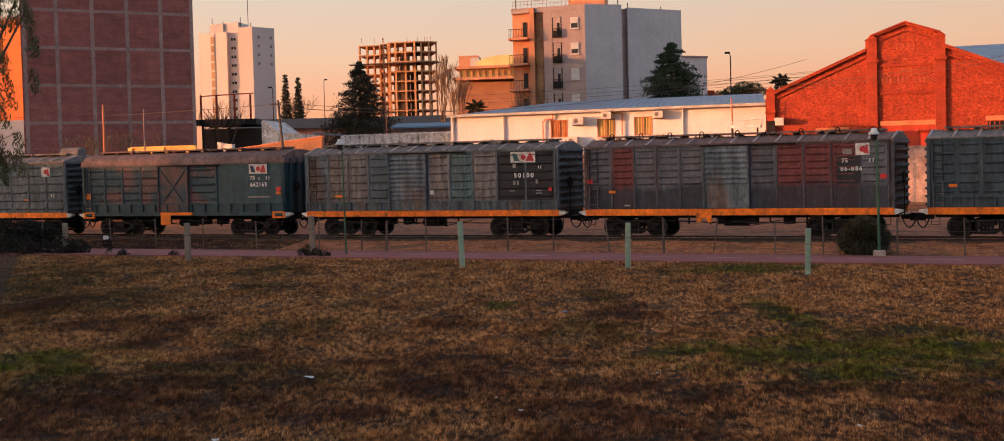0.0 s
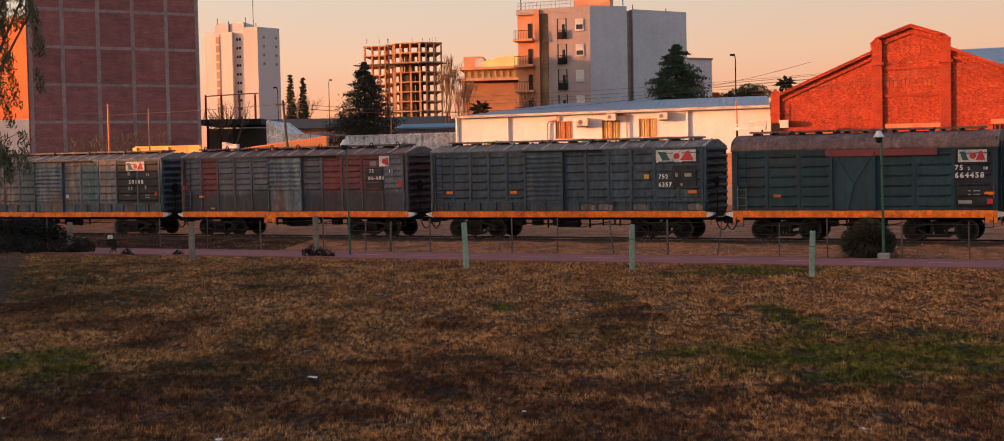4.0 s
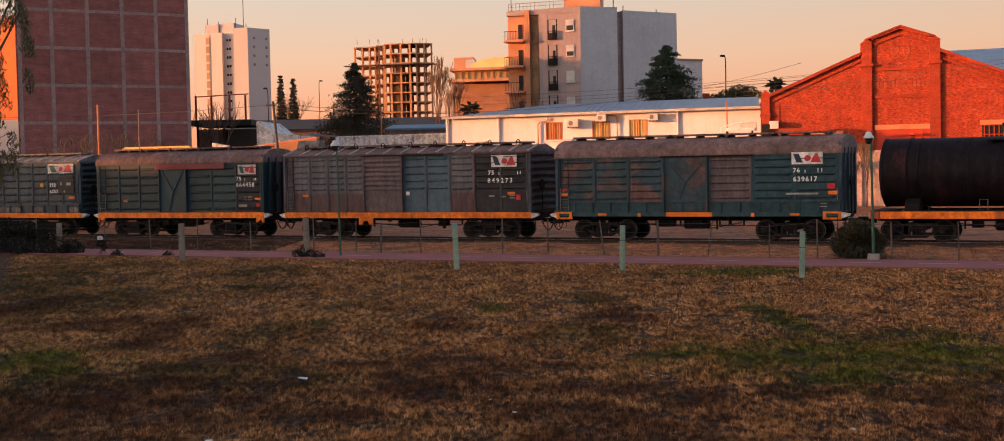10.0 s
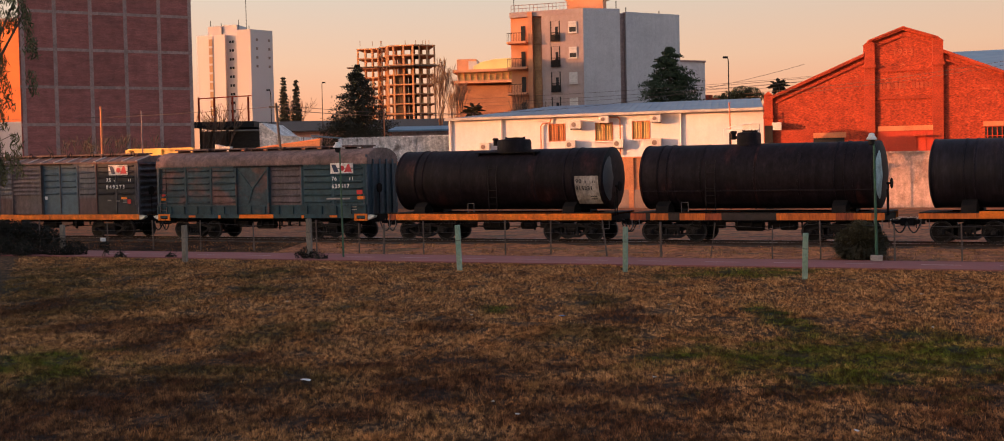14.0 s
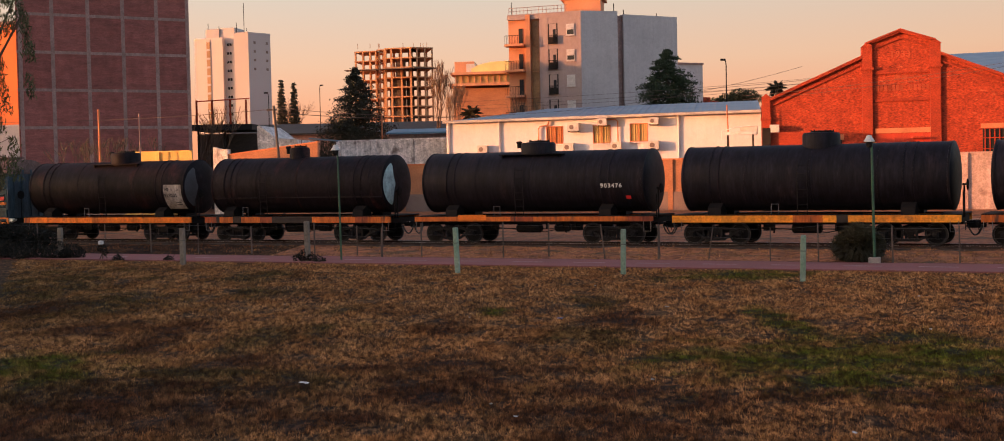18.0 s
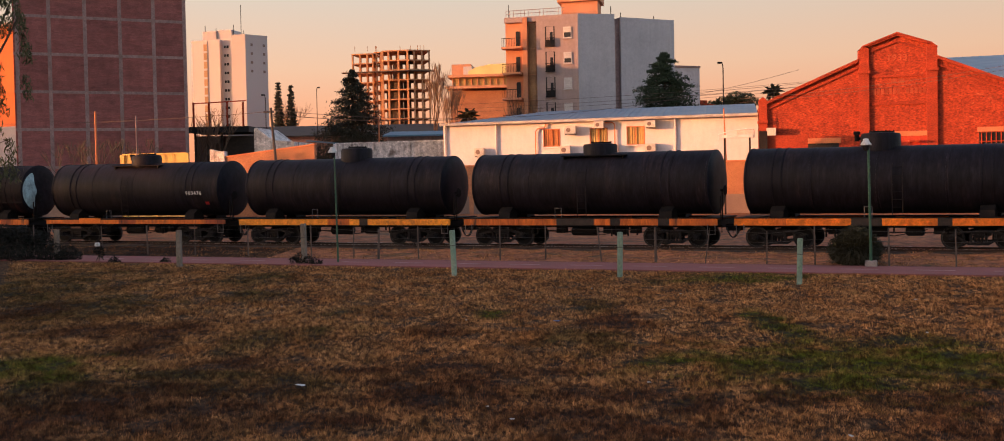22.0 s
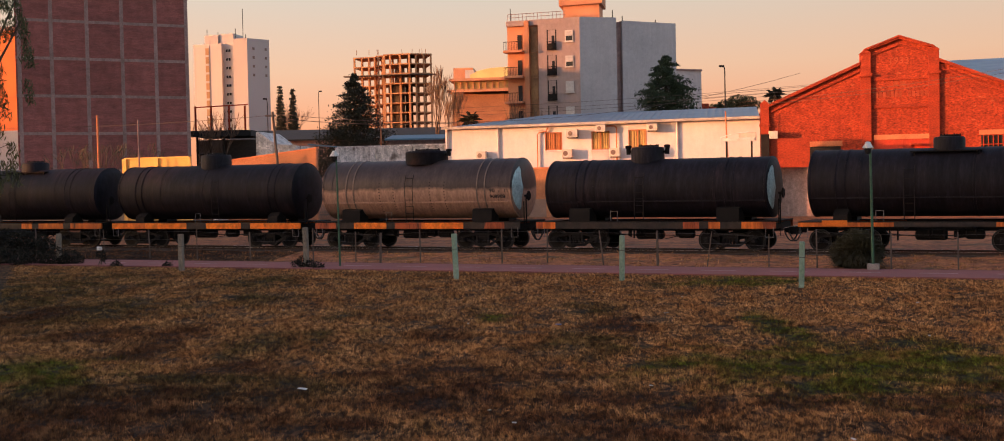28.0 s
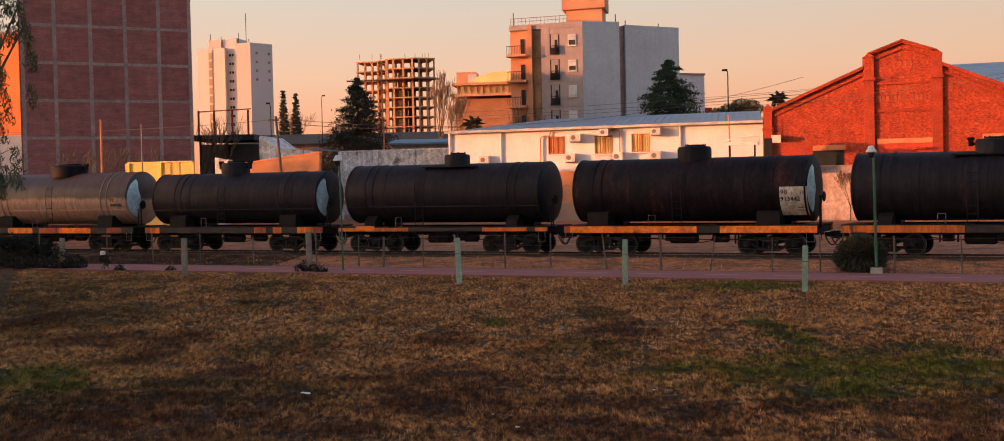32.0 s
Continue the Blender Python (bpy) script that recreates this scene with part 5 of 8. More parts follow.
# ---- the train, from the front of it backwards ----
box_car(-42.75, 13.0, "weathered grey ribbed box wagon with a rounded roof drum", "grey_car", panels=even(-6.4, -1.7, 4, "grey_car") + even(0.2, 6.4, 5, "grey_car"),
        door=(-1.7, 0.2, "ribs", "grey_car"), logo=(4.9, 3.35, 0.6, 0.55, "faded"), marks=[(3.6, 2.0, 0.3, 0.09, "orange")], number=[("11", 5.5, 2.2, 0.26, 1.2)], hump=1)
box_car(-28.76, 12.6, "dark teal box wagon with curved brown roof, worn boards", "teal_car", roof="round", eave=3.85, ridge=4.5, panels=even(-6.0, -1.3, 4, ["teal_rust"] * 4, 5) + even(0.6, 2.3, 1, "teal_rust", 5) + even(2.3, 6.2, 1, "teal_car", 0),
        door=(-1.3, 0.6, "cross", "teal_rust"), pocket=True, logo=(4.3, 3.28, 1.05, 0.5, "blue"), number=[("75", 4.35, 2.98, 0.27, 1.15), ("2", 4.85, 2.98, 0.15, 1), ("11", 5.25, 2.98, 0.25, 1.2), ("662163", 4.35, 2.62, 0.3, 1.12)], roof_mat="roof_brown",
        marks=[(-0.6, 2.0, 0.38, 0.13, "orange"), (5.85, 2.2, 0.3, 0.13, "orange"), (5.88, 2.36, 0.25, 0.22, "red"), (-6.05, 2.05, 0.35, 0.3, "orange")], sill=(1.12, 1.28, "teal_car", ""), drop=(), roof_ribs=0,
        scribble=[(4.2, 2.05, 1.3, 0.06)], end_teal="teal_car")
box_car(-14.65, 13.1, "weathered pale grey ribbed box wagon with a black panel", "grey_car", panels=even(-6.4, -1.95, 4, ["grey_car", "tan_car", "tan_car", "grey_car"]) + even(0.05, 2.4, 2, ["tan_car", "mint_car"]) + even(2.4, 3.6, 1, "tan_car") + even(3.6, 6.4, 2, "black_car"),
        door=(-1.95, 0.05, "ribs", "grey_car"), pocket=True, logo=(4.3, 3.55, 1.2, 0.5, "green"), number=[("50100", 4.45, 2.85, 0.3, 1.35), ("11", 5.6, 3.25, 0.2, 1.1)],
        marks=[(-4.9, 2.0, 0.4, 0.12, "orange"), (-1.0, 1.9, 0.4, 0.12, "orange"), (6.1, 2.2, 0.16, 0.2, "red"), (0.2, 2.1, 0.18, 0.2, "white")],
        scribble=[(4.4, 3.3, 0.16, 0.2), (4.4, 2.5, 0.12, 0.2), (4.6, 2.5, 0.08, 0.2), (5.5, 2.55, 0.1, 0.2), (4.2, 2.2, 0.3, 0.05), (5.5, 2.2, 0.3, 0.05), (5.5, 2.08, 0.3, 0.05)])
box_car(-0.32, 13.03, "rust-streaked grey and maroon ribbed box wagon with an orange sill", "rusty_car", panels=even(-6.3, -1.2, 5, ["grime_car", "maroon_car", "grime_car", "grime_car", "grime_car"]) + even(0.75, 6.3, 5, ["grime_car", "maroon_car", "maroon_car", "maroon_car", "grime_car"]),
        door=(-1.2, 0.75, "ribs", "grey_car"), logo=(5.05, 3.55, 0.55, 0.5, "faded"), number=[("75", 4.5, 3.25, 0.24, 1.1), ("11", 5.55, 3.25, 0.22, 1.2), ("86-886", 4.45, 2.9, 0.26, 1.2)], hoops=True, plain=0.36, drop=((-1.55, -0.9, 0.32),), roof_mat="roof_brown", numpanel=(4.3, 5.2, 2.35, 3.5),
        marks=[(-5.4, 2.05, 0.3, 0.12, "orange"), (-0.3, 2.05, 0.32, 0.12, "orange"), (-0.15, 1.75, 0.2, 0.22, "white"), (-6.4, 2.5, 0.25, 0.2, "red"), (6.0, 2.55, 0.25, 0.2, "red")], scribble=[(4.55, 3.6, 0.35, 0.2), (-4.7, 1.45, 0.25, 0.08)])
box_car(13.95, 13.0, "slate grey ribbed box wagon with an orange sill and stake pockets", "slate_car", panels=even(-6.3, -1.75, 5, "slate_car") + even(0.1, 6.35, 6, "slate_car"),
        door=(-1.75, 0.1, "ribs", "slate_car"), pocket=True, logo=(4.35, 3.5, 1.75, 0.55, "green"), number=[("752", 4.45, 2.78, 0.26, 1.15), ("6357", 4.45, 2.42, 0.26, 1.15)],
        marks=[(-5.7, 2.15, 0.32, 0.13, "orange"), (-2.5, 2.15, 0.32, 0.13, "orange"), (5.75, 2.1, 0.36, 0.13, "orange"), (3.8, 2.75, 0.22, 0.22, "yellow")], numpanel=(5.05, 6.1, 2.4, 3.35), worn_pockets=(9, 10, 12, 15), scribble=[(5.2, 2.85, 0.1, 0.18), (5.6, 2.85, 0.3, 0.16), (5.4, 2.45, 0.12, 0.1)])
box_car(26.75, 10.33, "short dark teal box wagon with red strip over its door", "deep_teal", roof="round", eave=3.95, ridge=4.62, panels=even(-5.0, -1.1, 3, "deep_teal", 6) + even(0.65, 3.6, 2, "deep_teal", 6) + even(3.6, 5.05, 1, "black_car", 6),
        door=(-1.1, 0.65, "vee", "deep_teal"), logo=(3.75, 3.3, 1.05, 0.5, "green"), number=[("75", 3.62, 2.98, 0.29, 1.2), ("2", 4.1, 2.98, 0.16, 1), ("18", 4.65, 2.98, 0.17, 1.1), ("664458", 3.62, 2.66, 0.31, 1.2)], roof_mat="roof_brown",
        marks=[(-3.45, 1.9, 0.32, 0.12, "orange"), (-0.3, 1.75, 0.36, 0.26, "orange"), (0.15, 2.65, 0.34, 0.13, "orange"), (4.7, 1.95, 0.36, 0.13, "orange"), (4.8, 1.6, 0.2, 0.2, "red")],
        drop=((-5.16, -4.75, 0.24), (4.72, 5.16, 0.24)), roof_ribs=9, scribble=[(4.1, 2.1, 0.12, 0.05), (4.3, 2.1, 0.25, 0.05), (4.1, 1.95, 0.12, 0.05), (4.3, 1.95, 0.25, 0.05), (3.75, 1.6, 0.5, 0.14)], end_teal="deep_teal")
wagon = box_car(39.63, 12.96, "grey-brown ribbed box wagon with one repainted teal door", "rusty_car", panels=even(-6.0, -2.0, 4, "brown_low") + even(0.1, 2.5, 2, "door_teal", 5) + even(2.5, 3.75, 1, "brown_low") + even(3.75, 6.35, 2, "black_car"),
                door=(-2.0, 0.1, "ribs", "primer"), logo=(4.62, 3.46, 1.25, 0.55, "blue"), number=[("75", 4.45, 3.1, 0.28, 1.2), ("2", 4.95, 3.1, 0.15, 1), ("11", 5.85, 3.1, 0.22, 1.2), ("849273", 4.42, 2.72, 0.3, 1.45)], hoops=True, plain=0.36, drop=((-2.35, -1.6, 0.34),), roof_mat="roof_brown", sill=(1.04, 1.30, "sill", ""),
                marks=[(-5.4, 2.1, 0.32, 0.12, "orange"), (-1.0, 2.1, 0.36, 0.12, "orange"), (5.4, 2.15, 0.36, 0.12, "orange"), (0.25, 2.15, 0.18, 0.18, "white"), (5.8, 1.9, 0.22, 0.24, "red")], hump=-1, scribble=[(4.5, 2.05, 0.25, 0.07), (5.1, 2.02, 0.2, 0.06), (5.5, 2.08, 0.25, 0.05), (5.5, 1.96, 0.25, 0.05)])
part("red_strip", Shape().box(-1.3, 3.0, -HALF - 0.16, -HALF, 3.62, 3.9), M["awning"], bpy.data.objects["box_wagon.005"], "faded red strip over the door")
box_car(53.5, 12.3, "teal box wagon with curved brown roof, worn brown panels", "teal_car", roof="round", eave=3.85, ridge=4.62, panels=even(-5.9, -1.25, 3, "teal_rust", 6) + even(0.7, 2.55, 1, "primer", 6) + even(2.55, 6.05, 2, "teal_car", 6),
        door=(-1.25, 0.7, "vee", "teal_rust"), pocket=True, logo=(4.2, 3.35, 1.25, 0.52, "blue"), number=[("76", 4.25, 3.0, 0.27, 1.15), ("2", 4.7, 3.0, 0.15, 1), ("11", 5.2, 3.0, 0.25, 1.15), ("639617", 4.25, 2.62, 0.29, 1.15)], roof_mat="roof_brown", roof_ribs=0,
        marks=[(0.05, 2.05, 0.36, 0.13, "orange"), (5.65, 2.05, 0.4, 0.16, "orange"), (5.62, 2.3, 0.3, 0.22, "red"), (-5.9, 2.05, 0.3, 0.13, "orange"), (-5.85, 2.25, 0.22, 0.14, "red"), (-4.2, 1.15, 0.4, 0.1, "orange"), (-2.4, 1.1, 0.14, 0.16, "orange"), (2.5, 1.1, 0.14, 0.16, "orange"), (4.1, 1.15, 0.4, 0.1, "orange")],
        sill=(1.12, 1.28, "teal_car", ""), scribble=[(3.95, 2.05, 1.3, 0.08), (5.3, 1.65, 0.3, 0.04), (5.3, 1.52, 0.3, 0.04)], end_teal="slate_car")


def corner_boxes(car, L, mid=None):
    """Orange corner castings and centre plate under a wagon with a dark sill."""
    for x in (-L / 2, L / 2 - 0.72):
        s = Shape()
        y0, y1 = -HALF - 0.03, -HALF + 0.07
        s.box(x, x + 0.72, y0, y1, 1.24, 1.33).box(x, x + 0.72, y0, y1, 0.98, 1.06).box(x, x + 0.12, y0, y1, 1.06, 1.24).box(x + 0.6, x + 0.72, y0, y1, 1.06, 1.24)
        part("corner_casting", s, M["orange"], car, "hollow orange corner casting")
    if mid:
        part("centre_plate", Shape().box(mid[0], mid[1], -HALF - 0.02, -HALF + 0.04, mid[2], 1.30), M["orange"], car, "orange plate under the door")
        if mid[3]:
            part("hanging_plate", Shape().box(mid[0], mid[0] + 0.62, -HALF - 0.01, -HALF + 0.03, mid[3], mid[2]), M["orange"], car, "orange hanging plate")


corner_boxes(bpy.data.objects["box_wagon.001"], 12.6, (-1.25, 0.75, 1.14, 0.62))
corner_boxes(bpy.data.objects["box_wagon.007"], 12.3, (-1.15, 0.85, 1.10, None))

tank_wagon(66.27, 11.05, "black tank wagon with a grubby pale number panel", "tank_brown", pale="grey_end", plate=(3.85, 4.95, 1.75, 3.05), dome=0.35, ladder_x=-0.1, sill="sill",
           number=[("90", 3.9, 2.72, 0.27, "black_car", 1.1), ("2", 4.32, 2.72, 0.15, "black_car", 1), ("11", 4.65, 2.72, 0.16, "black_car", 1.1), ("915231", 3.88, 2.4, 0.27, "black_car", 1.0)], straps=(-3.9, 3.5), marks=[(4.5, 2.1, 0.3, 0.03, "black_car"), (4.5, 1.98, 0.3, 0.03, "black_car")], rings=(-1.8, 1.9), cuts=[(-0.85, -0.4, "sill_dull"), (-5.5, -5.1, "sill_red")])
tank_wagon(77.96, 10.6, "rust-brown black tank wagon with a pale end plate", "tank_brown", pale="pale_end", dome=-0.5, dome_r=0.5, dome_h=0.5, ladder_x=-1.75, valve=-1, platform=False, straps=(-3.9, 3.5), rings=(-3.4, -2.2, 0.1, 1.9, 4.1), ladder_mat="iron", sill="sill_dull", cuts=[(-5.3, -4.6, "sill_red"), (-4.6, -4.4, "sill_black"), (-3.6, -3.1, "sill_black"), (-2.0, -1.3, "sill_red"), (-1.3, 1.0, "sill_black"), (3.4, 4.1, "sill_red")], lap=True)
tank_wagon(90.3, 11.5, "black tank wagon with white stencilled figures and a broad dome step", "tank", dome=-0.1, dome_r=0.78, dome_h=0.42, ladder_x=-0.45, straps=(-3.9, 3.55), sill="sill_dull", cuts=[(-0.9, 0.2, "sill_red"), (4.6, 5.75, "sill_red")], sill_z=(1.08, 1.28), number=[("903476", 3.4, 2.62, 0.27, "white", 1.25)], marks=[(4.5, 2.1, 0.22, 0.17, "red")], patch=[(-3.5, -2.1, "orange")], ladder_mat="iron")
tank_wagon(102.7, 11.6, "matt black tank wagon with an orange-yellow sill", "tank", dome=0.15, dome_r=0.76, dome_h=0.5, ladder_x=-0.3, straps=(-4.0, 3.8), sill="sill_yellow", cuts=[(-0.7, 0.5, "sill_dull"), (1.05, 1.5, "sill_black")], valve=0, platform=False, ladder_mat="iron")
tank_wagon(115.1, 11.75, "soot black tank wagon with a wide dome step", "tank", dome=0.2, dome_r=0.75, dome_h=0.4, ladder_x=-0.15, straps=(-3.9, 3.6), sill="sill_dull", cuts=[(-1.35, 0.4, "sill_black"), (1.15, 1.6, "sill_black"), (3.3, 3.8, "sill_black")], saddle="low", valve=0)
tank_wagon(127.44, 11.5, "matt black tank wagon with a patched orange sill", "tank", dome=-0.1, dome_r=0.78, dome_h=0.55, ladder_x=0.8, straps=(-4.0, 4.1), sill="sill", cuts=[(-3.9, -3.6, "sill_dull"), (-1.0, 0.2, "sill_black"), (2.3, 2.85, "sill_black")], valve=-1, platform=False, ladder_mat="iron")
tank_wagon(139.4, 10.7, "bare metal tank wagon with a tarry upper half", "tank_silver", pale="pale_end", dome=0.0, dome_r=1.0, dome_h=0.45, ladder_x=-0.2, straps=(-3.4, 3.45), saddle="tall", valve=1, platform=False, sill="sill", cuts=[(-5.4, -4.2, "sill_red"), (-4.2, -3.2, "sill_black"), (-1.45, -1.0, "sill_black"), (-1.0, 0.4, "sill_red"), (2.55, 3.6, "sill_black"), (3.6, 4.6, "sill_red"), (4.6, 5.4, "sill_black")], lap=True, rivets=(-1.8, -1.05, 0.85, 1.6),
           number=[("90", 3.9, 2.75, 0.25, "black_car", 1.1), ("2", 4.32, 2.75, 0.15, "black_car", 1), ("11", 4.6, 2.75, 0.22, "black_car", 1.1), ("908988", 3.9, 2.48, 0.25, "black_car", 1.0)], rings=(-4.4, 4.3))
tank_wagon(150.86, 10.65, "black tank wagon with a pale end plate and tall saddles", "tank", pale="pale_end", r=1.34, dome=-0.6, dome_r=0.72, dome_h=0.55, ladder_x=-0.55, straps=(-3.3, 3.3), saddle="tall", valve=2, platform=False, sill="sill_dull", cuts=[(-5.4, -5.0, "sill_red"), (-4.4, 1.4, "sill_black"), (1.4, 2.1, "sill_red"), (2.1, 2.5, "sill_black"), (3.0, 3.9, "sill_black"), (4.8, 5.4, "sill_red")], rings=(-2.6, 2.7), lap=True)
tank_wagon(162.46, 10.75, "black tank wagon with a fresh orange plate on its worn sill", "tank", dome=0.3, dome_r=0.6, dome_h=0.45, ladder_x=-1.0, straps=(-3.7, 3.6), sill="sill_dull", cuts=[(-1.6, 2.2, "sill_black"), (4.4, 4.8, "sill_black")], sill_z=(1.1, 1.26), valve=0, patch=[(-4.4, -3.4, "orange")], rings=(-2.9, 1.4), lap=True)
tank_wagon(174.14, 11.0, "black tank wagon with rusty flanks and pale panel", "tank_brown", pale="pale_end", plate=(4.0, 5.12, 1.75, 3.0), dome=0.0, dome_r=0.72, dome_h=0.5, ladder_x=-0.35, straps=(-3.95, 3.5), saddle="tall", sill="sill", cuts=[(0.5, 1.5, "sill_black"), (-5.5, -5.2, "sill_red")], valve=0, platform=False, ladder_mat="iron",
           number=[("90", 4.05, 2.68, 0.26, "black_car", 1.1), ("2", 4.47, 2.68, 0.15, "black_car", 1), ("11", 4.82, 2.68, 0.17, "black_car", 1.1), ("913442", 4.03, 2.4, 0.27, "black_car", 1.0)], marks=[(4.7, 2.1, 0.3, 0.03, "black_car"), (4.7, 1.98, 0.3, 0.03, "black_car")])
tank_wagon(186.1, 11.0, "black tank wagon with an orange-red sill", "tank", dome=0.2, ladder_x=-0.5, straps=(-3.8, 3.6), sill="sill_dull", cuts=[(-0.8, 0.9, "sill_black")])

for roller, _ in ROLLERS:
    rim_on(roller)

# ---- sky far behind the town ----
def sky_material():
    m = bpy.data.materials.new("evening_sky_glow")
    m.use_nodes = True
    nt = m.node_tree
    N, L = nt.nodes, nt.links
    N.remove(N["Principled BSDF"])
    g = N.new("ShaderNodeNewGeometry")
    sp = N.new("ShaderNodeSeparateXYZ")
    L.new(g.outputs["Position"], sp.inputs[0])
    r = N.new("ShaderNodeMapRange")
    r.inputs[1].default_value, r.inputs[2].default_value = 0, 571
    L.new(sp.outputs["Z"], r.inputs[0])
    c = N.new("ShaderNodeValToRGB")
    c.color_ramp.elements[0].position, c.color_ramp.elements[0].color = 0.0, (0.93, 0.335, 0.14, 1)
    c.color_ramp.elements[1].position, c.color_ramp.elements[1].color = 1.0, (0.54, 0.61, 0.52, 1)
    for p, col in ((0.22, (0.88, 0.44, 0.225)), (0.48, (0.78, 0.575, 0.365)), (0.8, (0.63, 0.625, 0.49))):
        e = c.color_ramp.elements.new(p)
        e.color = (*col, 1)
    L.new(r.outputs[0], c.inputs[0])
    em = N.new("ShaderNodeEmission")
    way = N.new("ShaderNodeMapRange")
    for k, v in zip((1, 2, 3, 4), (-1400, 1400, 0.276, 0.240)):
        way.inputs[k].default_value = v
    L.new(sp.outputs["X"], way.inputs[0])
    L.new(way.outputs[0], em.inputs["Strength"])
    L.new(c.outputs[0], em.inputs[0])
    L.new(em.outputs[0], N["Material Output"].inputs[0])
    return m


dome = Shape()
R_SKY = 4000
ring = [radians(90 - 52 + 104 * k / 40) for k in range(41)]
levels = [-60] + [75 * k for k in range(22)]
dome.v = [(R_SKY * math.cos(w), R_SKY * math.sin(w), z) for z in levels for w in ring]
dome.f = [(j * 41 + i, j * 41 + i + 1, (j + 1) * 41 + i + 1, (j + 1) * 41 + i) for j in range(len(levels) - 1) for i in range(40)]
single("backdrop", dome, sky_material(), Matrix.Identity(4), "clear evening sky, peach above an orange horizon", "sky", "structure", smooth=True)


# ---- perimeter wall behind the track ----
def wall_run(name, a0, a1, d, z0, z1, material, label, cap=None, step=3.0, t=0.25):
    s = Shape().box(a0, a1, d, d + t, z0, z1)
    w = single(name, s, M[material], TRK, label, "wall", "structure")
    if cap:
        part("coping", Shape().box(a0, a1, d - 0.06, d + t + 0.06, z1, z1 + 0.1), M[cap], w)
    n = int((a1 - a0) / step)
    for k in range(n + 1):
        a = a0 + (a1 - a0) * k / max(1, n)
        part("pier", Shape().box(a - 0.17, a + 0.17, d - 0.09, d, z0, z1 + 0.02), M[material], w)
    return w


low = wall_run("wall_1", -27.0, 1.4, 58.0, 0.3, 3.95, "ochre_brick", "ochre brick boundary wall with a grey concrete foot", "lintel", 2.8)
part("foot", Shape().box(-27.0, 1.4, 57.93, 58.0, 0.3, 1.75), M["panel_grey"], low, "grey rendered foot of the wall")
wall_run("wall_2", 1.7, 26.0, 57.6, 0.3, 3.95, "plaster", "stained pale plaster boundary wall", "plaster", 6.0)
wall_run("wall_3", -31.3, -21.6, 61.6, 0.3, 6.0, "old_white", "old whitewashed wall with peeling patches", "old_white", 3.2)
slope = Shape().prism([(-35.9, 0.3), (-28.6, 0.3), (-28.6, 5.72), (-35.9, 4.97)], "y", 53.0, 53.25)
slope = single("wall_4", slope, M["ochre_brick"], TRK, "orange-brown brick garden wall with a sloping top", "wall", "structure")
part("coping", Shape().prism([(-35.9, 4.97), (-28.55, 5.72), (-28.55, 5.82), (-35.9, 5.07)], "y", 52.95, 53.3), M["lintel"], slope)
stub = Shape().prism([(-37.15, 0.3), (-35.92, 0.3), (-35.92, 5.42), (-36.4, 5.42), (-36.9, 5.55), (-37.15, 5.6)], "y", 52.9, 53.3)
single("wall_7", stub, M["old_white"], TRK, "pale plastered end of the garden wall", "wall", "structure")
wall_run("wall_5", -40.7, -35.5, 48.0, 0.3, 5.2, "yellow_wall", "low bright yellow wall", "yellow_wall", 2.4)
wall_run("wall_6", -80, -40.9, 48.0, 0.3, 3.2, "panel_grey", "grey block boundary wall", None, 4.0)


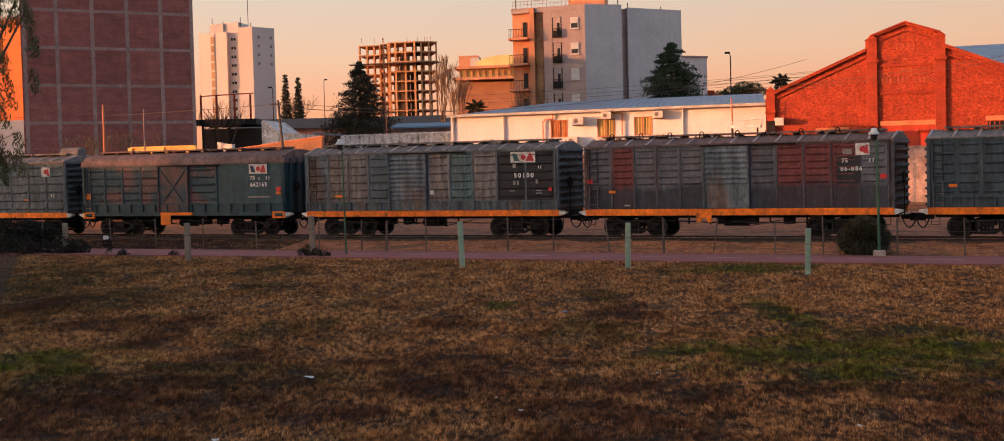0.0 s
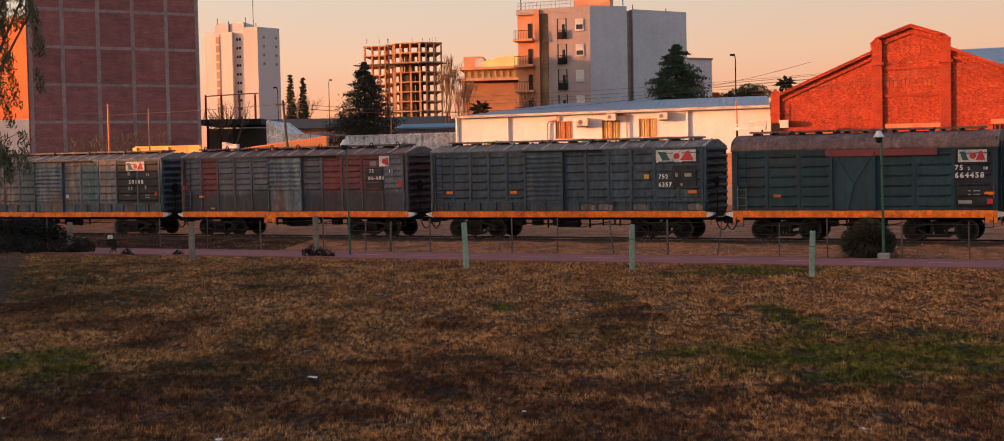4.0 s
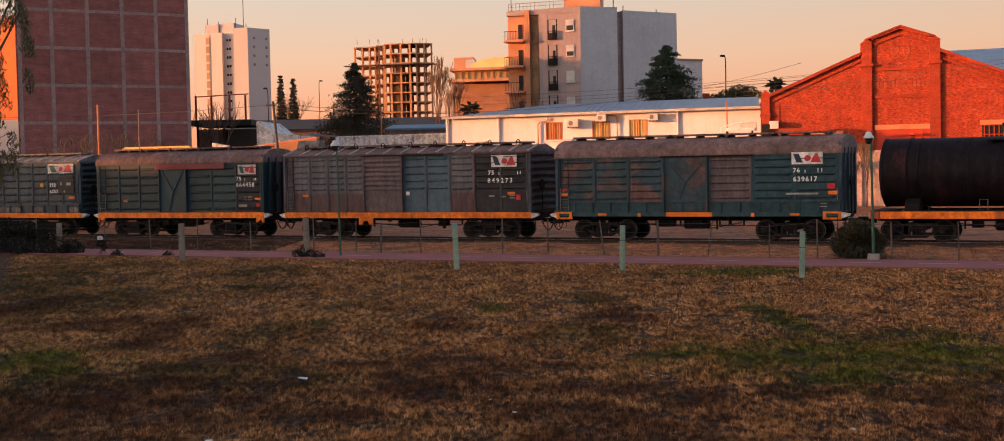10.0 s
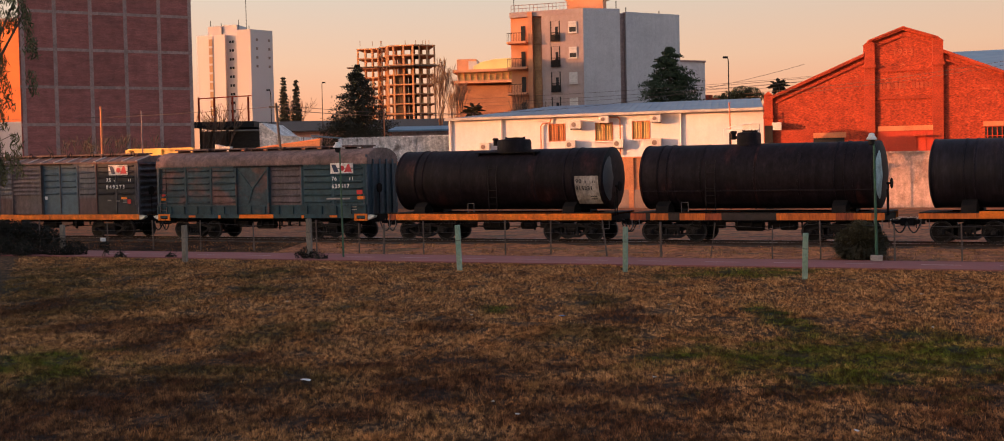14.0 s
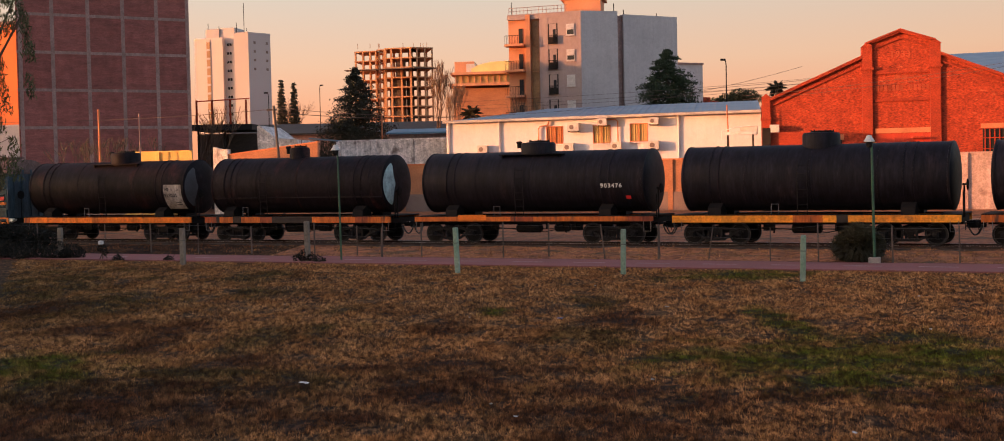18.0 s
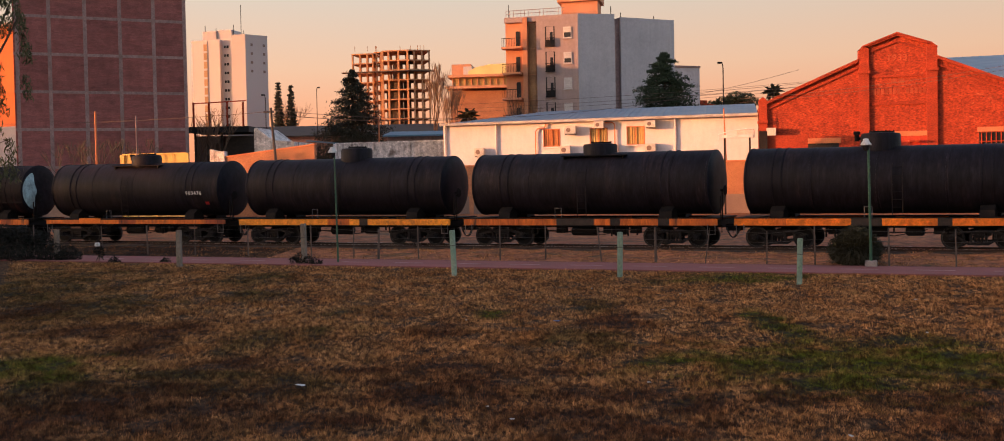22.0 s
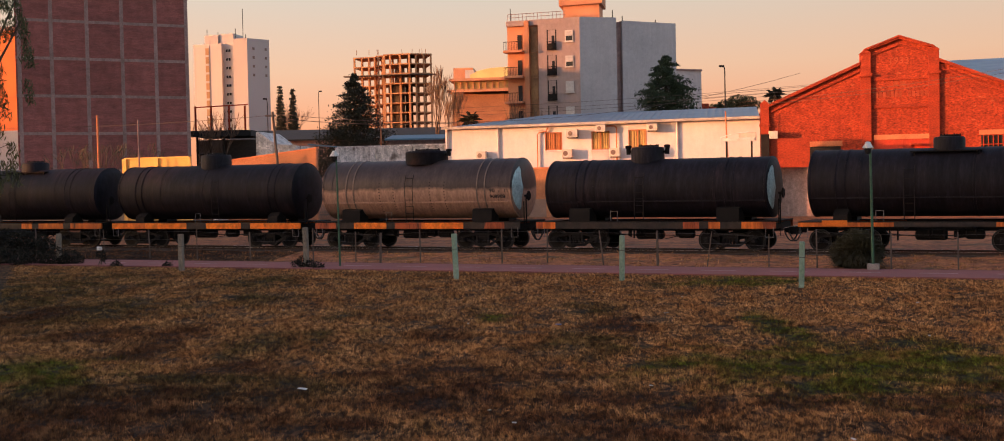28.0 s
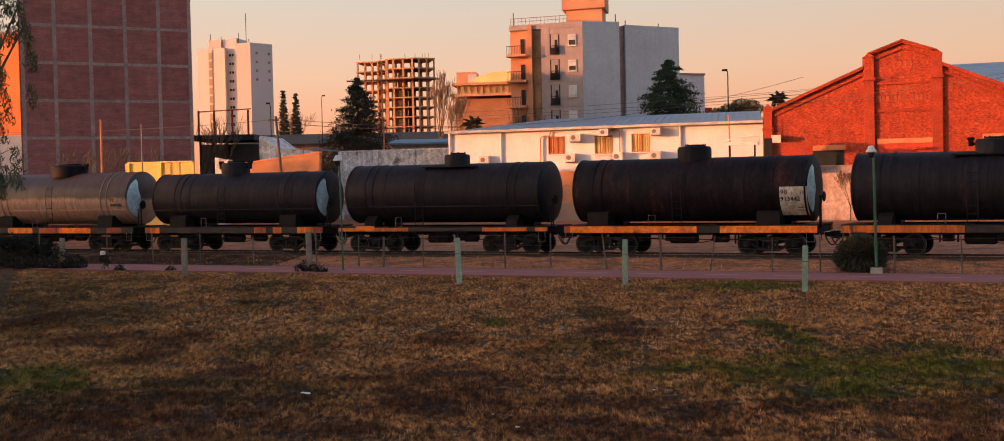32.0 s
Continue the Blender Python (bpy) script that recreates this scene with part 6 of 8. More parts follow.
# ---- long cream shed with a zinc roof ----
def shed():
    b = thing("cream_building", at(0, 60, 0), "long cream-painted building with a shallow zinc roof", "building")
    a0, a1, z = -21.3, 1.83, 7.15
    holes = [(-13.44, 5.3, 1.28, 1.32, "cloth_red"), (-9.95, 5.25, 1.32, 1.34, "cloth"), (-7.26, 5.3, 1.3, 1.33, "cloth")]
    xs = [a0]
    for x, z0, ww, hh, _ in holes:
        part("wall_bay", Shape().box(xs[-1], x, 0, 0.25, 0, z), M["white_wall"], b)
        part("wall_bay", Shape().box(x, x + ww, 0, 0.25, 0, z0), M["white_wall"], b)
        part("wall_bay", Shape().box(x, x + ww, 0, 0.25, z0 + hh, z), M["white_wall"], b)
        xs.append(x + ww)
    part("wall_bay", Shape().box(xs[-1], a1, 0, 0.25, 0, z), M["white_wall"], b)
    for q in ((a0, a0 + 0.25, 0.25, 13.8), (a1 - 0.25, a1, 0.25, 13.8), (a0, a1, 13.8, 14)):
        part("wall", Shape().box(*q, 0, z), M["white_wall"], b)
    # hipped at the left end, ridge parallel to the front
    r = Shape()
    e, rz, rd, hip = z + 0.06, z + 1.22, 6.7, -14.6
    x0, x1, y0, y1 = a0 - 0.2, a1 - 0.02, -0.35, 14.3
    r.add([(x0, y0, e), (x1, y0, e), (x1, rd, rz), (hip, rd, rz), (x0, y1, e), (x1, y1, e)], [(0, 1, 2, 3), (4, 3, 2, 5), (0, 3, 4), (1, 5, 2), (0, 4, 5, 1)])
    for k in range(46):
        x = x0 + 0.25 + 0.5 * k
        f = min(1.0, (x - x0) / (hip - x0))
        part("roof_rib", Shape().rod((x, y0, e + 0.02), (x, y0 + (rd - y0) * f, e + 0.02 + (rz - e) * f), 0.022, 4), M["zinc"], b)
    part("roof", r, M["zinc"], b, "shallow ribbed zinc roof")
    part("eave", Shape().box(a0 - 0.2, a1 - 0.02, -0.4, -0.33, z - 0.06, z + 0.13), M["zinc_edge"], b)
    for x, z0, ww, hh, cl in holes:
        f = Shape()
        for q in (x, x + ww - 0.06):
            f.box(q, q + 0.06, -0.02, 0.06, z0, z0 + hh)
        f.box(x, x + ww, -0.02, 0.06, z0, z0 + 0.06).box(x, x + ww, -0.02, 0.06, z0 + hh - 0.06, z0 + hh)
        win = part("window", f, M["lintel"], b, "window with a drawn curtain")
        part("sill", Shape().box(x - 0.08, x + ww + 0.08, -0.12, 0.02, z0 - 0.09, z0), M["white_wall"], win)
        c = Shape()
        n = 14
        pts = [(x + ww * k / n, 0.02 + (0.03 if k % 2 else 0.0) + random.uniform(-0.005, 0.01)) for k in range(n + 1)]
        for (p, q), (p2, q2) in zip(pts[:-1], pts[1:]):
            c.quad((p, q, z0 + 0.05 + random.uniform(-0.02, 0.02)), (p2, q2, z0 + 0.05), (p2, q2, z0 + hh - 0.04), (p, q, z0 + hh - 0.04))
        part("curtain", c, M[cl], win, "hanging ochre curtain" if cl == "cloth" else "hanging orange curtain")
        part("lattice", Shape().box(x + ww * 0.48, x + ww * 0.52, -0.03, 0.0, z0, z0 + hh), M["lintel"], win)
    # gutters and pipes
    for x in (a0 + 0.18, -17.05, -3.78):
        p = Shape().rod((x, -0.08, 3.5), (x, -0.08, z), 0.06, 8)
        part("downpipe", p, M["white_wall"], b, smooth=True)
    p = Shape().path([(-14.0, -0.12, 4.0), (-14.0, -0.12, 6.45), (-13.85, -0.12, 6.65), (-13.3, -0.12, 6.7), (-13.2, -0.12, 7.0)], 0.05, 6)
    p.path([(-9.0, -0.12, 6.95), (-8.25, -0.12, 6.95), (-8.1, -0.12, 6.8), (-8.1, -0.12, 4.2)], 0.05, 6)
    part("flue_pipe", p, M["lintel"], b)
    s = Shape().box(a0, a1, -0.35, 0.0, 3.9, 3.98)
    part("ledge", s, M["zinc"], b)
    return b


shed()


def air_conditioner(a, z, w=0.85, h=0.58, deep=0.5, low=False):
    ob = thing("air_conditioner", at(a, 60 - deep, z), "boxy outdoor air conditioner unit on the cream wall" if not low else "grey outdoor air conditioner unit low on the cream wall", "air conditioner", "air conditioners on the cream wall")
    part("casing", Shape().block(0, w, 0, deep - 0.02, 0, h, 0.02), M["ac"], ob)
    g = Shape().lathe([(-0.02, h * 0.27), (0.0, h * 0.29)], "y", (w * 0.36, 0, h * 0.5), 16)
    part("fan_grille", g, M["panel_grey"], ob)
    s = Shape().box(0.05, 0.1, 0.0, deep, -0.06, 0).box(w - 0.1, w - 0.05, 0.0, deep, -0.06, 0)
    part("bracket", s, M["iron"], ob)
    return ob


for q in ((-11.75, 6.2), (-9.55, 6.55, 0.7, 0.5), (-5.85, 6.5, 0.7, 0.5)):
    air_conditioner(*q)
for a in (-18.7, -12.1, -8.6, -5.9):
    air_conditioner(a, 4.72, 0.75, 0.62, 0.45, True)


# ---- red brick mill with a stepped gable ----
def mill():
    b = thing("brick_mill", at(0.17, 59.5, 0), "old red brick mill front with a raised gable", "building")
    left, mid = 1.7, 10.4
    right = 2 * mid - left
    w = Shape()
    w.prism([(left, 0), (right, 0), (right, 7.75), (mid + 2.2, 10.45), (mid + 2.2, 11.3), (mid, 12.1), (mid - 2.2, 11.3), (mid - 2.2, 10.45), (left, 7.75)], "y", 0, 0.4)
    w.box(left, left + 0.4, 0.4, 26, 0, 7.6).box(right - 0.4, right, 0.4, 26, 0, 7.6)
    part("wall", w, M["brick_red"], b)
    r = Shape()
    r.prism([(left + 0.3, 7.35), (mid, 11.0), (right - 0.3, 7.35), (right - 0.3, 7.5), (mid, 11.15), (left + 0.3, 7.5)], "y", 0.42, 26)
    part("roof", r, M["zinc"], b, "zinc sheet roof")

    def pilaster(x, top, ww=0.62, proud=0.14):
        s = Shape()
        s.box(x - ww / 2, x + ww / 2, -proud, 0.45, 0, top)
        s.box(x - ww / 2 - 0.08, x + ww / 2 + 0.08, -proud - 0.08, 0.5, top - 1.55, top - 1.35)
        s.prism([(x - ww / 2 - 0.05, top), (x + ww / 2 + 0.05, top), (x, top + 0.28)], "y", -proud - 0.04, 0.48)
        part("pilaster", s, M["brick_trim"], b)
    for x in (8.38, 2 * mid - 8.38 + 0.05):
        pilaster(x, 11.15)
    for x in (left + 0.27, right - 0.27):
        pilaster(x, 8.05, 0.54)
    # raking bands under the copings
    for sgn in (-1, 1):
        for dz, pr, th in ((0.0, 0.16, 0.22), (-0.42, 0.07, 0.1)):
            x0, x1 = mid + sgn * (mid - left - 0.55), mid + sgn * 2.35
            s = Shape().prism([(x0, 7.95 + dz - 0.12), (x1, 10.5 + dz - 0.12), (x1, 10.5 + dz - 0.12 + th), (x0, 7.95 + dz - 0.12 + th)], "y", -pr, 0.02)
            part("raking_band", s, M["brick_trim"], b)
            x0, x1 = mid + sgn * 1.75, mid
            s = Shape().prism([(x0, 11.45 + dz - 0.1), (x1, 12.08 + dz - 0.1), (x1, 12.08 + dz - 0.1 + th), (x0, 11.45 + dz - 0.1 + th)], "y", -pr, 0.02)
            part("raking_band", s, M["brick_trim"], b)
    part("coping", Shape().prism([(mid - 2.1, 11.32), (mid, 12.1), (mid + 2.1, 11.32), (mid + 2.1, 11.44), (mid, 12.23), (mid - 2.1, 11.44)], "y", -0.2, 0.45), M["brick_trim"], b)
    # rendered bands and lintels
    for x0, x1, z0, z1, m_ in ((8.85, 12.3, 5.40, 5.72, "lintel"), (15.1, 18.2, 5.55, 5.85, "lintel"), (3.6, 6.9, 5.05, 5.4, "lintel"), (8.85, 12.3, 7.48, 7.68, "brick_trim"), (8.9, 12.2, 9.3, 9.42, "brick_trim")):
        part("band", Shape().box(x0, x1, -0.07, 0.02, z0, z1), M[m_], b, "rendered band")
    dr = part("door", Shape().box(8.9, 12.3, -0.03, 0.02, 1.2, 5.38), M["red_door"], b, "wide red boarded door")
    for k in range(7):
        x = 8.9 + 3.4 * k / 6
        part("board_strip", Shape().box(x - 0.03, x + 0.03, -0.05, -0.03, 1.2, 5.38), M["red_door"], dr)
    part("door_lamp", Shape().block(11.0, 11.7, -0.5, -0.05, 5.0, 5.12, 0.03), M["brick_trim"], b, "small bracket lamp")
    win = part("window", Shape().box(15.2, 17.4, -0.02, 0.02, 3.6, 5.5), M["dark"], b, "barred window")
    for k in range(8):
        part("bar", Shape().box(15.3 + 0.28 * k, 15.35 + 0.28 * k, -0.06, -0.02, 3.6, 5.5), M["brick_trim"], win)
    for z in (4.2, 4.9):
        part("bar", Shape().box(15.2, 17.4, -0.07, -0.03, z, z + 0.05), M["brick_trim"], win)
    # no depth here: the recess's darkness is put into the colour
    part("niche", Shape().box(3.7, 6.8, -0.02, 0.02, 3.2, 5.05), M["dark"], b, "flat dark sheet standing in for a window recess")
    lettering("date", "1933", 0.58, M["letters"], b, pose(9.78, -0.006, 10.38), "raised date", 1.0, 0.012, 1.12)
    # the firm's name as plain raised blocks
    rows_ = [(10.05, 8.88, 0.3, 0.32), (10.5, 8.88, 0.3, 0.32)]
    rows_ += [(8.95 + 0.24 * k, 8.18, 0.17, 0.37) for k in range(7)] + [(10.95 + 0.25 * k, 8.18, 0.17, 0.37) for k in range(5)]
    for x, z, ww, hh in rows_:
        part("relief_block", Shape().box(x, x + ww, -0.014, 0.01, z, z + hh), M["letters"], b)
    return b


mill()


# ---- truck-mounted tank and small box by the mill ----
def rear_shed():
    b = thing("rear_shed", at(11, 66, 0), "long shed behind the mill with a zinc roof", "shed")
    part("wall", Shape().box(7.2, 40, 20.5, 34, 0, 11.6), M["brick_red"], b)
    part("roof", Shape().prism([(9.0, 10.3), (20.5, 13.3), (34, 10.3), (34, 10.1), (20.5, 13.1), (9.0, 10.1)], "x", 7.0, 40), M["zinc"], b, "zinc sheet roof")


rear_shed()


def yard_bits():
    o = thing("meter_box", at(2.35, 58.9, 5.45), "pale rectangular box fixed high by the mill corner", "utility box")
    part("case", Shape().block(0, 0.6, 0, 0.5, 0, 0.72, 0.02), M["ac"], o)
    part("bracket", Shape().box(0.1, 0.5, 0.45, 0.65, 0.1, 0.5), M["iron"], o)
    t = thing("white_gantry", at(-0.6, 56.6, 0.3), "pale metal loading gantry with a grey box standing behind the wall", "gantry")
    part("beam", Shape().block(0, 2.0, 0, 0.5, 5.2, 5.42, 0.03), M["white"], t)
    part("grey_box", Shape().block(1.0, 2.1, 0.05, 0.75, 5.2, 5.75, 0.04), M["ac"], t)
    part("rail", Shape().path([(-0.2, 0, 4.9), (-0.2, 0, 5.45), (0.6, 0, 5.7), (1.6, 0, 5.78)], 0.03, 6), M["white"], t)
    for x in (0.2, 1.8):
        part("leg", Shape().box(x - 0.06, x + 0.06, 0.1, 0.22, 0.0, 5.2), M["iron"], t)
    part("dark_tower", Shape().box(2.4, 2.9, 0.1, 0.6, 0, 5.6), M["iron"], t, "dark upright")
    part("red_screen", Shape().box(2.9, 5.4, 0.3, 0.36, 3.4, 5.3), M["brick_trim"], t, "rusty red lattice screen")


yard_bits()


# ---- unplastered brick apartment block on the left ----
def brick_block():
    th = 22.0
    L, deep, H = 12.0, 17.0, 27.0
    b = thing("brick_block", pose(-24.25, 65.6, 0, 0, 0, th), "tall blind brick block with a grid of grey concrete beams", "apartment building")
    # local x runs along the front to the right, 0 at the right-hand corner
    part("core", Shape().box(-L, 0, 0.06, deep, 0, H), M["brick_tower"], b)
    cols = [-L + 0.25, -9.62, -7.2, -4.78, -2.38, -0.12]
    rows_ = [1.6, 4.5] + [7.35 + 2.82 * k for k in range(8)]
    for x in cols:
        part("concrete_column", Shape().box(x - 0.13, x + 0.13, -0.012, 0.08, 0, H), M["concrete"], b)
    for z in rows_:
        part("concrete_beam", Shape().box(-L, 0, -0.006, 0.07, z - 0.11, z + 0.11), M["concrete"], b)
    for (x0, x1) in zip(cols[:-1], cols[1:]):
        for z0, z1 in zip(rows_[:-1], rows_[1:]):
            part("brick_panel", Shape().box(x0 + 0.13, x1 - 0.13, 0.0, 0.07, z0 + 0.11, z1 - 0.11), M["brick_tower"], b)
    return b


brick_block()


def annex():
    b = thing("side_block", at(-66, 60, 0), "rendered block behind the brick building, its upper part in evening sun", "building")
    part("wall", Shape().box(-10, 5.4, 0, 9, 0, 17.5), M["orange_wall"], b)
    # grey facing up to the shadow line: the wall's shade put into colour
    part("lower_wall", Shape().box(-10, 5.4, -0.08, 0.0, 0, 8.4), M["grey_wall"], b, "grey facing that paints the lower wall's shade")
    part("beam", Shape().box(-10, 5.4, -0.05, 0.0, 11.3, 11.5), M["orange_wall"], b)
    part("parapet", Shape().box(-10.1, 5.5, -0.1, 9.1, 17.5, 17.8), M["concrete"], b)


annex()


# ---- grey apartment building ----
def window_unit(b, x, z, w, h, y=0.0, shut=0.45, frame_m="shutter"):
    win = part("window", Shape().box(x, x + w, y - 0.05, y, z, z + h), M[frame_m], b, "window with a half-drawn roller shutter")
    part("pane", Shape().box(x + 0.08, x + w - 0.08, y - 0.055, y - 0.045, z + 0.08, z + h * (1 - shut)), M["glass"], win)
    n = 7
    for k in range(n):
        zz = z + h * (1 - shut) + (h * shut - 0.05) * k / n
        part("slat", Shape().box(x + 0.05, x + w - 0.05, y - 0.075, y - 0.05, zz, zz + h * shut / n * 0.8), M["shutter"], win)
    part("sill", Shape().box(x - 0.06, x + w + 0.06, y - 0.12, y, z - 0.07, z), M["shutter"], win)


def grey_flats():
    """Corner with a windowed front that turns to the left, a blind side and a second blind volume behind."""
    b = thing("apartment_building", pose(8.85, 85, 0), "grey apartment building with recessed balconies and roller shutters", "apartment building")
    front = pose(0, 0, 0, 0, 0, -14)        # local x to the left is negative
    H = 19.45
    part("front_wall", Shape().box(-4.35, 0, 0, 6, 0, H).box(-4.35, -3.45, -0.02, 0, 0, H), M["taupe_wall"], b, "taupe rendered front", m=front)
    part("left_wing", Shape().box(-7.7, -4.35, 0.25, 6, 0, H - 0.1), M["salmon_wall"], b, "salmon wing with balconies", m=front)
    side = pose(0, 0, 0, 0, 0, 12)
    part("side_wall", Shape().box(0.0, 4.0, 0.0, 8, 0, H), M["grey_wall"], b, "blind grey side wall", m=side)
    back = pose(4.15, 3.2, 0, 0, 0, 22)
    part("rear_volume", Shape().box(0.85, 7.65, 0, 8, 0, H + 0.15), M["grey_wall"], b, "second blind grey volume", m=back)
    part("light_slot", Shape().box(-0.4, 0.85, 0.25, 7, 0, H), M["concrete"], b, "dark recessed slot", m=back)
    frontal = part("front_frame", Shape().box(-7.75, 0.02, -0.03, 0.3, H - 0.55, H), M["taupe_wall"], b, "parapet band", m=front)
    for k in range(6):
        z = 17.0 - 2.62 * k
        x = -1.52
        g = part("window_bay", Shape().box(x, x + 0.9, -0.01, 0.02, z, z + 1.2), M["taupe_wall"], b, m=front)
        window_unit(g, x, z, 0.86, 1.16, -0.01, (0.5, 0.55, 0.97, 0.97, 0.5, 0.5)[k])
        x = -3.42
        # flat sheet on the wall, the balcony's shade painted as near-black
        rec = part("balcony_recess", Shape().box(x, x + 1.0, -0.008, 0.0, z - 0.7, z + 1.3), M["dark"], b, "flat dark sheet standing in for a shaded balcony recess", m=front)
        part("back_wall", Shape().box(x + 0.12, x + 0.88, -0.02, -0.008, z - 0.1, z + 1.28), M["taupe_wall"], rec)
        part("door_pane", Shape().box(x + 0.5, x + 0.8, -0.03, -0.02, z - 0.6, z + 0.7), M["glass"], rec)
        rl = Shape()
        for j in range(9):
            rl.box(x + 0.02 + 0.118 * j, x + 0.045 + 0.118 * j, -0.2, -0.17, z - 0.72, z + 0.08)
        rl.box(x, x + 1.0, -0.21, -0.16, z + 0.06, z + 0.11).box(x, x + 1.0, -0.22, 0, z - 0.8, z - 0.7)
        part("railing", rl, M["iron"], rec)
    for k in range(6):
        z = 16.1 - 2.66 * k
        s = Shape().box(-7.95, -5.9, -0.75, 0.25, z, z + 0.22)
        bal = part("balcony", s, M["salmon_wall"], b, "projecting balcony slab", m=front)
        rl = Shape()
        for j in range(12):
            x = -7.9 + 0.17 * j
            rl.box(x, x + 0.03, -0.72, -0.69, z + 0.22, z + 1.1)
        rl.box(-7.92, -5.92, -0.73, -0.68, z + 1.06, z + 1.12)
        part("railing", rl, M["iron"], bal)
        part("balcony_door", Shape().box(-6.6, -6.15, 0.2, 0.24, z + 0.25, z + 1.9), M["glass"], bal)
        part("strip_window", Shape().box(-5.2, -4.45, 0.18, 0.24, z + 0.03, z + 2.62), M["strip_glass"], b, "tall glass strip, golden evening reflection in its colour", m=front)
    part("pier", Shape().box(-5.8, -5.3, -0.2, 0.25, 0, H - 0.1), M["salmon_wall"], b, m=front)
    # roof: tank house, rail, aerials
    t = part("roof_house", Shape().box(-1.9, 1.9, 1.5, 4.6, H, H + 1.5), M["salmon_wall"], b, "roof tank house", m=front)
    part("roof_tank", Shape().box(-2.3, 2.2, 1.2, 4.9, H + 1.5, H + 4.2), M["salmon_wall"], t, "box-shaped roof tank")
    rl = Shape()
    for j in range(16):
        x = -7.6 + 0.4 * j
        rl.box(x, x + 0.04, 0.1, 0.14, H, H + 0.75)
    rl.box(-7.6, -1.4, 0.1, 0.14, H + 0.7, H + 0.75).box(-7.6, -1.4, 0.1, 0.14, H + 0.36, H + 0.4)
    part("roof_rail", rl, M["concrete"], b, m=front)
    for x, y, h in ((4.0, 4.0, 1.4), (5.2, 5.0, 0.9), (9.0, 6.0, 0.6)):
        part("aerial", Shape().rod((x, y, H), (x, y, H + h), 0.05, 5), M["iron"], b)


grey_flats()


# ---- far buildings ----
def white_tower():
    b = thing("white_tower", pose(-77.0, 258, 0), "far white residential tower with a stair strip and roof machinery", "tower block")
    l = pose(0, 0, 0, 0, 0, -14)
    H = 46
    part("right_block", Shape().box(-4.65, 0, 0, 10, 0, H + 0.5), M["far_white"], b, m=l)
    part("shaded_side", Shape().box(0.0, 7.2, 0.0, 10, 0, H + 0.45), M["far_white"], b, m=pose(0, 0, 0, 0, 0, 38))
    part("middle", Shape().box(-9.4, -4.65, 1.8, 10, 0, H - 0.3), M["far_white"], b, m=l)
    part("left_block", Shape().box(-19.4, -9.4, 0.6, 10, 0, H - 0.6), M["far_white"], b, m=l)
    part("plant_room", Shape().box(-16.2, -11.4, 2, 8, H - 1, H + 2.4), M["far_white"], b, m=l)
    part("plant_room", Shape().box(-11.2, -6.2, 2.4, 8, H - 1, H + 2.6), M["far_white"], b, m=l)
    st = part("stair_strip", Shape().box(-15.2, -13.6, 0.5, 0.62, 8, H - 1.0), M["far_white"], b, m=l)
    for k in range(13):
        z = H - 4.0 - 2.75 * k
        part("strip_window", Shape().box(-15.0, -13.8, 0.42, 0.5, z, z + 2.1), M["far_band"], st)
        w = part("window", Shape().box(-8.7, -6.7, 1.7, 1.8, z + 0.7, z + 1.6), M["shutter"], b, m=l)
        part("pane", Shape().box(-8.5, -7.85, 1.62, 1.7, z + 0.75, z + 1.55), M["dark"], w)
        part("pane", Shape().box(-7.6, -6.9, 1.62, 1.7, z + 0.75, z + 1.55), M["dark"], w)
        if k < 4:
            for x in (1.6, 5.6):
                part("window", Shape().box(x + 0.1, x + 0.75, -0.1, 0.0, z + 0.9, z + 1.7), M["panel_grey"], b, m=pose(0, 0, 0, 0, 0, 38))
    for x, y, h in ((-15.9, 3, 2.5), (-12, 3, 1.4), (-3.7, 4, 8.5), (-5.8, 3, 2.2), (-2.2, 3, 0.2)):
        part("aerial", Shape().rod((x, y, H + 1), (x, y, H + 2 + h), 0.10, 5), M["iron"], b, m=l)


white_tower()


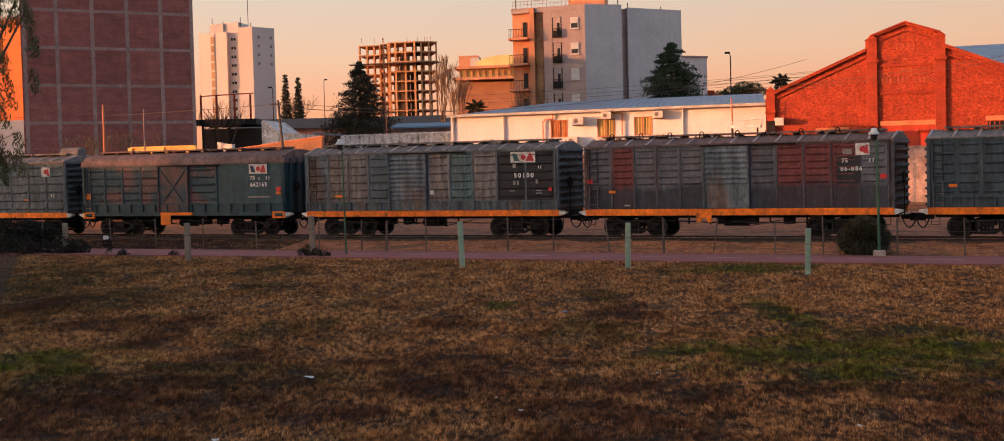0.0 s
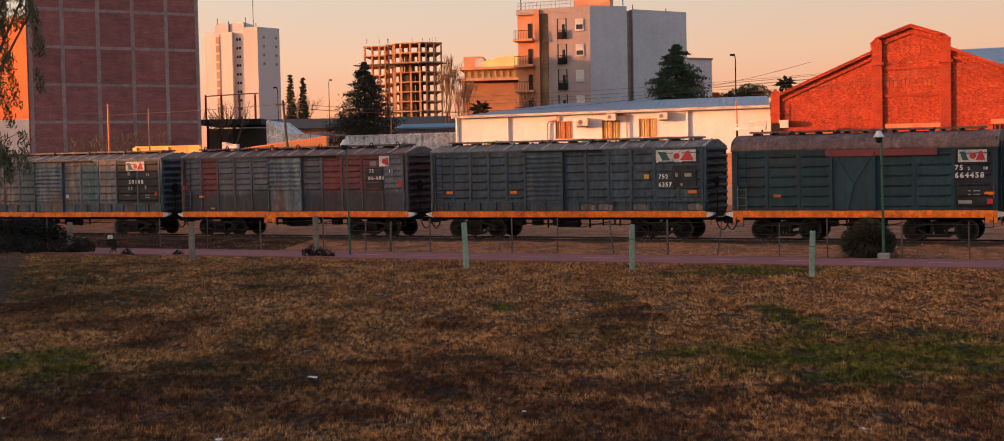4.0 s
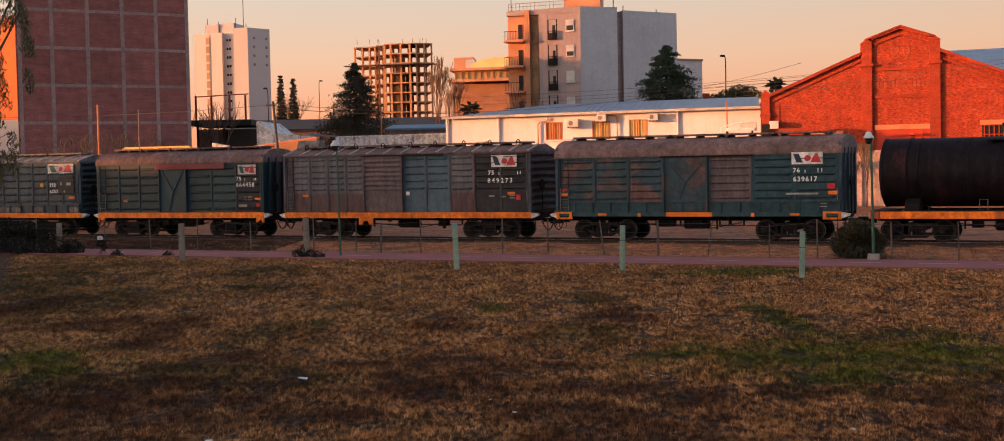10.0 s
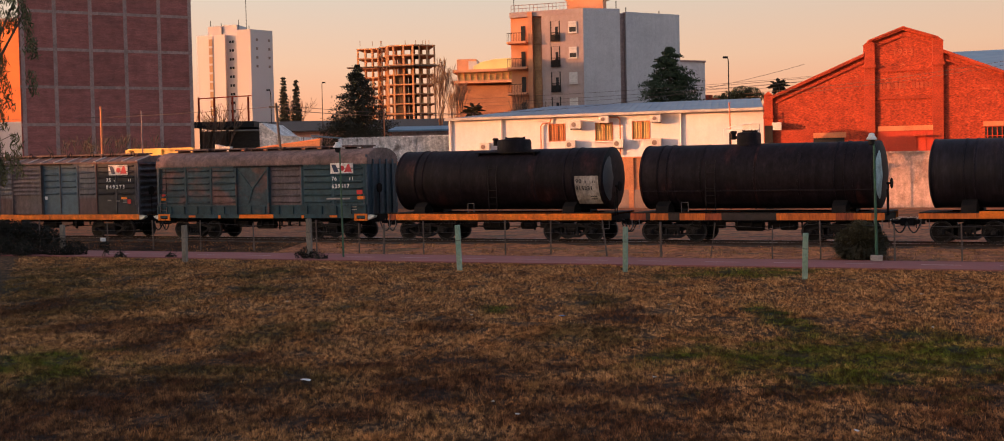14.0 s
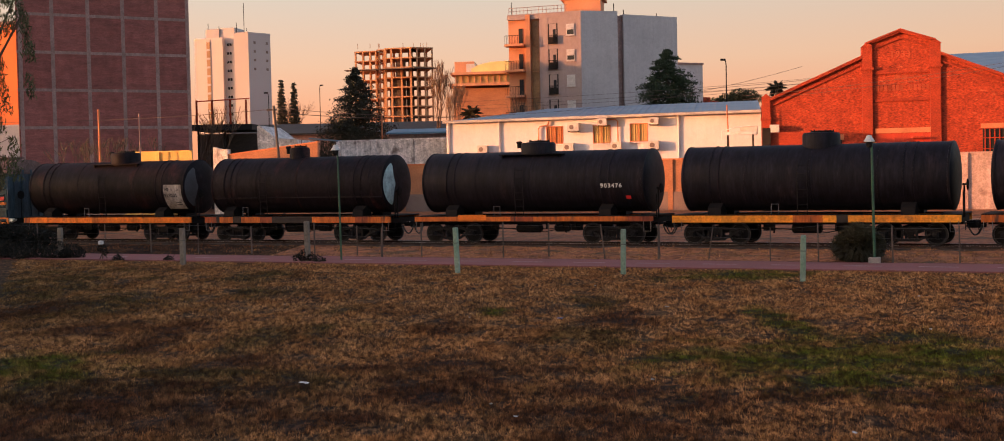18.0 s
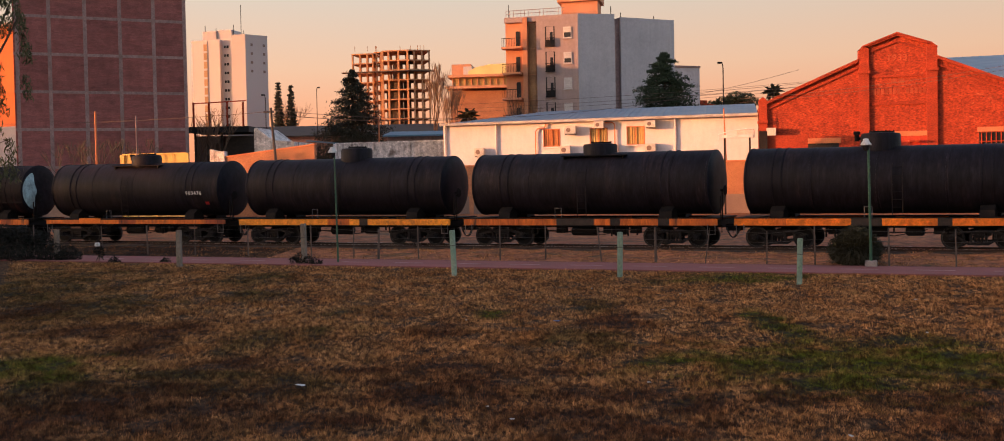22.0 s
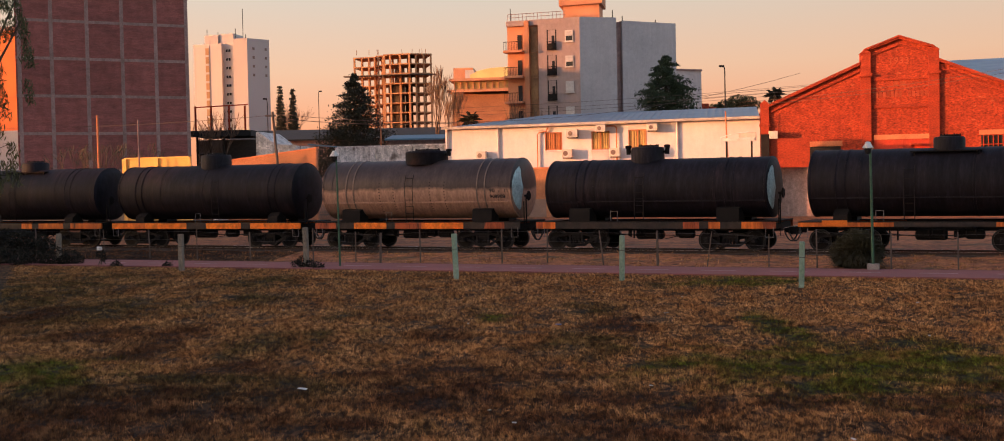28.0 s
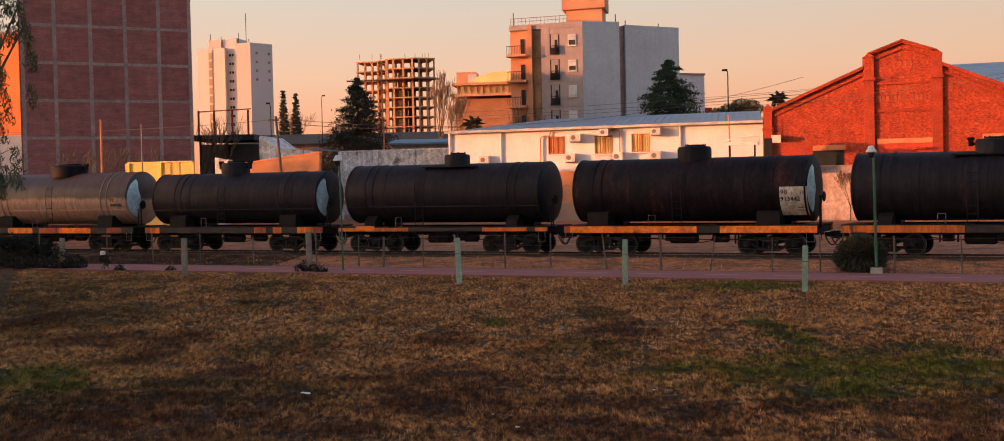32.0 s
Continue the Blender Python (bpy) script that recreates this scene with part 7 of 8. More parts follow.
def skeleton():
    b = thing("concrete_skeleton", pose(-24.5, 242, 0), "unfinished concrete frame building with open floors lit by low sun", "building")
    l, r = pose(0, 0, 0, 0, 0, -10), pose(0, 0, 0, 0, 0, 16)
    levels = [38.4 - 2.85 * k for k in range(13)]
    for k, z in enumerate(levels):
        e = 0.4 if k == 2 else 0.0
        part("floor_slab", Shape().box(-8.2 - e * 0.2, 0.2, -e - 0.2, 9, z - 0.34, z), M["far_concrete"], b, m=l)
        part("floor_slab", Shape().box(-18.0 - e, -11.2, 1.2 - e, 9, z - 0.34 - 0.4, z - 0.4), M["far_concrete"], b, m=l)
        part("floor_slab", Shape().box(0.0, 6.4 + e * 0.4, -e - 0.2, 9, z - 0.34, z), M["far_concrete"], b, m=r)
        part("link_slab", Shape().box(-11.2, -8.2, 1.6, 9, z - 0.34, z - 0.02), M["far_concrete"], b, m=l)
        if k == 2:
            # timber catch platform round the building, coloured dark for its shaded underside
            part("catch_platform", Shape().box(-19.9, 0.2, -2.4, -0.3, z - 0.75, z - 0.5), M["stake"], b, "timber catch platform, underside shade in its dark colour", m=l)
            part("catch_platform", Shape().box(0.1, 7.3, -2.4, -0.3, z - 0.75, z - 0.5), M["stake"], b, "timber catch platform, underside shade in its dark colour", m=r)
        elif k > 2:
            # dark sheets put inside the bays in place of interior shade
            part("core_wall", Shape().box(-7.7, -4.4, 2.6, 2.9, z - 2.85, z - 0.36), M["stake"], b, "dark sheet that paints the shade inside the floors", m=l)
            part("core_wall", Shape().box(-3.0, -0.7, 4.2, 4.5, z - 2.85, z - 0.36), M["stake"], b, "dark sheet that paints the shade inside the floors", m=l)
    for x in (-10.4, -9.0):
        part("column", Shape().box(x - 0.2, x + 0.2, 1.7, 2.1, 0, 38.0), M["far_concrete"], b, m=l)
    for x in (-17.7, -15.4, -13.2, -11.4):
        for y in (1.5, 8.6):
            part("column", Shape().box(x - 0.24, x + 0.24, y - 0.24, y + 0.24, 0, 37.8), M["far_concrete"], b, m=l)
    for x in (-8.0, -6.2, -3.2, -0.4):
        for y in (0.1, 8.6):
            part("column", Shape().box(x - 0.28, x + 0.28, y - 0.24, y + 0.24, 0, 38.2), M["far_concrete"], b, m=l)
    for x in (1.6, 3.9, 6.1):
        for y in (0.1, 8.4):
            part("column", Shape().box(x - 0.22, x + 0.22, y - 0.22, y + 0.22, 0, 38.2), M["far_concrete"], b, m=r)
    part("lift_core", Shape().box(-5.8, -3.6, 3.0, 6, 0, 36.0), M["concrete"], b, m=l)
    for k in range(10):
        x = random.uniform(-17, 5)
        part("rebar", Shape().rod((x, 2, 38.4), (x + random.uniform(-0.2, 0.2), 2, 39.9), 0.09, 4), M["far_concrete"], b)


skeleton()


def terrace_building():
    b = thing("terrace_building", pose(-6.7, 130, 0, 0, 0, -6), "orange brick building with a glazed terrace and a pale curved roof", "building")
    part("body", Shape().box(0, 10.5, 0, 9, 0, 15.8), M["ochre_brick"], b)
    part("terrace_slab", Shape().box(-0.6, 11, -1.0, 9, 16.1, 16.5), M["salmon_wall"], b)
    part("slab", Shape().box(-0.4, 10.9, -0.4, 9, 17.9, 18.3), M["salmon_wall"], b)
    g = Shape().box(0.3, 10.4, 0.2, 0.3, 16.5, 17.9)
    gl = part("glazing", g, M["cloth"], b, "curtained terrace glazing")
    for k in range(11):
        part("mullion", Shape().box(0.3 + k, 0.42 + k, 0.1, 0.22, 16.5, 17.9), M["salmon_wall"], gl)
    prof = [(2.8, 18.3), (10.6, 18.3), (10.6, 19.6), (8.5, 20.0), (6.0, 19.9), (4.0, 19.5), (2.8, 18.9)]
    part("roof", Shape().prism(prof, "y", 0.6, 8), M["pale_yellow"], b, "pale curved roof")
    part("tank_room", Shape().box(0.1, 3.2, 1, 5, 18.3, 20.1), M["salmon_wall"], b)
    part("tank", Shape().box(2.0, 3.4, 0.8, 2, 18.4, 19.7), M["grey_wall"], b)
    part("mast", Shape().rod((9.2, 3, 19.8), (9.2, 3, 29.5), 0.06, 5), M["iron"], b)


terrace_building()


def small_far():
    b = thing("grey_block", pose(24.0, 110, 0, 0, 0, 20), "plain grey flat-roofed block beyond the pine", "building")
    part("wall", Shape().box(-2, 4.2, 0, 8, 0, 16.6), M["grey_wall"], b)
    part("parapet", Shape().box(-2.1, 4.3, -0.1, 8.1, 16.6, 16.85), M["concrete"], b)
    for k in range(4):
        part("far_wall", Shape().box(4.6 + 1.2 * k, 5.7 + 1.2 * k, 4, 8, 0, 13.6 - 0.5 * k), M["brick_trim"], b)


small_far()


def low_town():
    """Sheds and low roofs between the brick block and the cream building."""
    s = thing("steel_shelter", pose(-26.6, 72, 0, 0, 0, 2), "dark flat roof on posts with a rusty frame above", "shed")
    part("roof", Shape().box(0, 5.3, -0.5, 5, 7.35, 7.85), M["dark"], s)
    part("block", Shape().box(0.0, 6.3, 1.5, 5, 0, 7.1), M["panel_grey"], s, "grimy block wall")
    part("side_shed", Shape().box(2.9, 5.8, 0.6, 1.5, 5.3, 7.0), M["sleeper"], s, "dark boarded lean-to")
    for x in (0.45, 1.55, 2.75):
        part("prop", Shape().box(x - 0.08, x + 0.08, 0.2, 0.36, 0, 7.35), M["sleeper"], s)
    for x in (0.42, 1.76, 3.33, 4.7):
        part("post", Shape().box(x - 0.07, x + 0.07, 0, 0.14, 7.8, 10.0), M["brick_trim"], s)
    part("frame_rail", Shape().rod((0.4, 0.07, 9.9), (5.0, 0.07, 10.1), 0.05, 5), M["brick_trim"], s)
    h = thing("white_house", pose(-18.6, 63.5, 0, 0, 0, -4), "small white gabled house with a blue sheet roof", "house")
    part("wall", Shape().prism([(0.15, 0), (3.25, 0), (3.25, 6.12), (1.6, 6.28), (0.3, 7.26), (0.15, 7.2)], "y", 0, 5), M["old_white"], h)
    part("roof", Shape().prism([(2.6, 6.3), (5.2, 6.05), (5.2, 6.15), (2.6, 6.42)], "y", 5.2, 9), M["blue_roof"], h)
    b = thing("blue_shed", pose(-9.5, 73, 0, 0, 0, 0), "low shed with a blue sheet roof", "shed")
    part("wall", Shape().box(0, 6, 0, 5, 0, 6.7), M["concrete"], b)
    part("roof", Shape().prism([(-0.4, 6.7), (5.4, 7.4), (-0.4, 6.85)], "x", -0.3, 6.3), M["blue_roof"], b)
    t = thing("far_row", pose(-60, 175, 0, 0, 0, 0), "row of dim low houses beyond", "houses")
    for k in range(9):
        x = 7 * k
        hh = 10.5 + 2.2 * random.random()
        part("house_wall", Shape().box(x, x + 6.6, 0, 8, 0, hh), M[("concrete", "grey_wall", "taupe_wall")[k % 3]], t)
    r = thing("long_dark_roof", pose(-36, 118, 0), "long dark corrugated roof", "shed")
    part("wall", Shape().box(-2, 34, 0, 8, 0, 8.6), M["concrete"], r)
    part("roof", Shape().prism([(-0.4, 8.6), (8.4, 10.4), (8.4, 10.6), (-0.4, 8.8)], "x", -2.3, 34.3), M["dark"], r)


low_town()


# ---- unseen blocks added on the evening side; their long shade covers track and field ----
def shade_row():
    """Plain added blocks that close the sun's side and throw the shade."""
    b = thing("street_row", pose(-75, -139, 0), "unseen plain block added to shade the track and field", "building", kind="structure")
    part("wall", Shape().box(-14, 0, 0, 177, 0, 15), M["concrete"], b)
    # kept low so that the sun still reaches the plaster wall
    part("side_wing", Shape().box(-14, 0, 177, 185.5, 0, 8.2), M["concrete"], b)
    c = thing("corner_house", pose(-80, 66.5, 0), "unseen plain block added to shade the side block's foot", "building", kind="structure")
    part("wall", Shape().box(-10, 0, 0, 18, 0, 11.3), M["concrete"], c)


shade_row()

# ---- plants ----
rng = np.random.default_rng(7)


def raw_mesh(name, verts, faces_n, corners, material):
    """A mesh of many equal small faces from arrays."""
    me = bpy.data.meshes.new(name)
    n = len(verts) // corners
    me.vertices.add(len(verts))
    me.vertices.foreach_set("co", np.asarray(verts, np.float32).ravel())
    me.loops.add(n * corners)
    me.loops.foreach_set("vertex_index", np.arange(n * corners, dtype=np.int32))
    me.polygons.add(n)
    me.polygons.foreach_set("loop_start", np.arange(0, n * corners, corners, dtype=np.int32))
    me.update(calc_edges=True)
    me.materials.append(material)
    return me


def leaves(centres, size, droop=0.0, long=1.6):
    """One leaf-shaped quad round each centre, turned at random; droop lets them hang."""
    c = np.asarray(centres)
    n = len(c)
    u = rng.normal(size=(n, 3))
    u[:, 2] -= droop * 2.0
    u /= np.linalg.norm(u, axis=1)[:, None]
    w = np.cross(u, rng.normal(size=(n, 3)))
    w /= np.linalg.norm(w, axis=1)[:, None]
    s = size * rng.uniform(0.6, 1.4, (n, 1))
    q = np.stack([c - u * s * long, c + w * s * 0.5, c + u * s * long, c - w * s * 0.5], 1)
    return q.reshape(-1, 3)


def limb(shape, p, q, r0, r1, seg=6):
    shape.rod(p, q, r0, seg, r1)


def bare_tree(name, m, h, spread, label, material="twig", levels=4, fan=3, trunk=0.12, upright=0.5):
    """A leafless tree: trunk and forking twigs."""
    t = thing(name, m, label, "tree", "bare winter trees")
    thin = 0.00026 * (m.translation.length)
    s, tw = Shape(), Shape()
    limb(s, (0, 0, 0), (0, 0, h * 0.3), trunk, trunk * 0.8)
    cur = [(Vector((0, 0, h * 0.3)), Vector((0, 0, 1)), trunk * 0.8, h * 0.24)]
    for lv in range(levels):
        nxt = []
        for p, d, r, ln in cur:
            for k in range(fan + (lv == 0)):
                e = Vector((random.gauss(0, spread), random.gauss(0, spread), upright)) + d
                e.normalize()
                q = p + e * ln * random.uniform(0.7, 1.2)
                (s if lv < 1 else tw).rod(p, q, max(r * 0.75, thin), 5 if lv < 2 else 3, max(r * 0.55, thin * 0.7))
                nxt.append((q, e, r * 0.55, ln * 0.74))
        cur = nxt
    part("trunk", s, M["bark"], t)
    part("twig_crown", tw, M[material], t)
    return t


def conifer(name, m, h, w, label, material, layers=26, per=34, leaf=0.22, bottom=0.08, ragged=0.35, full=0.92):
    """A conifer in tiers of drooping boughs with gaps between them."""
    t = thing(name, m, label, "tree")
    tr = Shape()
    limb(tr, (0, 0, 0), (0, 0, h * 0.97), 0.03 * h, 0.02)
    c = []
    for k in range(layers):
        f = k / (layers - 1)
        z = h * (bottom + (1 - bottom) * f)
        r = w / 2 * (1 - bottom) ** 0.92 * (1 - f) ** full + 0.12
        n = max(5, int(10 * (1 - f) + 5))
        for j in range(n):
            az = random.uniform(0, 2 * math.pi)
            rr = r * random.uniform(1 - ragged, 1.15)
            tip = Vector((rr * math.cos(az), rr * math.sin(az), z - rr * 0.18 + random.uniform(-0.3, 0.3) * h / layers))
            root = Vector((0, 0, z + rr * 0.05))
            if rr > 0.5:
                tr.rod(root, tip, 0.035, 3, 0.01)
            m_ = per
            for q in range(m_):
                f2 = random.uniform(0.25, 1.0) ** 0.7
                p = root.lerp(tip, f2)
                sp = 0.16 * rr * (1.2 - f2) + 0.12
                c.append((p.x + random.gauss(0, sp), p.y + random.gauss(0, sp), p.z + random.gauss(0, sp * 0.45)))
    part("trunk", tr, M["bark"], t)
    me = raw_mesh("crown", leaves(c, leaf), None, 4, M[material])
    part("crown", me, None, t)
    return t


def clump_crown(blobs, n, leaf, droop=0.0):
    """Leaf centres in uneven clumps: each blob x, y, z, radius, flatness."""
    c = []
    for x, y, z, r, fl in blobs:
        m_ = int(n * r * r)
        v = rng.normal(size=(m_, 3))
        v /= np.linalg.norm(v, axis=1)[:, None]
        v *= (rng.uniform(0.45, 1.05, (m_, 1)) ** 0.6) * r
        v[:, 2] *= fl
        c.append(v + np.array((x, y, z)))
    return np.concatenate(c)


def bush(name, m, blobs, label, material="leaf_bush", n=2600, leaf=0.05, category="bush", stems=10, group=""):
    t = thing(name, m, label, category, group)
    s = Shape()
    top = max(b[2] for b in blobs)
    for k in range(stems):
        b = random.choice(blobs)
        s.rod((random.uniform(-0.15, 0.15), random.uniform(-0.15, 0.15), 0), (b[0] + random.uniform(-0.3, 0.3) * b[3], b[1] + random.uniform(-0.3, 0.3) * b[3], b[2]), 0.02, 4, 0.008)
    part("stems", s, M["bark"], t)
    me = raw_mesh("foliage", leaves(clump_crown(blobs, n, leaf), leaf), None, 4, M[material])
    part("foliage", me, None, t)
    return t


conifer("cedar_tree", pose(-15.3, 90, 0), 14.6, 17.5, "large dark cedar with ragged drooping boughs", "leaf_dark", 40, 84, 0.085, 0.30, 0.45, 0.85)
conifer("pine_tree", pose(16.65, 80, 0), 14.5, 17.0, "dark green pine with a ragged conical crown", "leaf_green", 26, 130, 0.085, 0.45, 0.6, 0.68)
for x, h in ((-36.4, 18.6), (-34.3, 18.0)):
    conifer("cypress_tree", pose(x, 140, 6), h - 6, 2.6, "slim dark pointed cypress", "leaf_dark", 24, 34, 0.13, 0.1, 0.25)
for x, y, h, sp, lv, lab in ((-7.8, 108, 16.5, 0.20, 5, "tall slim leafless poplar"), (-5.6, 112, 14, 0.22, 5, "shorter slim leafless poplar"), (2.6, 80, 10.6, 0.22, 4, "bare street tree before the apartment building"),
                             (4.0, 80.5, 9.6, 0.24, 4, "bare street tree before the apartment building"), (-25.4, 68.5, 9.6, 0.4, 4, "bare tree by the shelter"), (-22.6, 69, 9.4, 0.42, 4, "bare tree by the shelter"), (-34.2, 142, 17.6, 0.5, 4, "bare tree beside the cypresses")):
    bare_tree("bare_tree", pose(x, y, 0), h, sp, lab, "twig", lv, 3, 0.02 * h * 0.5)
for x, y, h in ((-27.4, 57.5, 6.8), (-30.2, 58.5, 6.4), (-24.6, 58.2, 6.2)):
    bare_tree("bare_tree", pose(x, y, 0.3), h, 0.45, "dark bare tree in front of the brick block", "bark", 4, 3, 0.07)
bare_tree("bare_shrub", at(8.1, 56.6, 0.4), 4.2, 0.35, "leafless reddish shrub by the plaster wall", "twig", 5, 3, 0.05)
bare_tree("bare_shrub", at(7.0, 56.8, 0.4), 3.2, 0.4, "leafless reddish shrub by the plaster wall", "twig", 5, 3, 0.04)
# far bushes and palm on the skyline
for x, z, r in ((33.4, 12.6, 1.1), (35.3, 13.2, 1.35), (36.9, 13.0, 1.3), (31.8, 12.0, 1.1)):
    bush("far_tree", pose(x, 120, 0), [(0, 0, z, r, 0.7), (0.9, 0, z - 0.5, r * 0.8, 0.7), (-0.8, 0, z - 0.4, r * 0.8, 0.7)], "rounded tree on the skyline", "leaf_willow", 420, 0.11, "tree", 4, "trees on the skyline")
palm = thing("palm_tree", pose(40.8, 120, 0.6), "palm with a ragged fan crown on the skyline", "tree")
part("trunk", Shape().rod((0, 0, 0), (0, 0, 13.2), 0.25, 8, 0.2), M["bark"], palm)
for k in range(44):
    az, el = random.uniform(0, 2 * math.pi), random.uniform(-0.5, 1.1)
    L_ = random.uniform(1.4, 2.3)
    f = Shape()
    p0 = Vector((0, 0, 13.2))
    dirv = Vector((math.cos(az) * math.cos(el), math.sin(az) * math.cos(el), math.sin(el)))
    sidev = dirv.cross(Vector((0, 0, 1))).normalized() * 0.3
    p1, p2 = p0 + dirv * L_ * 0.6, p0 + dirv * L_ + Vector((0, 0, -0.5))
    f.quad(p0, p1 + sidev, p2, p1 - sidev)
    part("frond", f, M["leaf_dark"], palm)
palm2 = copy_thing(palm, pose(-3.4, 112, -2.6))
tagged(palm2, "palm standing in front of the brick terrace building")

# near bush and lamp post by the path, dark hedge at the left
def spiky_bush():
    """A fan of many thin arching blades over a dense heart, widest at its top."""
    t = thing("round_bush", at(4.42, 33.25, 0.03), "dense dark bush of thin arching blades beside the path", "bush")
    part("stems", Shape().rod((0, 0, 0), (0.05, 0, 0.6), 0.09, 6, 0.04).rod((0.1, 0.1, 0), (-0.3, 0, 0.7), 0.06, 6, 0.03), M["bark"], t)
    heart = clump_crown([(0, 0, 0.75, 0.72, 1.0), (0.5, 0.05, 0.62, 0.5, 1.1), (-0.5, 0, 0.6, 0.5, 1.1), (0.15, -0.2, 1.0, 0.5, 0.8), (0.05, 0, 0.3, 0.85, 0.5)], 5200, 0.035)
    part("foliage", raw_mesh("foliage", leaves(heart, 0.04, 0.0, 2.2), None, 4, M["leaf_olive"]), None, t)
    n = 4200
    az = rng.uniform(0, 2 * np.pi, n)
    el = rng.uniform(0.15, 1.5, n)
    ln = rng.uniform(0.95, 1.5, n) * (0.86 + 0.16 * np.cos(el))
    u = np.stack([np.cos(az) * np.cos(el), np.sin(az) * np.cos(el), np.sin(el)], 1)
    side = np.stack([-np.sin(az), np.cos(az), 0 * az], 1) * 0.013
    foot = np.stack([rng.normal(0, 0.14, n), rng.normal(0, 0.14, n), rng.uniform(0.0, 0.3, n)], 1)
    mid = foot + u * (ln * 0.62)[:, None]
    tip = foot + u * ln[:, None] - np.array((0, 0, 1.0)) * (0.22 * np.cos(el) + 0.06)[:, None] * ln[:, None] + rng.normal(0, 0.05, (n, 3))
    tagged(part("blade_tuft", raw_mesh("blade_tuft", np.stack([foot + (mid - foot) * 0.5, mid - side, tip, mid + side], 1).reshape(-1, 3), None, 4, M["leaf_olive"]), None, t), kind="stuff")


spiky_bush()
bush("hedge", at(-36.2, 33.9, 0), [(-3.2, 0, 0.7, 0.9, 0.85), (-2.2, 0.1, 0.75, 0.9, 0.85), (-1.2, 0, 0.7, 0.85, 0.9), (-0.2, 0, 0.75, 0.85, 0.85), (0.8, 0.1, 0.72, 0.8, 0.85), (1.7, 0, 0.62, 0.75, 0.85), (2.4, 0, 0.55, 0.6, 0.9)], "long dark clipped hedge", "leaf_bush", 2800, 0.045, "hedge", 30)
for a, d, r, lab in ((-30.0, 30.8, 0.62, "rank weeds round a post"), (-29.4, 31.0, 0.55, "rank weeds round a post"), (-33.2, 30.6, 0.6, "low dark weeds at the field's edge"), (-34.6, 30.7, 0.55, "low dark weeds at the field's edge"), (-31.9, 30.5, 0.42, "low dark weeds at the field's edge"), (-35.9, 30.9, 0.7, "low dark weeds at the field's edge"), (-33.9, 31.2, 0.66, "low dark weeds at the field's edge"), (-32.4, 31.0, 0.6, "low dark weeds at the field's edge"), (-31.2, 30.9, 0.5, "low dark weeds at the field's edge"),
                     (-17.4, 30.9, 0.42, "twiggy dead weeds round a post"), (-16.7, 30.8, 0.25, "twiggy dead weeds round a post"), (-23.9, 30.6, 0.2, "small dry dead weed"), (-26.4, 30.4, 0.24, "small dry dead weed")):
    clump = bush("weed_clump", at(a, d, 0), [(0, 0, r * 0.6, r * 0.8, 0.95), (r * 0.7, 0, r * 0.4, r * 0.6, 0.7), (-r * 0.7, 0, r * 0.4, r * 0.6, 0.7)], lab, "leaf_bush", 1900, 0.04, "weeds", 8, "weeds at the edge of the field")
    w = Shape()
    for k in range(14):
        w.rod((random.uniform(-r, r), random.uniform(-0.2, 0.2), 0), (random.uniform(-1.6 * r, 1.6 * r), random.uniform(-0.3, 0.3), random.uniform(0.3, 1.0) * r * 1.6), 0.008, 3, 0.004)
    tagged(part("dead_stalks", w, M["bark"], clump), kind="stuff")
sap = thing("staked_sapling", at(-27.4, 30.6, 0), "small sapling with a white rag tied at the top", "sapling")
part("stem", Shape().path([(0, 0, 0), (0.06, 0, 0.4), (-0.04, 0, 0.75)], 0.025, 5).path([(0, 0, 0.3), (-0.15, 0, 0.02)], 0.02, 4).path([(0.05, 0, 0.4), (0.25, 0, 0.1)], 0.02, 4), M["bark"], sap)
part("foliage", raw_mesh("foliage", leaves(clump_crown([(0.0, 0, 0.55, 0.22, 0.8), (0.15, 0, 0.35, 0.16, 0.9)], 3500, 0.03), 0.035), None, 4, M["leaf_bush"]), None, sap)
part("rag", Shape().block(-0.16, 0.06, -0.08, 0.08, 0.72, 0.88, 0.03), M["litter_white"], sap)


def overhang_tree():
    """A tree at the camera's left whose hanging sprays reach into view."""
    t = thing("willow_tree", pose(-14.2, 21, 0), "tree with drooping grey-green sprays hanging over the field", "tree")
    s = Shape()
    limb(s, (0, 0, 0), (0.2, 0, 4.5), 0.28, 0.2, 8)
    c = []
    for k in range(110):
        top = Vector((random.uniform(-2.2, 2.05), random.uniform(-1.6, 1.6), random.uniform(6.2, 9.2)))
        if k % 5 == 0:
            limb(s, (0.2, 0, 4.5), top, 0.07, 0.02, 5)
        ln = random.uniform(0.5, 1.9) * (1.0 if top.x < 1.2 else 0.75)
        n = int(ln * 190)
        sway = Vector((random.uniform(-0.12, 0.25), random.uniform(-0.1, 0.1), 0))
        for j in range(n):
            f = j / n
            p = top + sway * f * ln - Vector((0, 0, f * ln))
            c.append((p.x + random.gauss(0, 0.07), p.y + random.gauss(0, 0.07), p.z))
    # lower sprays
    for k in range(13):
        top = Vector((random.uniform(0.6, 1.78), random.uniform(-0.6, 0.6), random.uniform(4.4, 5.1)))
        ln = random.uniform(0.5, 1.35)
        limb(s, (0.2, 0, 4.2), top, 0.025, 0.008, 4)
        n = int(ln * 150)
        for j in range(n):
            f = j / n
            c.append((top.x + 0.12 * f + random.gauss(0, 0.07), top.y + random.gauss(0, 0.07), top.z - f * ln))
    part("trunk", s, M["bark"], t)
    part("crown", raw_mesh("crown", leaves(c, 0.03, 0.8, 2.8), None, 4, M["leaf_willow"]), None, t)


overhang_tree()

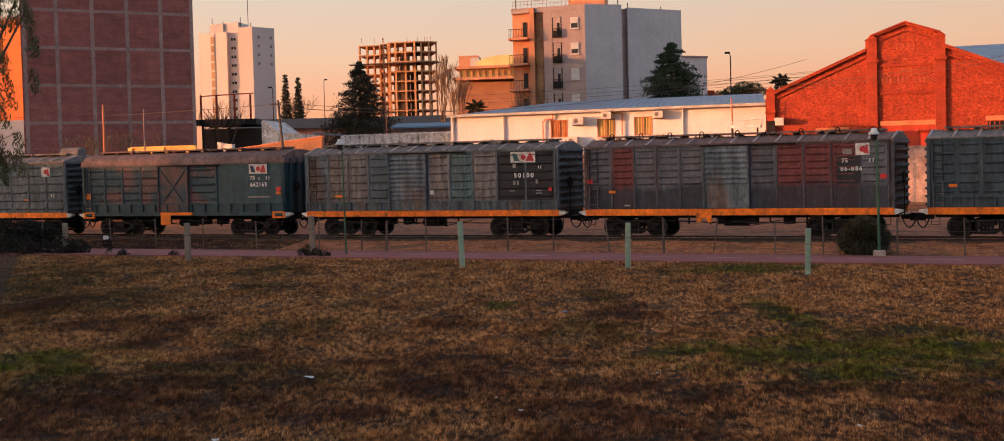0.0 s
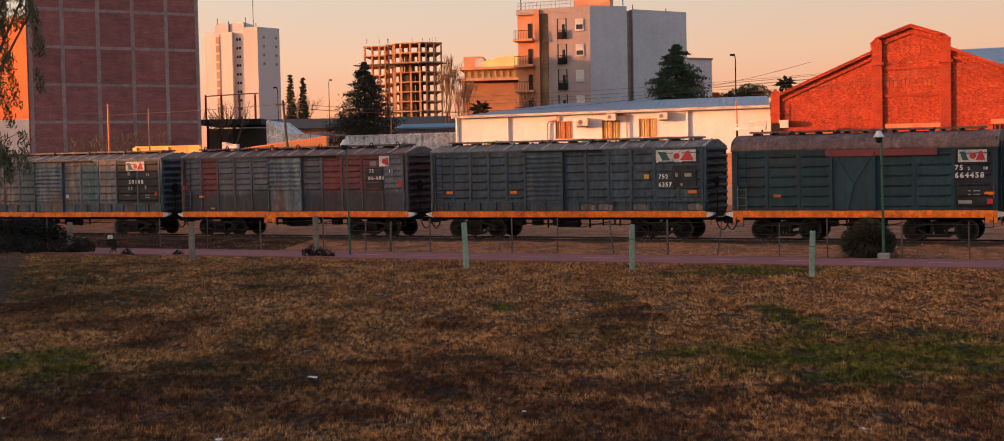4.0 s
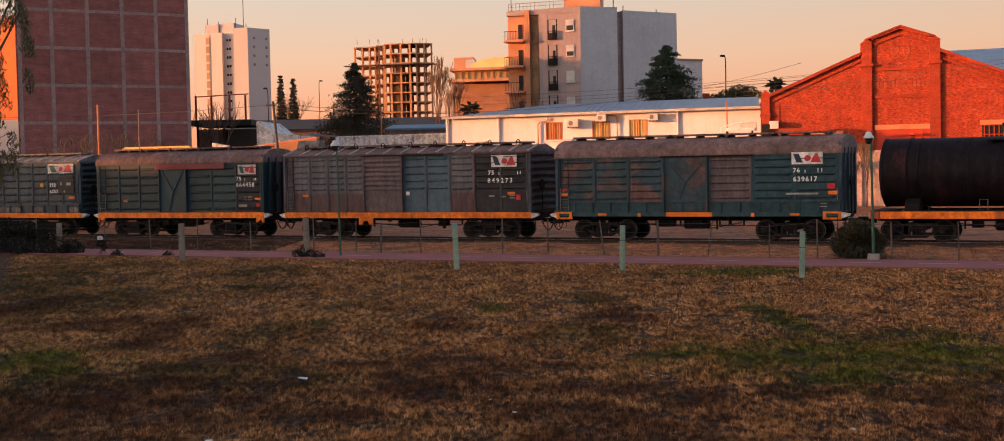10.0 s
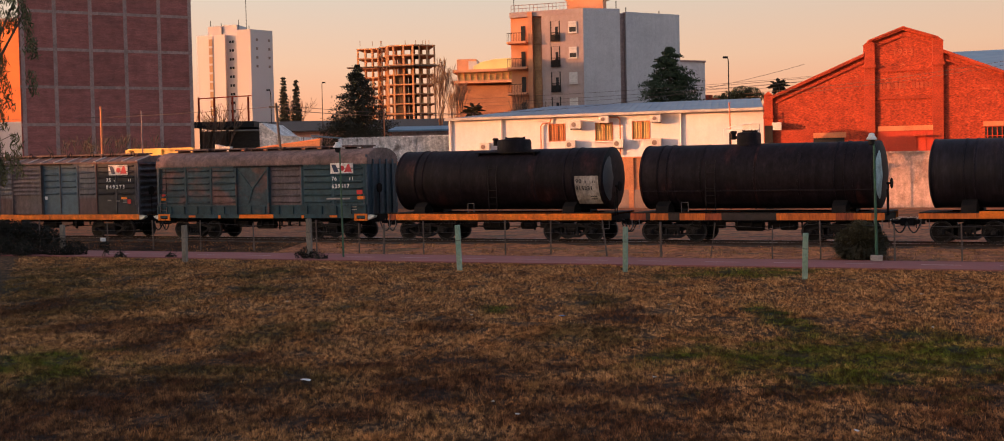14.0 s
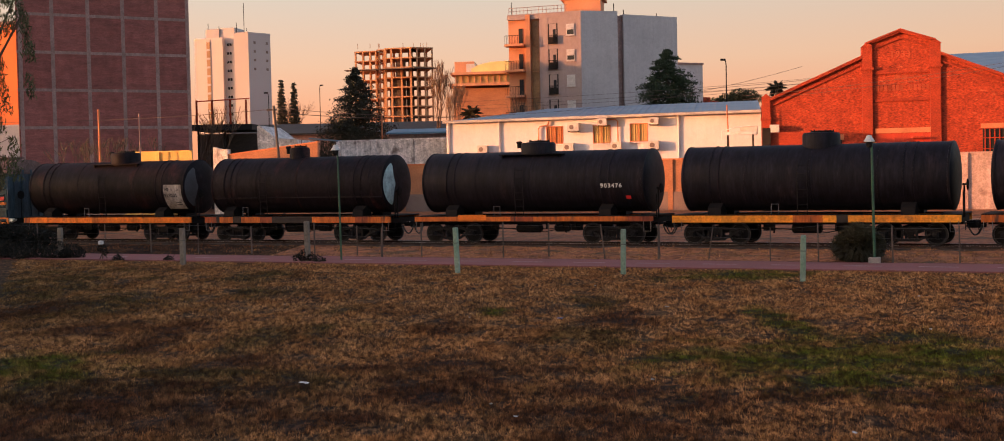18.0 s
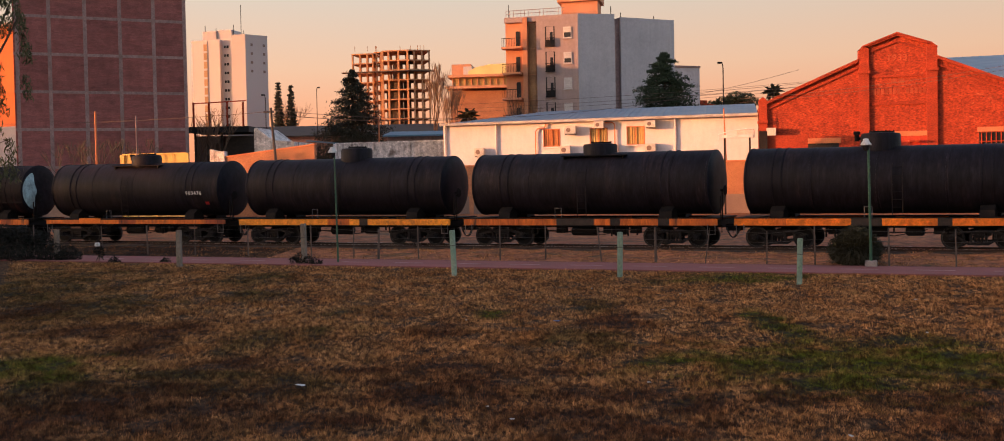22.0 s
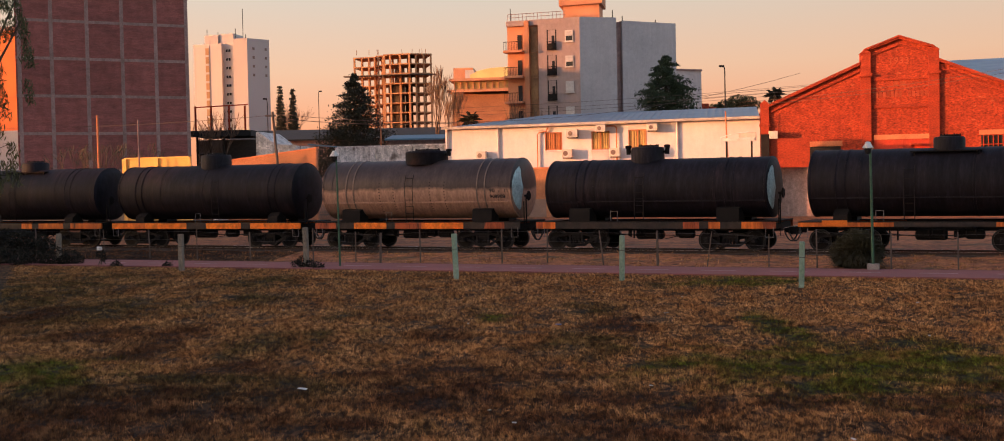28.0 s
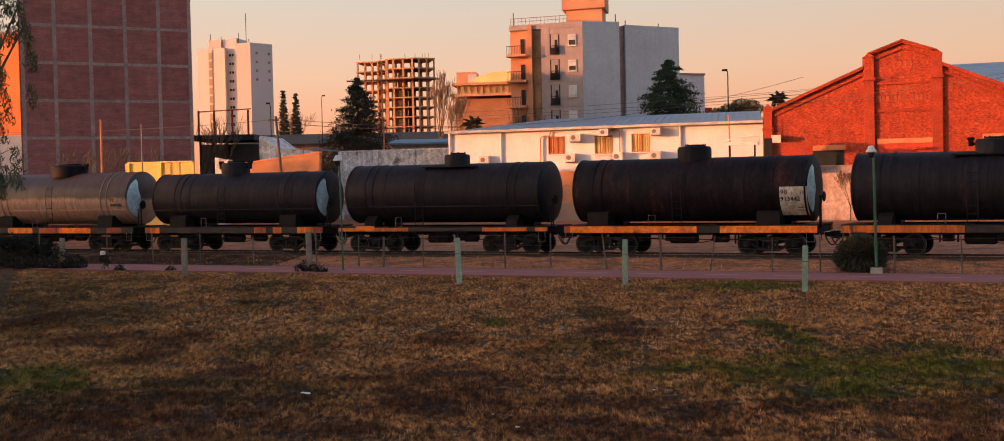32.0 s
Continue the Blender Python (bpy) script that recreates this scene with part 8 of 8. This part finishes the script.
# ---- fences, posts, lamps, cables ----
def timber_post(a, d, h, w, material, label, lean=(0, 0)):
    p = thing("fence_post", at(a, d, -0.1) @ pose(0, 0, 0, lean[0], lean[1], 0), label, "post", "posts along the path")
    part("shaft", Shape().block(-w / 2, w / 2, -w / 2, w / 2, 0, h + 0.1, 0.02), M[material], p)
    part("wire_staple", Shape().box(-w / 2 - 0.012, w / 2 + 0.012, -w / 2 - 0.012, w / 2 + 0.012, h * 0.72, h * 0.72 + 0.02), M["wire"], p)


for a, d, h, lean in ((-9.74, 28.31, 1.68, (0, -2)), (-3.81, 28.9, 1.58, (0, 1)), (2.05, 27.96, 1.47, (0, 1.5)), (8.2, 27.9, 1.5, (0, 0))):
    timber_post(a, d, h, 0.17, "post_green", "square post with flaking pale green paint", lean)
for a, d, h in ((-22.29, 29.45, 1.55), (-17.28, 30.95, 1.72), (-30.21, 31.13, 1.42)):
    timber_post(a, d, h, 0.2, "post_grey", "weathered grey timber post", (0, random.uniform(-1.5, 1.5)))
STAKES = ((-40.5, 33.6), (-34.0, 33.6), (-30.2, 34.0), (-27.2, 33.6), (-24.4, 33.4), (-21.6, 33.5), (-18.3, 33.4), (-16.2, 33.4), (-14.79, 32.9), (-13.09, 33.3), (-9.41, 33.3), (-7.52, 33.6), (-5.14, 33.4),
          (-2.95, 33.3), (-1.03, 33.27), (1.26, 32.9), (3.0, 33.1), (5.53, 32.9), (7.75, 32.95), (10.2, 33.0), (12.5, 33.0))
TOPS = []
for k, (a, d) in enumerate(STAKES):
    lx = {12: -7, 14: 8, 7: 1}.get(k, random.uniform(-2, 2))
    h = random.uniform(1.3, 1.5)
    st = thing("fence_stake", at(a, d, 0.0) @ pose(0, 0, 0, random.uniform(-2, 2), lx, 0), "thin weathered wire-fence stake", "post", "stakes of the wire fence")
    w = random.choice((0.026, 0.032, 0.038)) if k not in (8, 13) else 0.06
    part("shaft", Shape().rod((0, 0, -0.05), (0, 0, h), w, 6, w * 0.85), M["stake"], st)
    TOPS.append((a + math.sin(radians(lx)) * h, d, h))
wires = thing("wire_fence", TRK, "slack wires of the trackside fence", "fence")
for f in (0.35, 0.65, 0.92):
    for (a0, d0, h0), (a1, d1, h1) in zip(TOPS[:-1], TOPS[1:]):
        part("wire", Shape().rod((a0, d0, h0 * f), (a1, d1, h1 * f), 0.006, 3), M["wire"], wires)


def lamp_post(a, d, h, label, post, head=True, base=True, thick=0.055, cap="lamp_white"):
    l = thing("lamp_post", at(a, d, 0), label, "street lamp", "lamps along the path")
    part("pole", Shape().rod((0, 0, 0), (-0.06, 0, h), thick, 10, thick * 0.75), M[post], l, smooth=True)
    if base:
        part("footing", Shape().block(-0.22, 0.22, -0.2, 0.2, -0.05, 0.26, 0.03), M["stone"], l)
    if head:
        s = Shape().lathe([(h - 0.03, 0.19), (h, 0.20), (h + 0.12, 0.11), (h + 0.19, 0.10), (h + 0.21, 0.03)], "z", (-0.14, 0, 0), 14)
        hd = part("lamp_head", s, M[cap], l, "bell-shaped lamp head", smooth=True)
        part("bowl", Shape().lathe([(h - 0.24, 0.05), (h - 0.2, 0.11), (h - 0.03, 0.13)], "z", (-0.14, 0, 0), 12), M["iron"], hd, smooth=True)


lamp_post(4.86, 32.53, 4.5, "slim green lamp post on a concrete footing beside the bush", "lamp_green")
lamp_post(-16.01, 31.49, 4.7, "slim dark lamp post with a small head", "lamp_green", True, False, 0.045, "lamp_white")


def pole(x, y, z0, z1, r, material, label, lean=0.0, arm=None, name="utility_pole"):
    p = thing(name, pose(x, y, 0), label, "pole", "poles behind the track")
    part("shaft", Shape().rod((0, 0, 0), (lean, 0, z1), r, 8, r * 0.8), M[material], p, smooth=True)
    if arm:
        part("crossarm", Shape().box(lean - arm, lean + arm * 0.5, -0.06, 0.06, z1 - 0.35, z1 - 0.22), M[material], p)
    return p


pole(-27.0, 56, 0, 8.2, 0.09, "lintel", "slim pole catching the low sun")
pole(-24.25, 56, 0, 7.85, 0.06, "concrete", "thin plain grey pole")
pole(-15.05, 58, 0, 8.35, 0.11, "stake", "leaning dark utility pole with a crossarm", -0.6, 0.5)
pole(15.9, 56, 0, 7.6, 0.06, "lintel", "thin rusty pole before the cream wall", -0.25)
pole(-4.2, 74, 0, 8.9, 0.08, "lintel", "short thin rust-red post")
pole(-10.3, 74, 0, 8.6, 0.08, "lintel", "short thin rust-red post")


def street_lamp(x, y, h, way):
    p = thing("street_lamp", pose(x, y, 0), "far street lamp on a tall thin mast", "street lamp", "far street lamps")
    part("mast", Shape().rod((0, 0, 0), (0, 0, h - 0.5), 0.07, 6, 0.05).path([(0, 0, h - 0.5), (way * 0.04, 0, h - 0.12), (way * 0.16, 0, h)], 0.05, 5), M["iron"], p)
    part("lamp_head", Shape().block(min(way * 0.05, way * 0.5), max(way * 0.05, way * 0.5), -0.12, 0.12, h - 0.08, h + 0.1, 0.03), M["iron"], p)


street_lamp(20.95, 75, 12.9, -1)
street_lamp(-26.2, 95, 12.6, -1)
street_lamp(-25.2, 118, 15.6, 1)


def cable(p, q, sag, r=0.03):
    c = thing("overhead_cable", Matrix.Identity(4), "slack dark overhead cable", "cable", "overhead cables")
    p, q = Vector(p), Vector(q)
    pts = [p.lerp(q, k / 16) - Vector((0, 0, sag * 4 * (k / 16) * (1 - k / 16))) for k in range(17)]
    part("strand", Shape().path(pts, r, 4), M["cable"], c)


cable((-15.6, 58, 8.2), (26, 70, 11.6), 2.0, 0.02)
cable((-15.6, 58, 7.9), (-2.6, 60, 7.4), 0.25, 0.03)
cable((-15.6, 58, 8.1), (-60, 70, 9.4), 0.8, 0.02)
for z in (9.0, 9.25):
    cable((17.0, 57, z - 1.0), (36, 50, z + 1.0), 0.35, 0.016)
for z in (10.6, 10.3, 11.0):
    cable((-4.2, 74, z - 1.5), (62, 74, z + 3.1), 0.8, 0.016)
for z in (13.6, 13.2):
    cable((18, 100, z - 1.6), (70, 92, z + 2.6), 0.6, 0.025)

# ---- litter on the grass ----
for x, y, w, m_ in ((-3.6, 14.9, 0.26, "litter_white"), (4.4, 21.6, 0.16, "litter_white"), (1.5, 21.0, 0.2, "litter_blue"), (2.7, 14.7, 0.09, "litter_white"), (-0.8, 20.9, 0.08, "litter_white"), (0.2, 12.7, 0.1, "litter_white"), (-4.2, 11.7, 0.14, "litter_white"),
                    (9.6, 18.3, 0.08, "litter_white"), (-6.3, 24.0, 0.1, "litter_white"), (5.5, 24.6, 0.1, "litter_white"), (11.5, 22.5, 0.14, "litter_white"), (-8.1, 13.0, 0.08, "litter_white"), (5.0, 11.6, 0.12, "litter_white"), (-0.2, 13.4, 0.07, "litter_white"), (3.0, 26.0, 0.08, "litter_white")):
    g = Shape()
    n = 7
    ringv = [(w * 0.5 * random.uniform(0.6, 1.1) * math.cos(2 * math.pi * k / n), w * 0.4 * random.uniform(0.5, 1.1) * math.sin(2 * math.pi * k / n), random.uniform(0.02, 0.05)) for k in range(n)]
    topv = (random.uniform(-0.3, 0.3) * w, 0, w * random.uniform(0.12, 0.26))
    g.add(ringv + [topv], [(k, (k + 1) % n, n) for k in range(n)] + [tuple(range(n - 1, -1, -1))])
    q = TRK.inverted() @ Vector((x, y, 0))
    single("litter", g, M[m_], pose(x, y, lift(q.x, q.y) + 0.03), "crumpled scrap of white plastic in the grass" if m_ == "litter_white" else "scrap of bright blue plastic in the grass", "litter", group="litter on the field")


# ---- grass: short dry blades over the field ----
def grass(name, n, d0, d1, tall, wide, label):
    # blades stand in tufts of a dozen or so
    m = n // 13
    dc = d0 + (d1 - d0) * rng.uniform(0, 1, m * 2) ** 0.85
    ac = rng.uniform(-1, 1, m * 2) * (0.68 * dc + 2.5) - 0.29 * dc
    # thick and thin places
    thick = np.array([noise.noise((p * 1.3, q * 1.9, 2)) + 0.6 * noise.noise((p * 3.9, q * 5.5, 7)) for p, q in zip(ac, dc)])
    keep = thick + rng.normal(0, 0.3, m * 2) > -0.3
    dc, ac, thick = dc[keep], ac[keep], thick[keep]
    m = len(dc)
    zc = np.array([lift(p, q) for p, q in zip(ac, dc)])
    size = rng.uniform(0.5, 1.4, m) * np.clip(0.95 + 0.8 * thick, 0.5, 1.8)
    pick = rng.integers(0, m, n)
    d = np.clip(dc[pick] + rng.normal(0, tall * 0.9, n) * size[pick], d0 - 0.1, d1 + 0.05)
    a = ac[pick] + rng.normal(0, tall * 1.2, n) * size[pick]
    z = zc[pick]
    h = tall * size[pick] * rng.uniform(0.5, 1.4, n)
    w = wide * rng.uniform(0.6, 1.2, n)
    th = rng.uniform(0, 2 * np.pi, n)
    lean = rng.normal(0, 0.5, (n, 2)) * h[:, None]
    c, s = np.cos(th) * w, np.sin(th) * w
    base = np.stack([a, d, z - 0.02], 1)
    v = np.stack([base + np.stack([c, s, 0 * c], 1), base - np.stack([c, s, 0 * c], 1), base + np.stack([lean[:, 0], lean[:, 1], h + 0.02], 1)], 1)
    me = raw_mesh(name, v.reshape(-1, 3), None, 3, M["blades"])
    ob = new(name, me)
    ob.matrix_world = TRK
    tagged(ob, label, "grass", "", "stuff")


grass("grass", 620000, 8.6, 19.0, 0.058, 0.0055, "short dry winter grass blades")
grass("bank_grass", 24000, 32.9, 37.0, 0.07, 0.011, "sparse dry tufts on the trackside earth")
grass("far_grass", 560000, 18.0, 30.4, 0.055, 0.008, "short dry winter grass blades further off")

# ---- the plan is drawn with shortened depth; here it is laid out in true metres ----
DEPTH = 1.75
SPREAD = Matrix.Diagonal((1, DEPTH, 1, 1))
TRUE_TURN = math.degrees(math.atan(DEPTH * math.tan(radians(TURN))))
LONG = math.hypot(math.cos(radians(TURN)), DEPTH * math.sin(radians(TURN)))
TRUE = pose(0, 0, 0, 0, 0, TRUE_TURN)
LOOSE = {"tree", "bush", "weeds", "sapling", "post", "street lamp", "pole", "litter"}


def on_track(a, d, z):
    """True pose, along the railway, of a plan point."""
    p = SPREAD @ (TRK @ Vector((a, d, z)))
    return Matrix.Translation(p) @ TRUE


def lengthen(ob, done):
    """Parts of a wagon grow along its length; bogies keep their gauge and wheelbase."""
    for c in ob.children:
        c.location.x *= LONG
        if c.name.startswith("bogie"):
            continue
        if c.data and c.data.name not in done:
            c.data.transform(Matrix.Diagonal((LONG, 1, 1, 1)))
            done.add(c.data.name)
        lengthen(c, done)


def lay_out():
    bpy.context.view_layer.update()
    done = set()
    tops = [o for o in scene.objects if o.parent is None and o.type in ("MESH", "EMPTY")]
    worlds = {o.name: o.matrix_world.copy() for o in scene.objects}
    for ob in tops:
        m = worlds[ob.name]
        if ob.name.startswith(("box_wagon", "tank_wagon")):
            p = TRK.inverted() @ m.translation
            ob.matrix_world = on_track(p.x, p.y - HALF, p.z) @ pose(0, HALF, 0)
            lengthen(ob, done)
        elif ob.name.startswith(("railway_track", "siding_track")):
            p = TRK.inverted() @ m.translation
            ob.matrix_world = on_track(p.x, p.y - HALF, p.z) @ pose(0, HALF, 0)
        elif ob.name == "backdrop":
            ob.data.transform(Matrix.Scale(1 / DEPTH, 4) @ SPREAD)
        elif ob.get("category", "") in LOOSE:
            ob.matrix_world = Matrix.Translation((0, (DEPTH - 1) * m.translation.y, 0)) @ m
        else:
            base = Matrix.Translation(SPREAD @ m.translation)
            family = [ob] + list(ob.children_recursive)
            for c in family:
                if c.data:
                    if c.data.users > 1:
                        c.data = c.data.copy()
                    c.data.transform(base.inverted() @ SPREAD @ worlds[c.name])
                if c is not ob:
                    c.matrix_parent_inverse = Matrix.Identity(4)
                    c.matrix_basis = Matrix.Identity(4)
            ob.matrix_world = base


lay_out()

# ---- motion: the whole train rolls to the left at a steady pace ----
ROLLED = ((0, 0.0), (2, 10.99), (4, 22.07), (6, 33.11), (8, 44.21), (10, 55.30), (12, 66.33), (14, 77.34), (16, 88.50), (18, 99.62),
          (20, 110.66), (22, 121.60), (24, 132.42), (26, 143.40), (28, 154.45), (30, 165.40), (32, 176.37))


def rolled(t):
    return float(np.interp(t, [r[0] for r in ROLLED], [r[1] for r in ROLLED]))


def motions():
    for ob in [o for o in scene.objects if o.name.startswith(("box_wagon", "tank_wagon")) and o.parent is None]:
        m = ob.matrix_basis.copy()
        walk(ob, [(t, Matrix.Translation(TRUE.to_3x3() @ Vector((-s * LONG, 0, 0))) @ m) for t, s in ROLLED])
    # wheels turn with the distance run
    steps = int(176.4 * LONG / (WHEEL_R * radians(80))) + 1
    times = [32.0 * k / steps for k in range(steps + 1)]
    for w, ax in ROLLERS:
        walk(w, [(t, pose(ax, 0, WHEEL_R, 0, -math.degrees(rolled(t) * LONG / WHEEL_R), 0)) for t in times])


motions()
